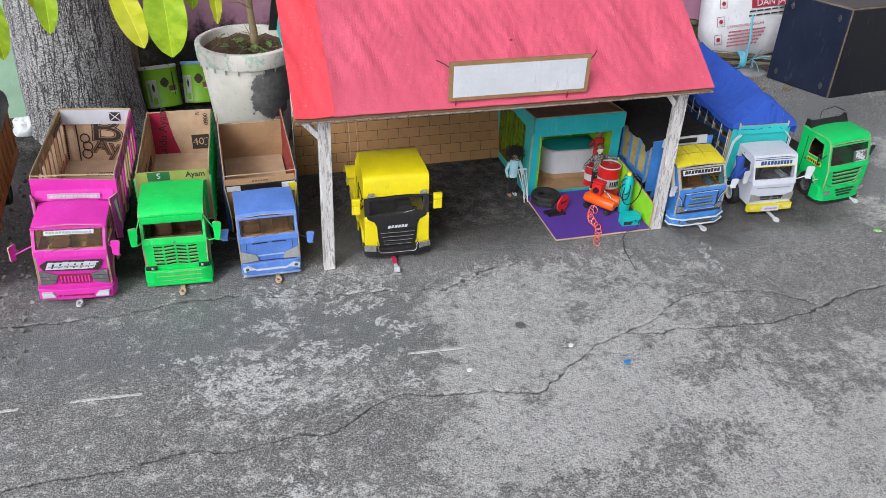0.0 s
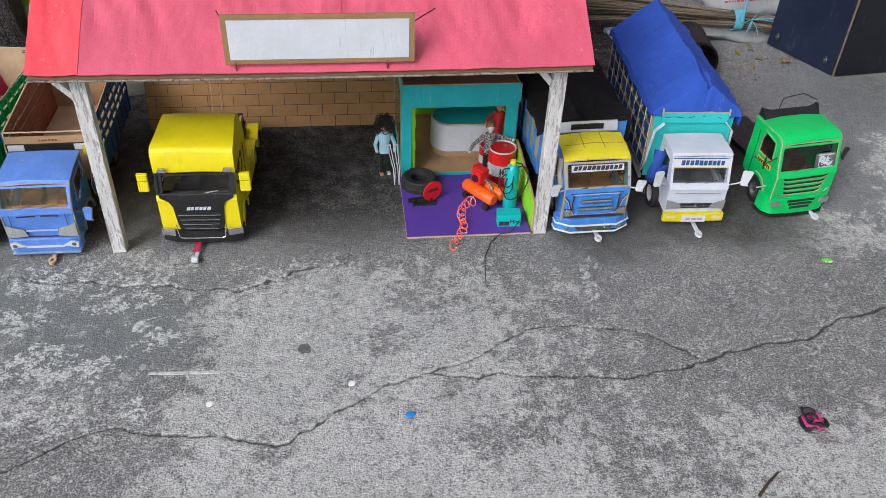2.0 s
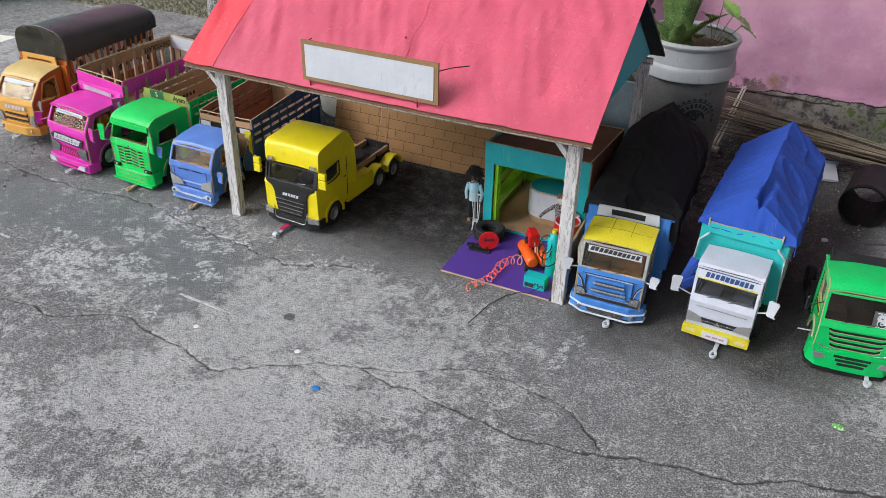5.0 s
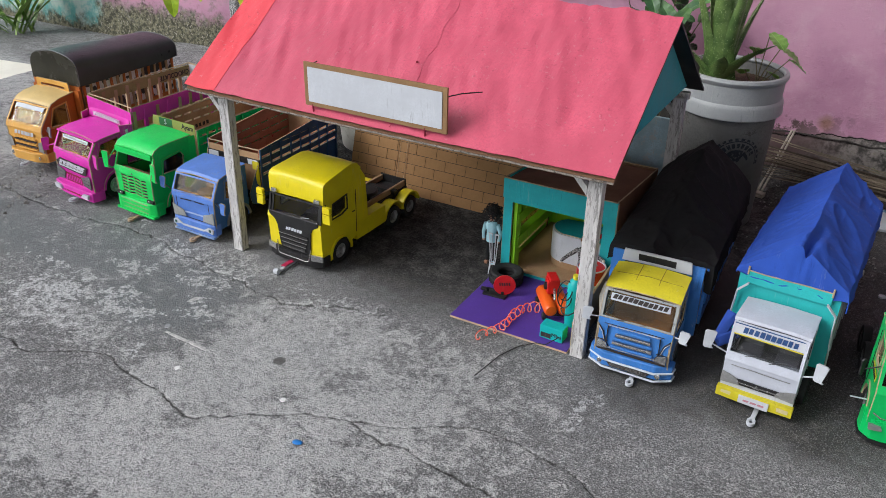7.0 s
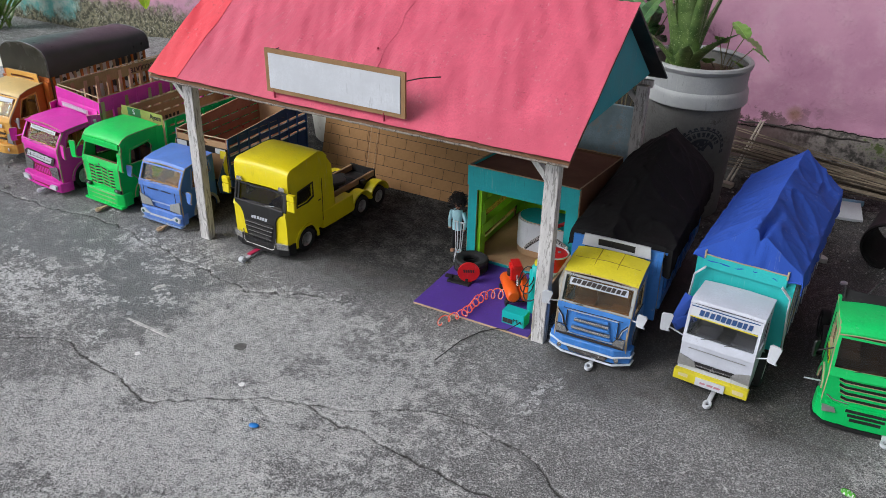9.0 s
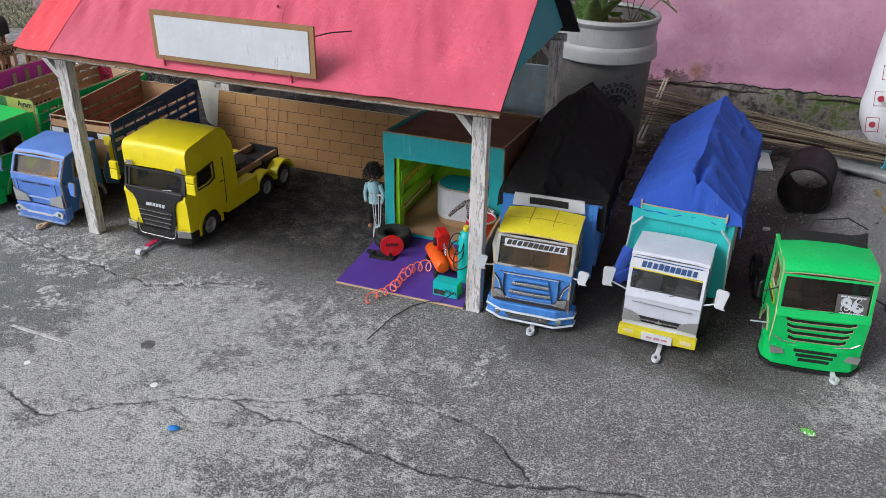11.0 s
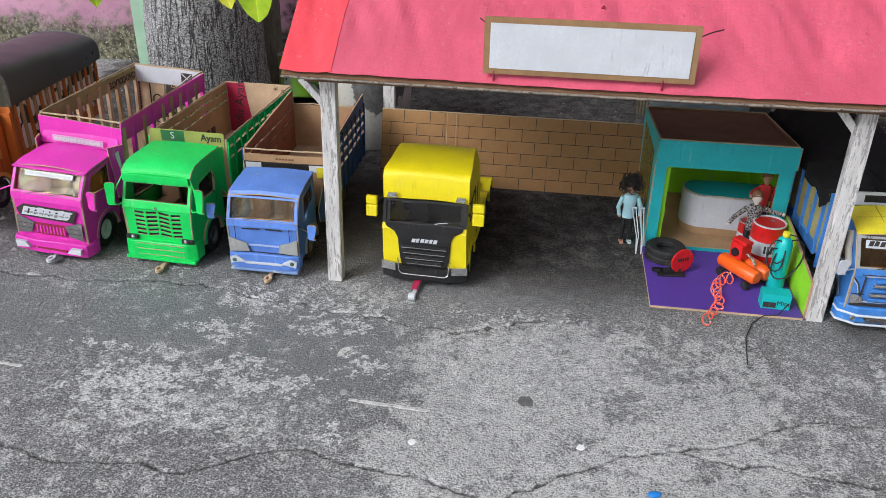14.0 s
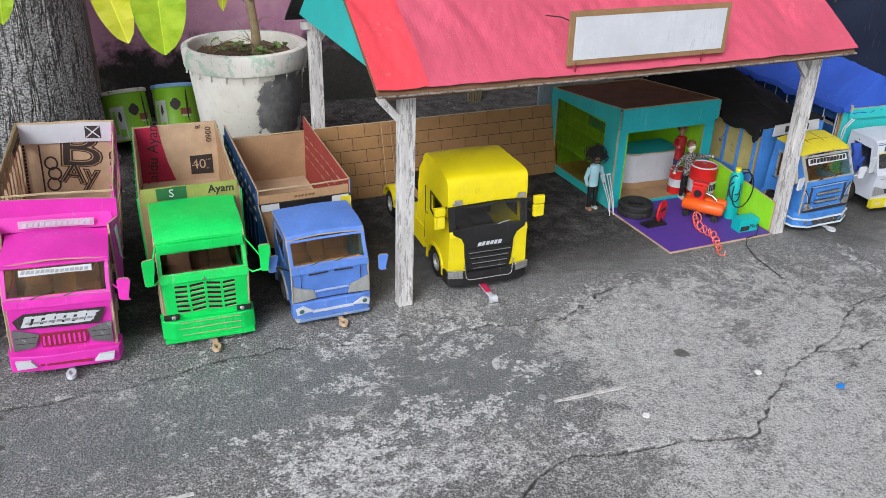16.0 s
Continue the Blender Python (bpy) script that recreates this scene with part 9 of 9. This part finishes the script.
for k in range(6):
    tip = Vector((-0.12 + 0.052 * k, rnd.uniform(-0.05, 0.05), rnd.uniform(0.47, 0.56)))
    bend = Vector((tip.x * 0.4, tip.y * 0.5, tip.z * 0.62))
    bm = bmesh.new()
    tube(bm, [(0.008 * k - 0.02, 0, 0), bend, tip], 0.003, 6, 0.0015)
    part("stem", bm, bpy.data.materials["green_stalk"], shrub, smooth=True)
    for j in range(6):
        f = 0.45 + 0.55 * j / 5
        at = bend.lerp(tip, (f - 0.4) / 0.6)
        shared("leaf", rnd.choice(shrub_leaves), shrub, pose(at.x, at.y, at.z, rnd.uniform(-25, 40), rnd.uniform(-30, 30), rnd.uniform(0, 360)))

# ---------- weathered board behind the workshop ----------
wb = thing("leaning_board", pose(0.735, 0.625, 0, -2, 0, 0), "weathered pale blue board standing behind the shelter", "board")
part("board", B(-0.12, 0.11, 0, 0.01, 0, 0.3, 0.002), paint("weathered_blue", (0.36, 0.5, 0.57), 0.6, 0.3, scale=16, wear=(0.4, 0.42, 0.42), wear_at=0.56), wb)

# ---------- sack, stick bundle, box and pipe in the corner ----------
GZ = 0.058


def lump(bm, sx, sy, sz, pw=2.6, crease=0.0, seed=0, nu=40, nv=24, m=None):
    """A stuffed pillow shape with creases."""
    m = m or Matrix.Identity(4)
    rows = []
    for j in range(nv + 1):
        b = math.pi * (j / nv - 0.5)
        row = []
        for i in range(nu):
            a = 2 * math.pi * i / nu
            def sp(c, p):
                return math.copysign(abs(c) ** p, c)
            v = Vector((sx * sp(math.cos(b), 2 / pw) * sp(math.cos(a), 2 / pw), sy * sp(math.cos(b), 0.9) * sp(math.sin(a), 0.9), sz * sp(math.sin(b), 2 / pw)))
            v *= 1 + crease * (noise.noise(v * 11 + Vector((seed, 0, 0))) + 0.6 * noise.noise(v * 28 + Vector((0, seed, 0))))
            row.append(bm.verts.new(m @ v))
        rows.append(row)
    for a, b in zip(rows, rows[1:]):
        for i in range(nu):
            bm.faces.new((a[i], a[(i + 1) % nu], b[(i + 1) % nu], b[i]))
    return bm


sack = thing("flour_sack", pose(1.744, 1.02, GZ, 0, 0, -6), "white woven sack with red print leaning on the wall", "sack")
TILT_S = pose(0, 0, 0, -14, 4, 0)
bm = bmesh.new()
lump(bm, 0.176, 0.085, 0.235, 4.0, 0.06, 3, m=TILT_S @ pose(0, 0, 0.235))
part("bag", bm, paint("woven_white", (0.6, 0.62, 0.66), 0.5, 0.14, scale=12, fine=900, bump=0.4), sack, smooth=True)
rnd_s = random.Random(15)
PR = paint("maroon_print", (0.3, 0.015, 0.04), 0.6)


def on_sack(x, z, y=-0.09):
    return TILT_S @ pose(x - 0.012, y, z - 0.105, 90, -10, 0)


bm = bmesh.new()
box(bm, -0.055, 0.11, -0.02, 0.02, -0.0008, 0.0004, m=on_sack(0.04, 0.32))
part("print_block", bm, PR, sack)
words("print", "DAN JAJ", 0.034, WHITE, sack, on_sack(0.065, 0.32, -0.0915))
words("print", "LAYANAN PELANGGAN", 0.0135, PR, sack, on_sack(-0.025, 0.23, -0.0905))
LINE = paint("print_line", (0.36, 0.08, 0.1), 0.7)
for k in range(5):
    bm = bmesh.new()
    x, end = -0.075, 0.075 - 0.007 * k
    while x < end:
        w = rnd_s.uniform(0.004, 0.011)
        box(bm, x, min(x + w, end), -0.0028, 0.0028, -0.0006, 0.0004, m=on_sack(-0.015, 0.212 - 0.0125 * k, -0.0905))
        x += w + 0.0022
    part("print", bm, LINE, sack)
for k in range(2):
    bm = bmesh.new()
    for j in range(5):
        box(bm, -0.07 + j * 0.03, -0.045 + j * 0.03, -0.0026, 0.0026, -0.0006, 0.0004, m=on_sack(0.05, 0.29 - 0.016 * k, -0.0905))
    part("print", bm, INK, sack)
for k in range(3):
    bm = bmesh.new()
    slab(bm, (0, 0, 0), X, Y, rect(-0.015, 0.015, -0.018, 0.018), [rect(-0.0135, 0.0135, -0.0165, 0.0165)], 0.0006)
    slab(bm, (0, 0, 0), X, Y, arc(0, 0, 0.008, 20, 330, 9), (), 0.0006)
    bm.transform(on_sack(-0.125, 0.3 - 0.065 * k, -0.0885))
    part("print_box", bm, PR, sack)
bagp = thing("plastic_sheet", pose(1.63, 0.885, 0.048, 0, 0, -14), "crumpled grey plastic sheet under the sticks", "plastic sheet")
bm = bmesh.new()
lump(bm, 0.11, 0.045, 0.014, 2.4, 0.5, 8, m=pose(0, 0, 0.014))
part("sheet", bm, paint("dull_plastic", (0.2, 0.205, 0.21), 0.4, 0.25, scale=30), bagp, smooth=True)
sticks = thing("stick_bundle", pose(1.68, 0.868, 0.075), "bundle of thin dry palm-rib sticks tied with blue string", "sticks")
STICK = paint("dry_rib", (0.2, 0.165, 0.115), 0.8, 0.4, scale=30, stretch=(0.1, 1, 1))
STICK_D = paint("dark_rib", (0.06, 0.045, 0.03), 0.8, 0.4, scale=30)
rnd = random.Random(21)
for k in range(64):
    a, b = rnd.gauss(0, 1), rnd.gauss(0, 1)
    p0 = Vector((0.1 + rnd.uniform(-0.02, 0.03), -0.035 + 0.012 * a, 0.03 + 0.008 * b))
    p1 = Vector((0, 0.009 * a, 0.03 + 0.009 * b))
    L = rnd.uniform(0.55, 0.78)
    fan = rnd.gauss(0, 0.055)
    p2 = Vector((-L * 0.5, 0.12 + 0.025 * a + fan * 0.35, 0.022 + 0.012 * b))
    p3 = Vector((-L, 0.23 + 0.025 * a + fan * 0.8, -0.002 + 0.018 * b + 0.008 * abs(a)))
    for p in (p2, p3):
        p.z = max(p.z, -0.055)
        p.y = min(p.y, 0.375)
    bm = bmesh.new()
    tube(bm, [p0, p1, p2, p3], 0.0026, 5, 0.0012)
    part("stick", bm, STICK if k % 3 else STICK_D, sticks)
STRING = paint("blue_string", (0.12, 0.42, 0.55), 0.6, 0.2)
bm = bmesh.new()
for k in range(7):
    tube(bm, [(-0.042 + k * 0.004, 0.008 + 0.03 * math.cos(t), 0.03 + 0.03 * math.sin(t)) for t in (i * 0.45 for i in range(15))], 0.002, 5)
for k in range(9):
    d = Vector((rnd.uniform(-0.6, 1), -0.3, rnd.uniform(-0.9, 1.2)))
    tube(bm, [(0, -0.03, 0.045), Vector((0, -0.035, 0.045)) + d * 0.03, Vector((0, -0.034, 0.045)) + d * rnd.uniform(0.05, 0.085) + Vector((0, 0, -0.012))], 0.0013, 5)
tube(bm, [(-0.028, -0.03, 0.04), (-0.03, -0.03, 0.12), (-0.028, -0.01, 0.2)], 0.004, 6)
part("string", bm, STRING, sticks, "light blue plastic string")

crate = thing("wooden_box", pose(1.821, 0.575, GZ, 0, 0, 6.5), "dark navy painted wooden box with washers and worn edges", "box")
NAVYP = paint("dark_navy_panel", (0.012, 0.018, 0.04), 0.4, 0.3, scale=8, fine=300, wear=(0.03, 0.04, 0.07), wear_at=0.66)
EDGE = paint("worn_ply_edge", (0.2, 0.15, 0.1), 0.8, 0.4, scale=60)
BW, BD, BH, SKEW = 0.46, 0.235, 0.315, 0.3


def crate_board(*a):
    """A board of the box; the box is wider at the back."""
    bm = B(*a)
    for v in bm.verts:
        v.co.x -= SKEW * v.co.y * (1 - v.co.x / BW)
    return bm


part("core", crate_board(0.003, BW - 0.003, 0.003, BD - 0.003, 0.0, BH - 0.002), EDGE, crate, "pale plywood edge")
lf = part("side_panel", crate_board(-0.002, 0.004, 0.006, BD - 0.006, 0.006, BH - 0.006, 0.001), NAVYP, crate)
part("front_panel", crate_board(0.006, BW - 0.006, -0.002, 0.004, 0.006, BH - 0.006, 0.001), paint("near_black_panel", (0.008, 0.009, 0.014), 0.45, 0.3, scale=8), crate)
part("top_panel", crate_board(0.006, BW - 0.006, 0.006, BD - 0.006, BH - 0.003, BH + 0.002, 0.001), paint("dusty_panel", (0.07, 0.075, 0.075), 0.6, 0.3), crate)
for y in (0.035, BD - 0.035):
    for z in (0.04, BH - 0.04):
        bm = bmesh.new()
        lathe(bm, [(0, 0.006), (0.004, 0.006), (0.0045, 0.003), (0.011, 0.0025), (0.0115, 0)], 18, pose(-0.002 - SKEW * y, y, z, 0, -90, -16.7))
        part("washer", bm, paint("dull_washer", (0.12, 0.12, 0.12), 0.4, 0.2, metal=0.6) if "dull_washer" not in bpy.data.materials else bpy.data.materials["dull_washer"], lf, "steel washer and screw", smooth=True)

pipe = thing("plastic_pipe", pose(1.458, 0.66, 0.07, 0, 0, -8) @ Matrix.Diagonal((0.86, 0.8, 0.86, 1)), "short length of wide black plastic pipe lying on the ground", "pipe")
bm = bmesh.new()
lathe(bm, [(0.062, -0.0), (0.066, -0.002), (0.0685, 0.002), (0.0685, 0.018), (0.066, 0.022), (0.066, 0.2), (0.06, 0.2), (0.06, 0.02), (0.062, 0.0)], 44, pose(0, 0, 0, -90, 0, 0))
part("pipe", bm, paint("black_pipe", (0.007, 0.007, 0.007), 0.6, 0.3, scale=20, spec=0.2), pipe, smooth=True)

# ---------- crack along the foot of the wall ----------
bm = bmesh.new()
tube(bm, [(x, 1.249 + 0.004 * noise.noise((x * 11, 2, 0)), 0.118 + 0.014 * noise.noise((x * 8, 0, 3)) + 0.006 * noise.noise((x * 30, 0, 5))) for x in (0.95 + 0.018 * i for i in range(52))], 0.0028, 5)
tagged(part("wall_crack", bm, INK), "dark open crack along the plaster near the ground", "crack", kind="structure")

# ---------- litter and marks on the concrete ----------
def flat_bit(name, x, y, w, d, h, turn, material, label, category, seed, n=10):
    rnd = random.Random(seed)
    bm = bmesh.new()
    slab(bm, (0, 0, 0), X, Y, [(w / 2 * math.cos(2 * math.pi * k / n) * rnd.uniform(0.75, 1.1), d / 2 * math.sin(2 * math.pi * k / n) * rnd.uniform(0.75, 1.1)) for k in range(n)], (), h)
    ob = part(name, bm, material, m=pose(x, y, float(rise(np.array(x), np.array(y))) - 0.0005, 0, 0, turn))
    return tagged(ob, label, category)


CHALK = paint("white_chalk", (0.6, 0.6, 0.59), 0.9, 0.3, scale=90, wear=(0.25, 0.25, 0.25), wear_at=0.58)
for x, y, L, a in ((0.178, -0.356, 0.122, -3), (-0.479, -0.351, 0.13, -3), (-0.69, -0.346, 0.11, 0)):
    bm = bmesh.new()
    rnd = random.Random(int(1000 * L))
    up = [(-L / 2 + L * k / 14, 0.0028 + rnd.uniform(-0.0012, 0.001)) for k in range(15)]
    dn = [(L / 2 - L * k / 14, -0.0028 + rnd.uniform(-0.001, 0.0012)) for k in range(15)]
    slab(bm, (0, 0, 0), X, Y, up + dn, (), 0.0012)
    tagged(part("chalk_line", bm, CHALK, m=pose(x, y, 0.0004, 0, 0, a)), "short white chalk line on the concrete", "chalk line", "chalk lines")
SPOT = paint("white_paint_spot", (0.8, 0.8, 0.8), 0.6, 0.05)
flat_bit("white_spot", 0.464, -0.403, 0.013, 0.011, 0.002, 20, SPOT, "small round white paint spot on the concrete", "paint spot", 1)
flat_bit("white_spot", 0.228, -0.43, 0.012, 0.011, 0.002, 20, SPOT, "small round white paint spot on the concrete", "paint spot", 2)
flat_bit("dark_spot", 0.382, -0.313, 0.025, 0.028, 0.0016, 0, paint("oil_spot", (0.14, 0.138, 0.135), 0.85, 0.4, scale=70), "dark round oil spot on the concrete", "oil spot", 3, 16)
flat_bit("grey_spot", 0.105, -0.335, 0.014, 0.013, 0.0016, 0, paint("pale_spot", (0.36, 0.37, 0.39), 0.8), "pale grey paint spot on the concrete", "paint spot", 4)
flat_bit("chalk_smear", 0.077, -0.232, 0.012, 0.034, 0.0016, -18, CHALK, "short white smear on the concrete", "chalk mark", 5)
bm = bmesh.new()
lump(bm, 0.009, 0.006, 0.003, 2, 1.0, 4, 14, 10, pose(0, 0, 0.003))
tagged(part("plastic_scrap", bm, paint("bright_blue_plastic", (0.02, 0.2, 0.6), 0.3), m=pose(0.56, -0.48, 0, 0, 0, 15)), "small crumpled bright blue plastic scrap", "plastic scrap")
bm = bmesh.new()
lump(bm, 0.012, 0.007, 0.004, 2, 0.9, 6, 14, 8, pose(0, 0, 0.004))
tagged(part("sweet_wrapper", bm, paint("green_wrapper", (0.12, 0.5, 0.06), 0.25, 0.2, scale=60, wear=(0.7, 0.72, 0.7), wear_at=0.54), m=pose(1.465, -0.14, float(rise(np.array(1.465), np.array(-0.14))), 0, 0, -15)), "crumpled green and white sweet wrapper", "wrapper")
tie = thing("hair_tie", pose(1.225, -0.553, 0.0), "tangled black and pink elastic bands on the concrete", "hair tie")
rnd = random.Random(9)
PINK_B = paint("pink_elastic", (0.5, 0.03, 0.2), 0.6)
for k in range(9):
    bm = bmesh.new()
    c = Vector((rnd.uniform(-0.01, 0.01), rnd.uniform(-0.012, 0.012), rnd.uniform(0.006, 0.014)))
    r, t0 = rnd.uniform(0.008, 0.016), Euler((rnd.uniform(-0.6, 0.6), rnd.uniform(-0.6, 0.6), 0)).to_matrix()
    pts = [c + t0 @ Vector((r * math.cos(t), r * 1.2 * math.sin(t), 0.003 * math.sin(3 * t))) for t in (i * 0.5 for i in range(14))]
    for p in pts:
        p.z = max(p.z, 0.003)
    tube(bm, pts, 0.0026, 6)
    part("band", bm, PINK_B if k in (2, 5, 7) else BLACK, tie, "pink elastic band" if k in (2, 5, 7) else "")
bm = bmesh.new()
tube(bm, [(-0.025, -0.02, 0.003), (0.0, 0.002, 0.004), (0.024, 0.02, 0.003)], 0.003, 6, 0.002)
tagged(part("twig", bm, STICK_D, m=pose(1.102, -0.666, 0)), "short dry brown twig lying on the concrete", "twig")
bm = bmesh.new()
lump(bm, 0.034, 0.024, 0.042, 2.2, 0.8, 15, 44, 28, pose(0, 0, 0.036))
for v in bm.verts:
    v.co *= 1 + 0.16 * noise.noise(v.co * 60) + 0.05 * noise.noise(v.co * 140)
tagged(part("plastic_bag", bm, paint("white_bag", (0.6, 0.62, 0.65), 0.35, 0.2, scale=40), smooth=True, m=pose(-0.772, 0.86, 0)), "crumpled white plastic bag standing beside the tree", "plastic bag")
# pool of sunlight on the ground, made as a thin near-white slab
tagged(part("plywood_sheet", B(-0.21, 0.21, -0.13, 0.13, 0, 0.008, 0.001), paint("sunlit_ground_pale", (0.82, 0.8, 0.7), 0.6, 0.12, scale=7), m=pose(-1.72, 0.62, 0.001, 0, 0, 8)), "flat pale slab standing for a sunlit patch of ground", "board")
sheet = thing("foam_sheet", pose(1.35, 0.965, 0.008, 7, 0, 10), "flat white foam sheet with a pale blue edge on the ground", "sheet")
part("panel", B(-0.044, 0.044, -0.04, 0.05, 0, 0.008, 0.001), WHITE, sheet)
part("edge_strip", B(-0.05, 0.052, 0.05, 0.058, -0.002, 0.012, 0.001), paint("pale_blue_edge", (0.2, 0.36, 0.5)), sheet, "pale blue edge")
lath = new("wooden_lath")
lath = tagged(lath, "pair of thin weathered wooden laths leaning on the stick bundle", "lath")
for dx in (0.0, 0.016):
    bm = bmesh.new()
    tube(bm, [(1.032 + dx * 0.7, 1.03, 0.006), (1.052 + dx * 0.6, 1.12, 0.073), (1.07 + dx * 0.5, 1.205, 0.14)], 0.0034, 4)
    part("lath", bm, paint("weathered_lath", (0.34, 0.3, 0.25), 0.8, 0.35, scale=40) if dx == 0 else bpy.data.materials["weathered_lath"], lath)
tagged(part("wood_block", B(-0.02, 0.02, -0.012, 0.012, 0, 0.012, 0.001), bpy.data.materials["weathered_lath"], m=pose(1.035, 1.0, 0, 0, 0, -12)), "small pale weathered wood block on the ground", "block")
flat_bit("paper_scrap", 1.39, 0.56, 0.022, 0.014, 0.005, 20, WHITE, "small torn white scrap on the ground", "scrap", 32, 6)
flat_bit("paper_scrap", 1.33, 0.66, 0.035, 0.022, 0.012, -30, paint("dirty_white", (0.45, 0.45, 0.43)), "crumpled dirty white scrap on the ground", "scrap", 33, 7)
flat_bit("paper_scrap", 0.12, 0.85, 0.05, 0.03, 0.015, 30, bpy.data.materials["dirty_white"], "torn dirty white scrap on the soil", "scrap", 34, 7)
DEAD = paint("dead_leaf", (0.24, 0.17, 0.06), 0.8, 0.4, scale=80)
rnd = random.Random(41)
for k in range(14):
    x, y = (rnd.uniform(1.6, 1.78), rnd.uniform(0.66, 0.84)) if k < 7 else (rnd.uniform(-0.8, 0.5), rnd.uniform(0.62, 1.1))
    bm = leaf_mesh(rnd.uniform(0.018, 0.04), rnd.uniform(0.01, 0.018), 0.3, 0.4)
    tagged(part("dead_leaf", bm, DEAD, m=pose(x, y, float(rise(np.array(x), np.array(y))) + 0.006, rnd.uniform(-20, 10), rnd.uniform(-20, 20), rnd.uniform(0, 360))), "curled dead brown leaf lying on the ground", "leaf", "dead leaves")
# loose grit along the wall and round the wheels
rnd = random.Random(77)
verts, faces = [], []
for k in range(1720):
    if k >= 1500:
        x, y = (rnd.uniform(-0.75, -0.645), rnd.uniform(-0.12, 0.6)) if k % 3 else (rnd.uniform(-0.95, -0.64), rnd.uniform(-0.26, -0.08))
    elif k < 900:
        x, y = rnd.uniform(0.9, 1.75), rnd.uniform(0.6, 1.2)
    elif k < 1300:
        x, y = rnd.uniform(-1.2, 0.6), rnd.uniform(0.56, 1.2)
    else:
        x, y = rnd.uniform(-1.2, 1.7), rnd.uniform(-0.7, 0.1)
    s = rnd.uniform(0.0012, 0.0042) if k < 1300 else rnd.uniform(0.0025, 0.007) if k >= 1500 else rnd.uniform(0.0008, 0.002)
    z = float(rise(np.array(x), np.array(y))) + s * 0.2
    b = len(verts)
    for dx, dy, dz in ((1, 0, 0), (-0.5, 0.9, 0), (-0.6, -0.8, 0), (0.1, 0.1, 0.9), (0, 0, -0.6)):
        verts.append((x + s * dx * rnd.uniform(0.7, 1.3), y + s * dy * rnd.uniform(0.7, 1.3), z + s * dz))
    faces += [(b, b + 1, b + 3), (b + 1, b + 2, b + 3), (b + 2, b, b + 3), (b + 1, b, b + 4), (b + 2, b + 1, b + 4), (b, b + 2, b + 4)]
me = bpy.data.meshes.new("gravel")
me.from_pydata(verts, [], faces)
m_, nt_, bs_, co_ = shader("mixed_grit")
isl = nt_.nodes.new("ShaderNodeNewGeometry").outputs["Random Per Island"]
nt_.links.new(mixed(nt_, isl, (0.05, 0.045, 0.04), (0.3, 0.29, 0.27)), bs_.inputs["Base Color"])
bs_.inputs["Roughness"].default_value = 0.9
me.materials.append(m_)
tagged(new("gravel", me), "loose grit and small stones scattered on the concrete", "gravel", kind="stuff")
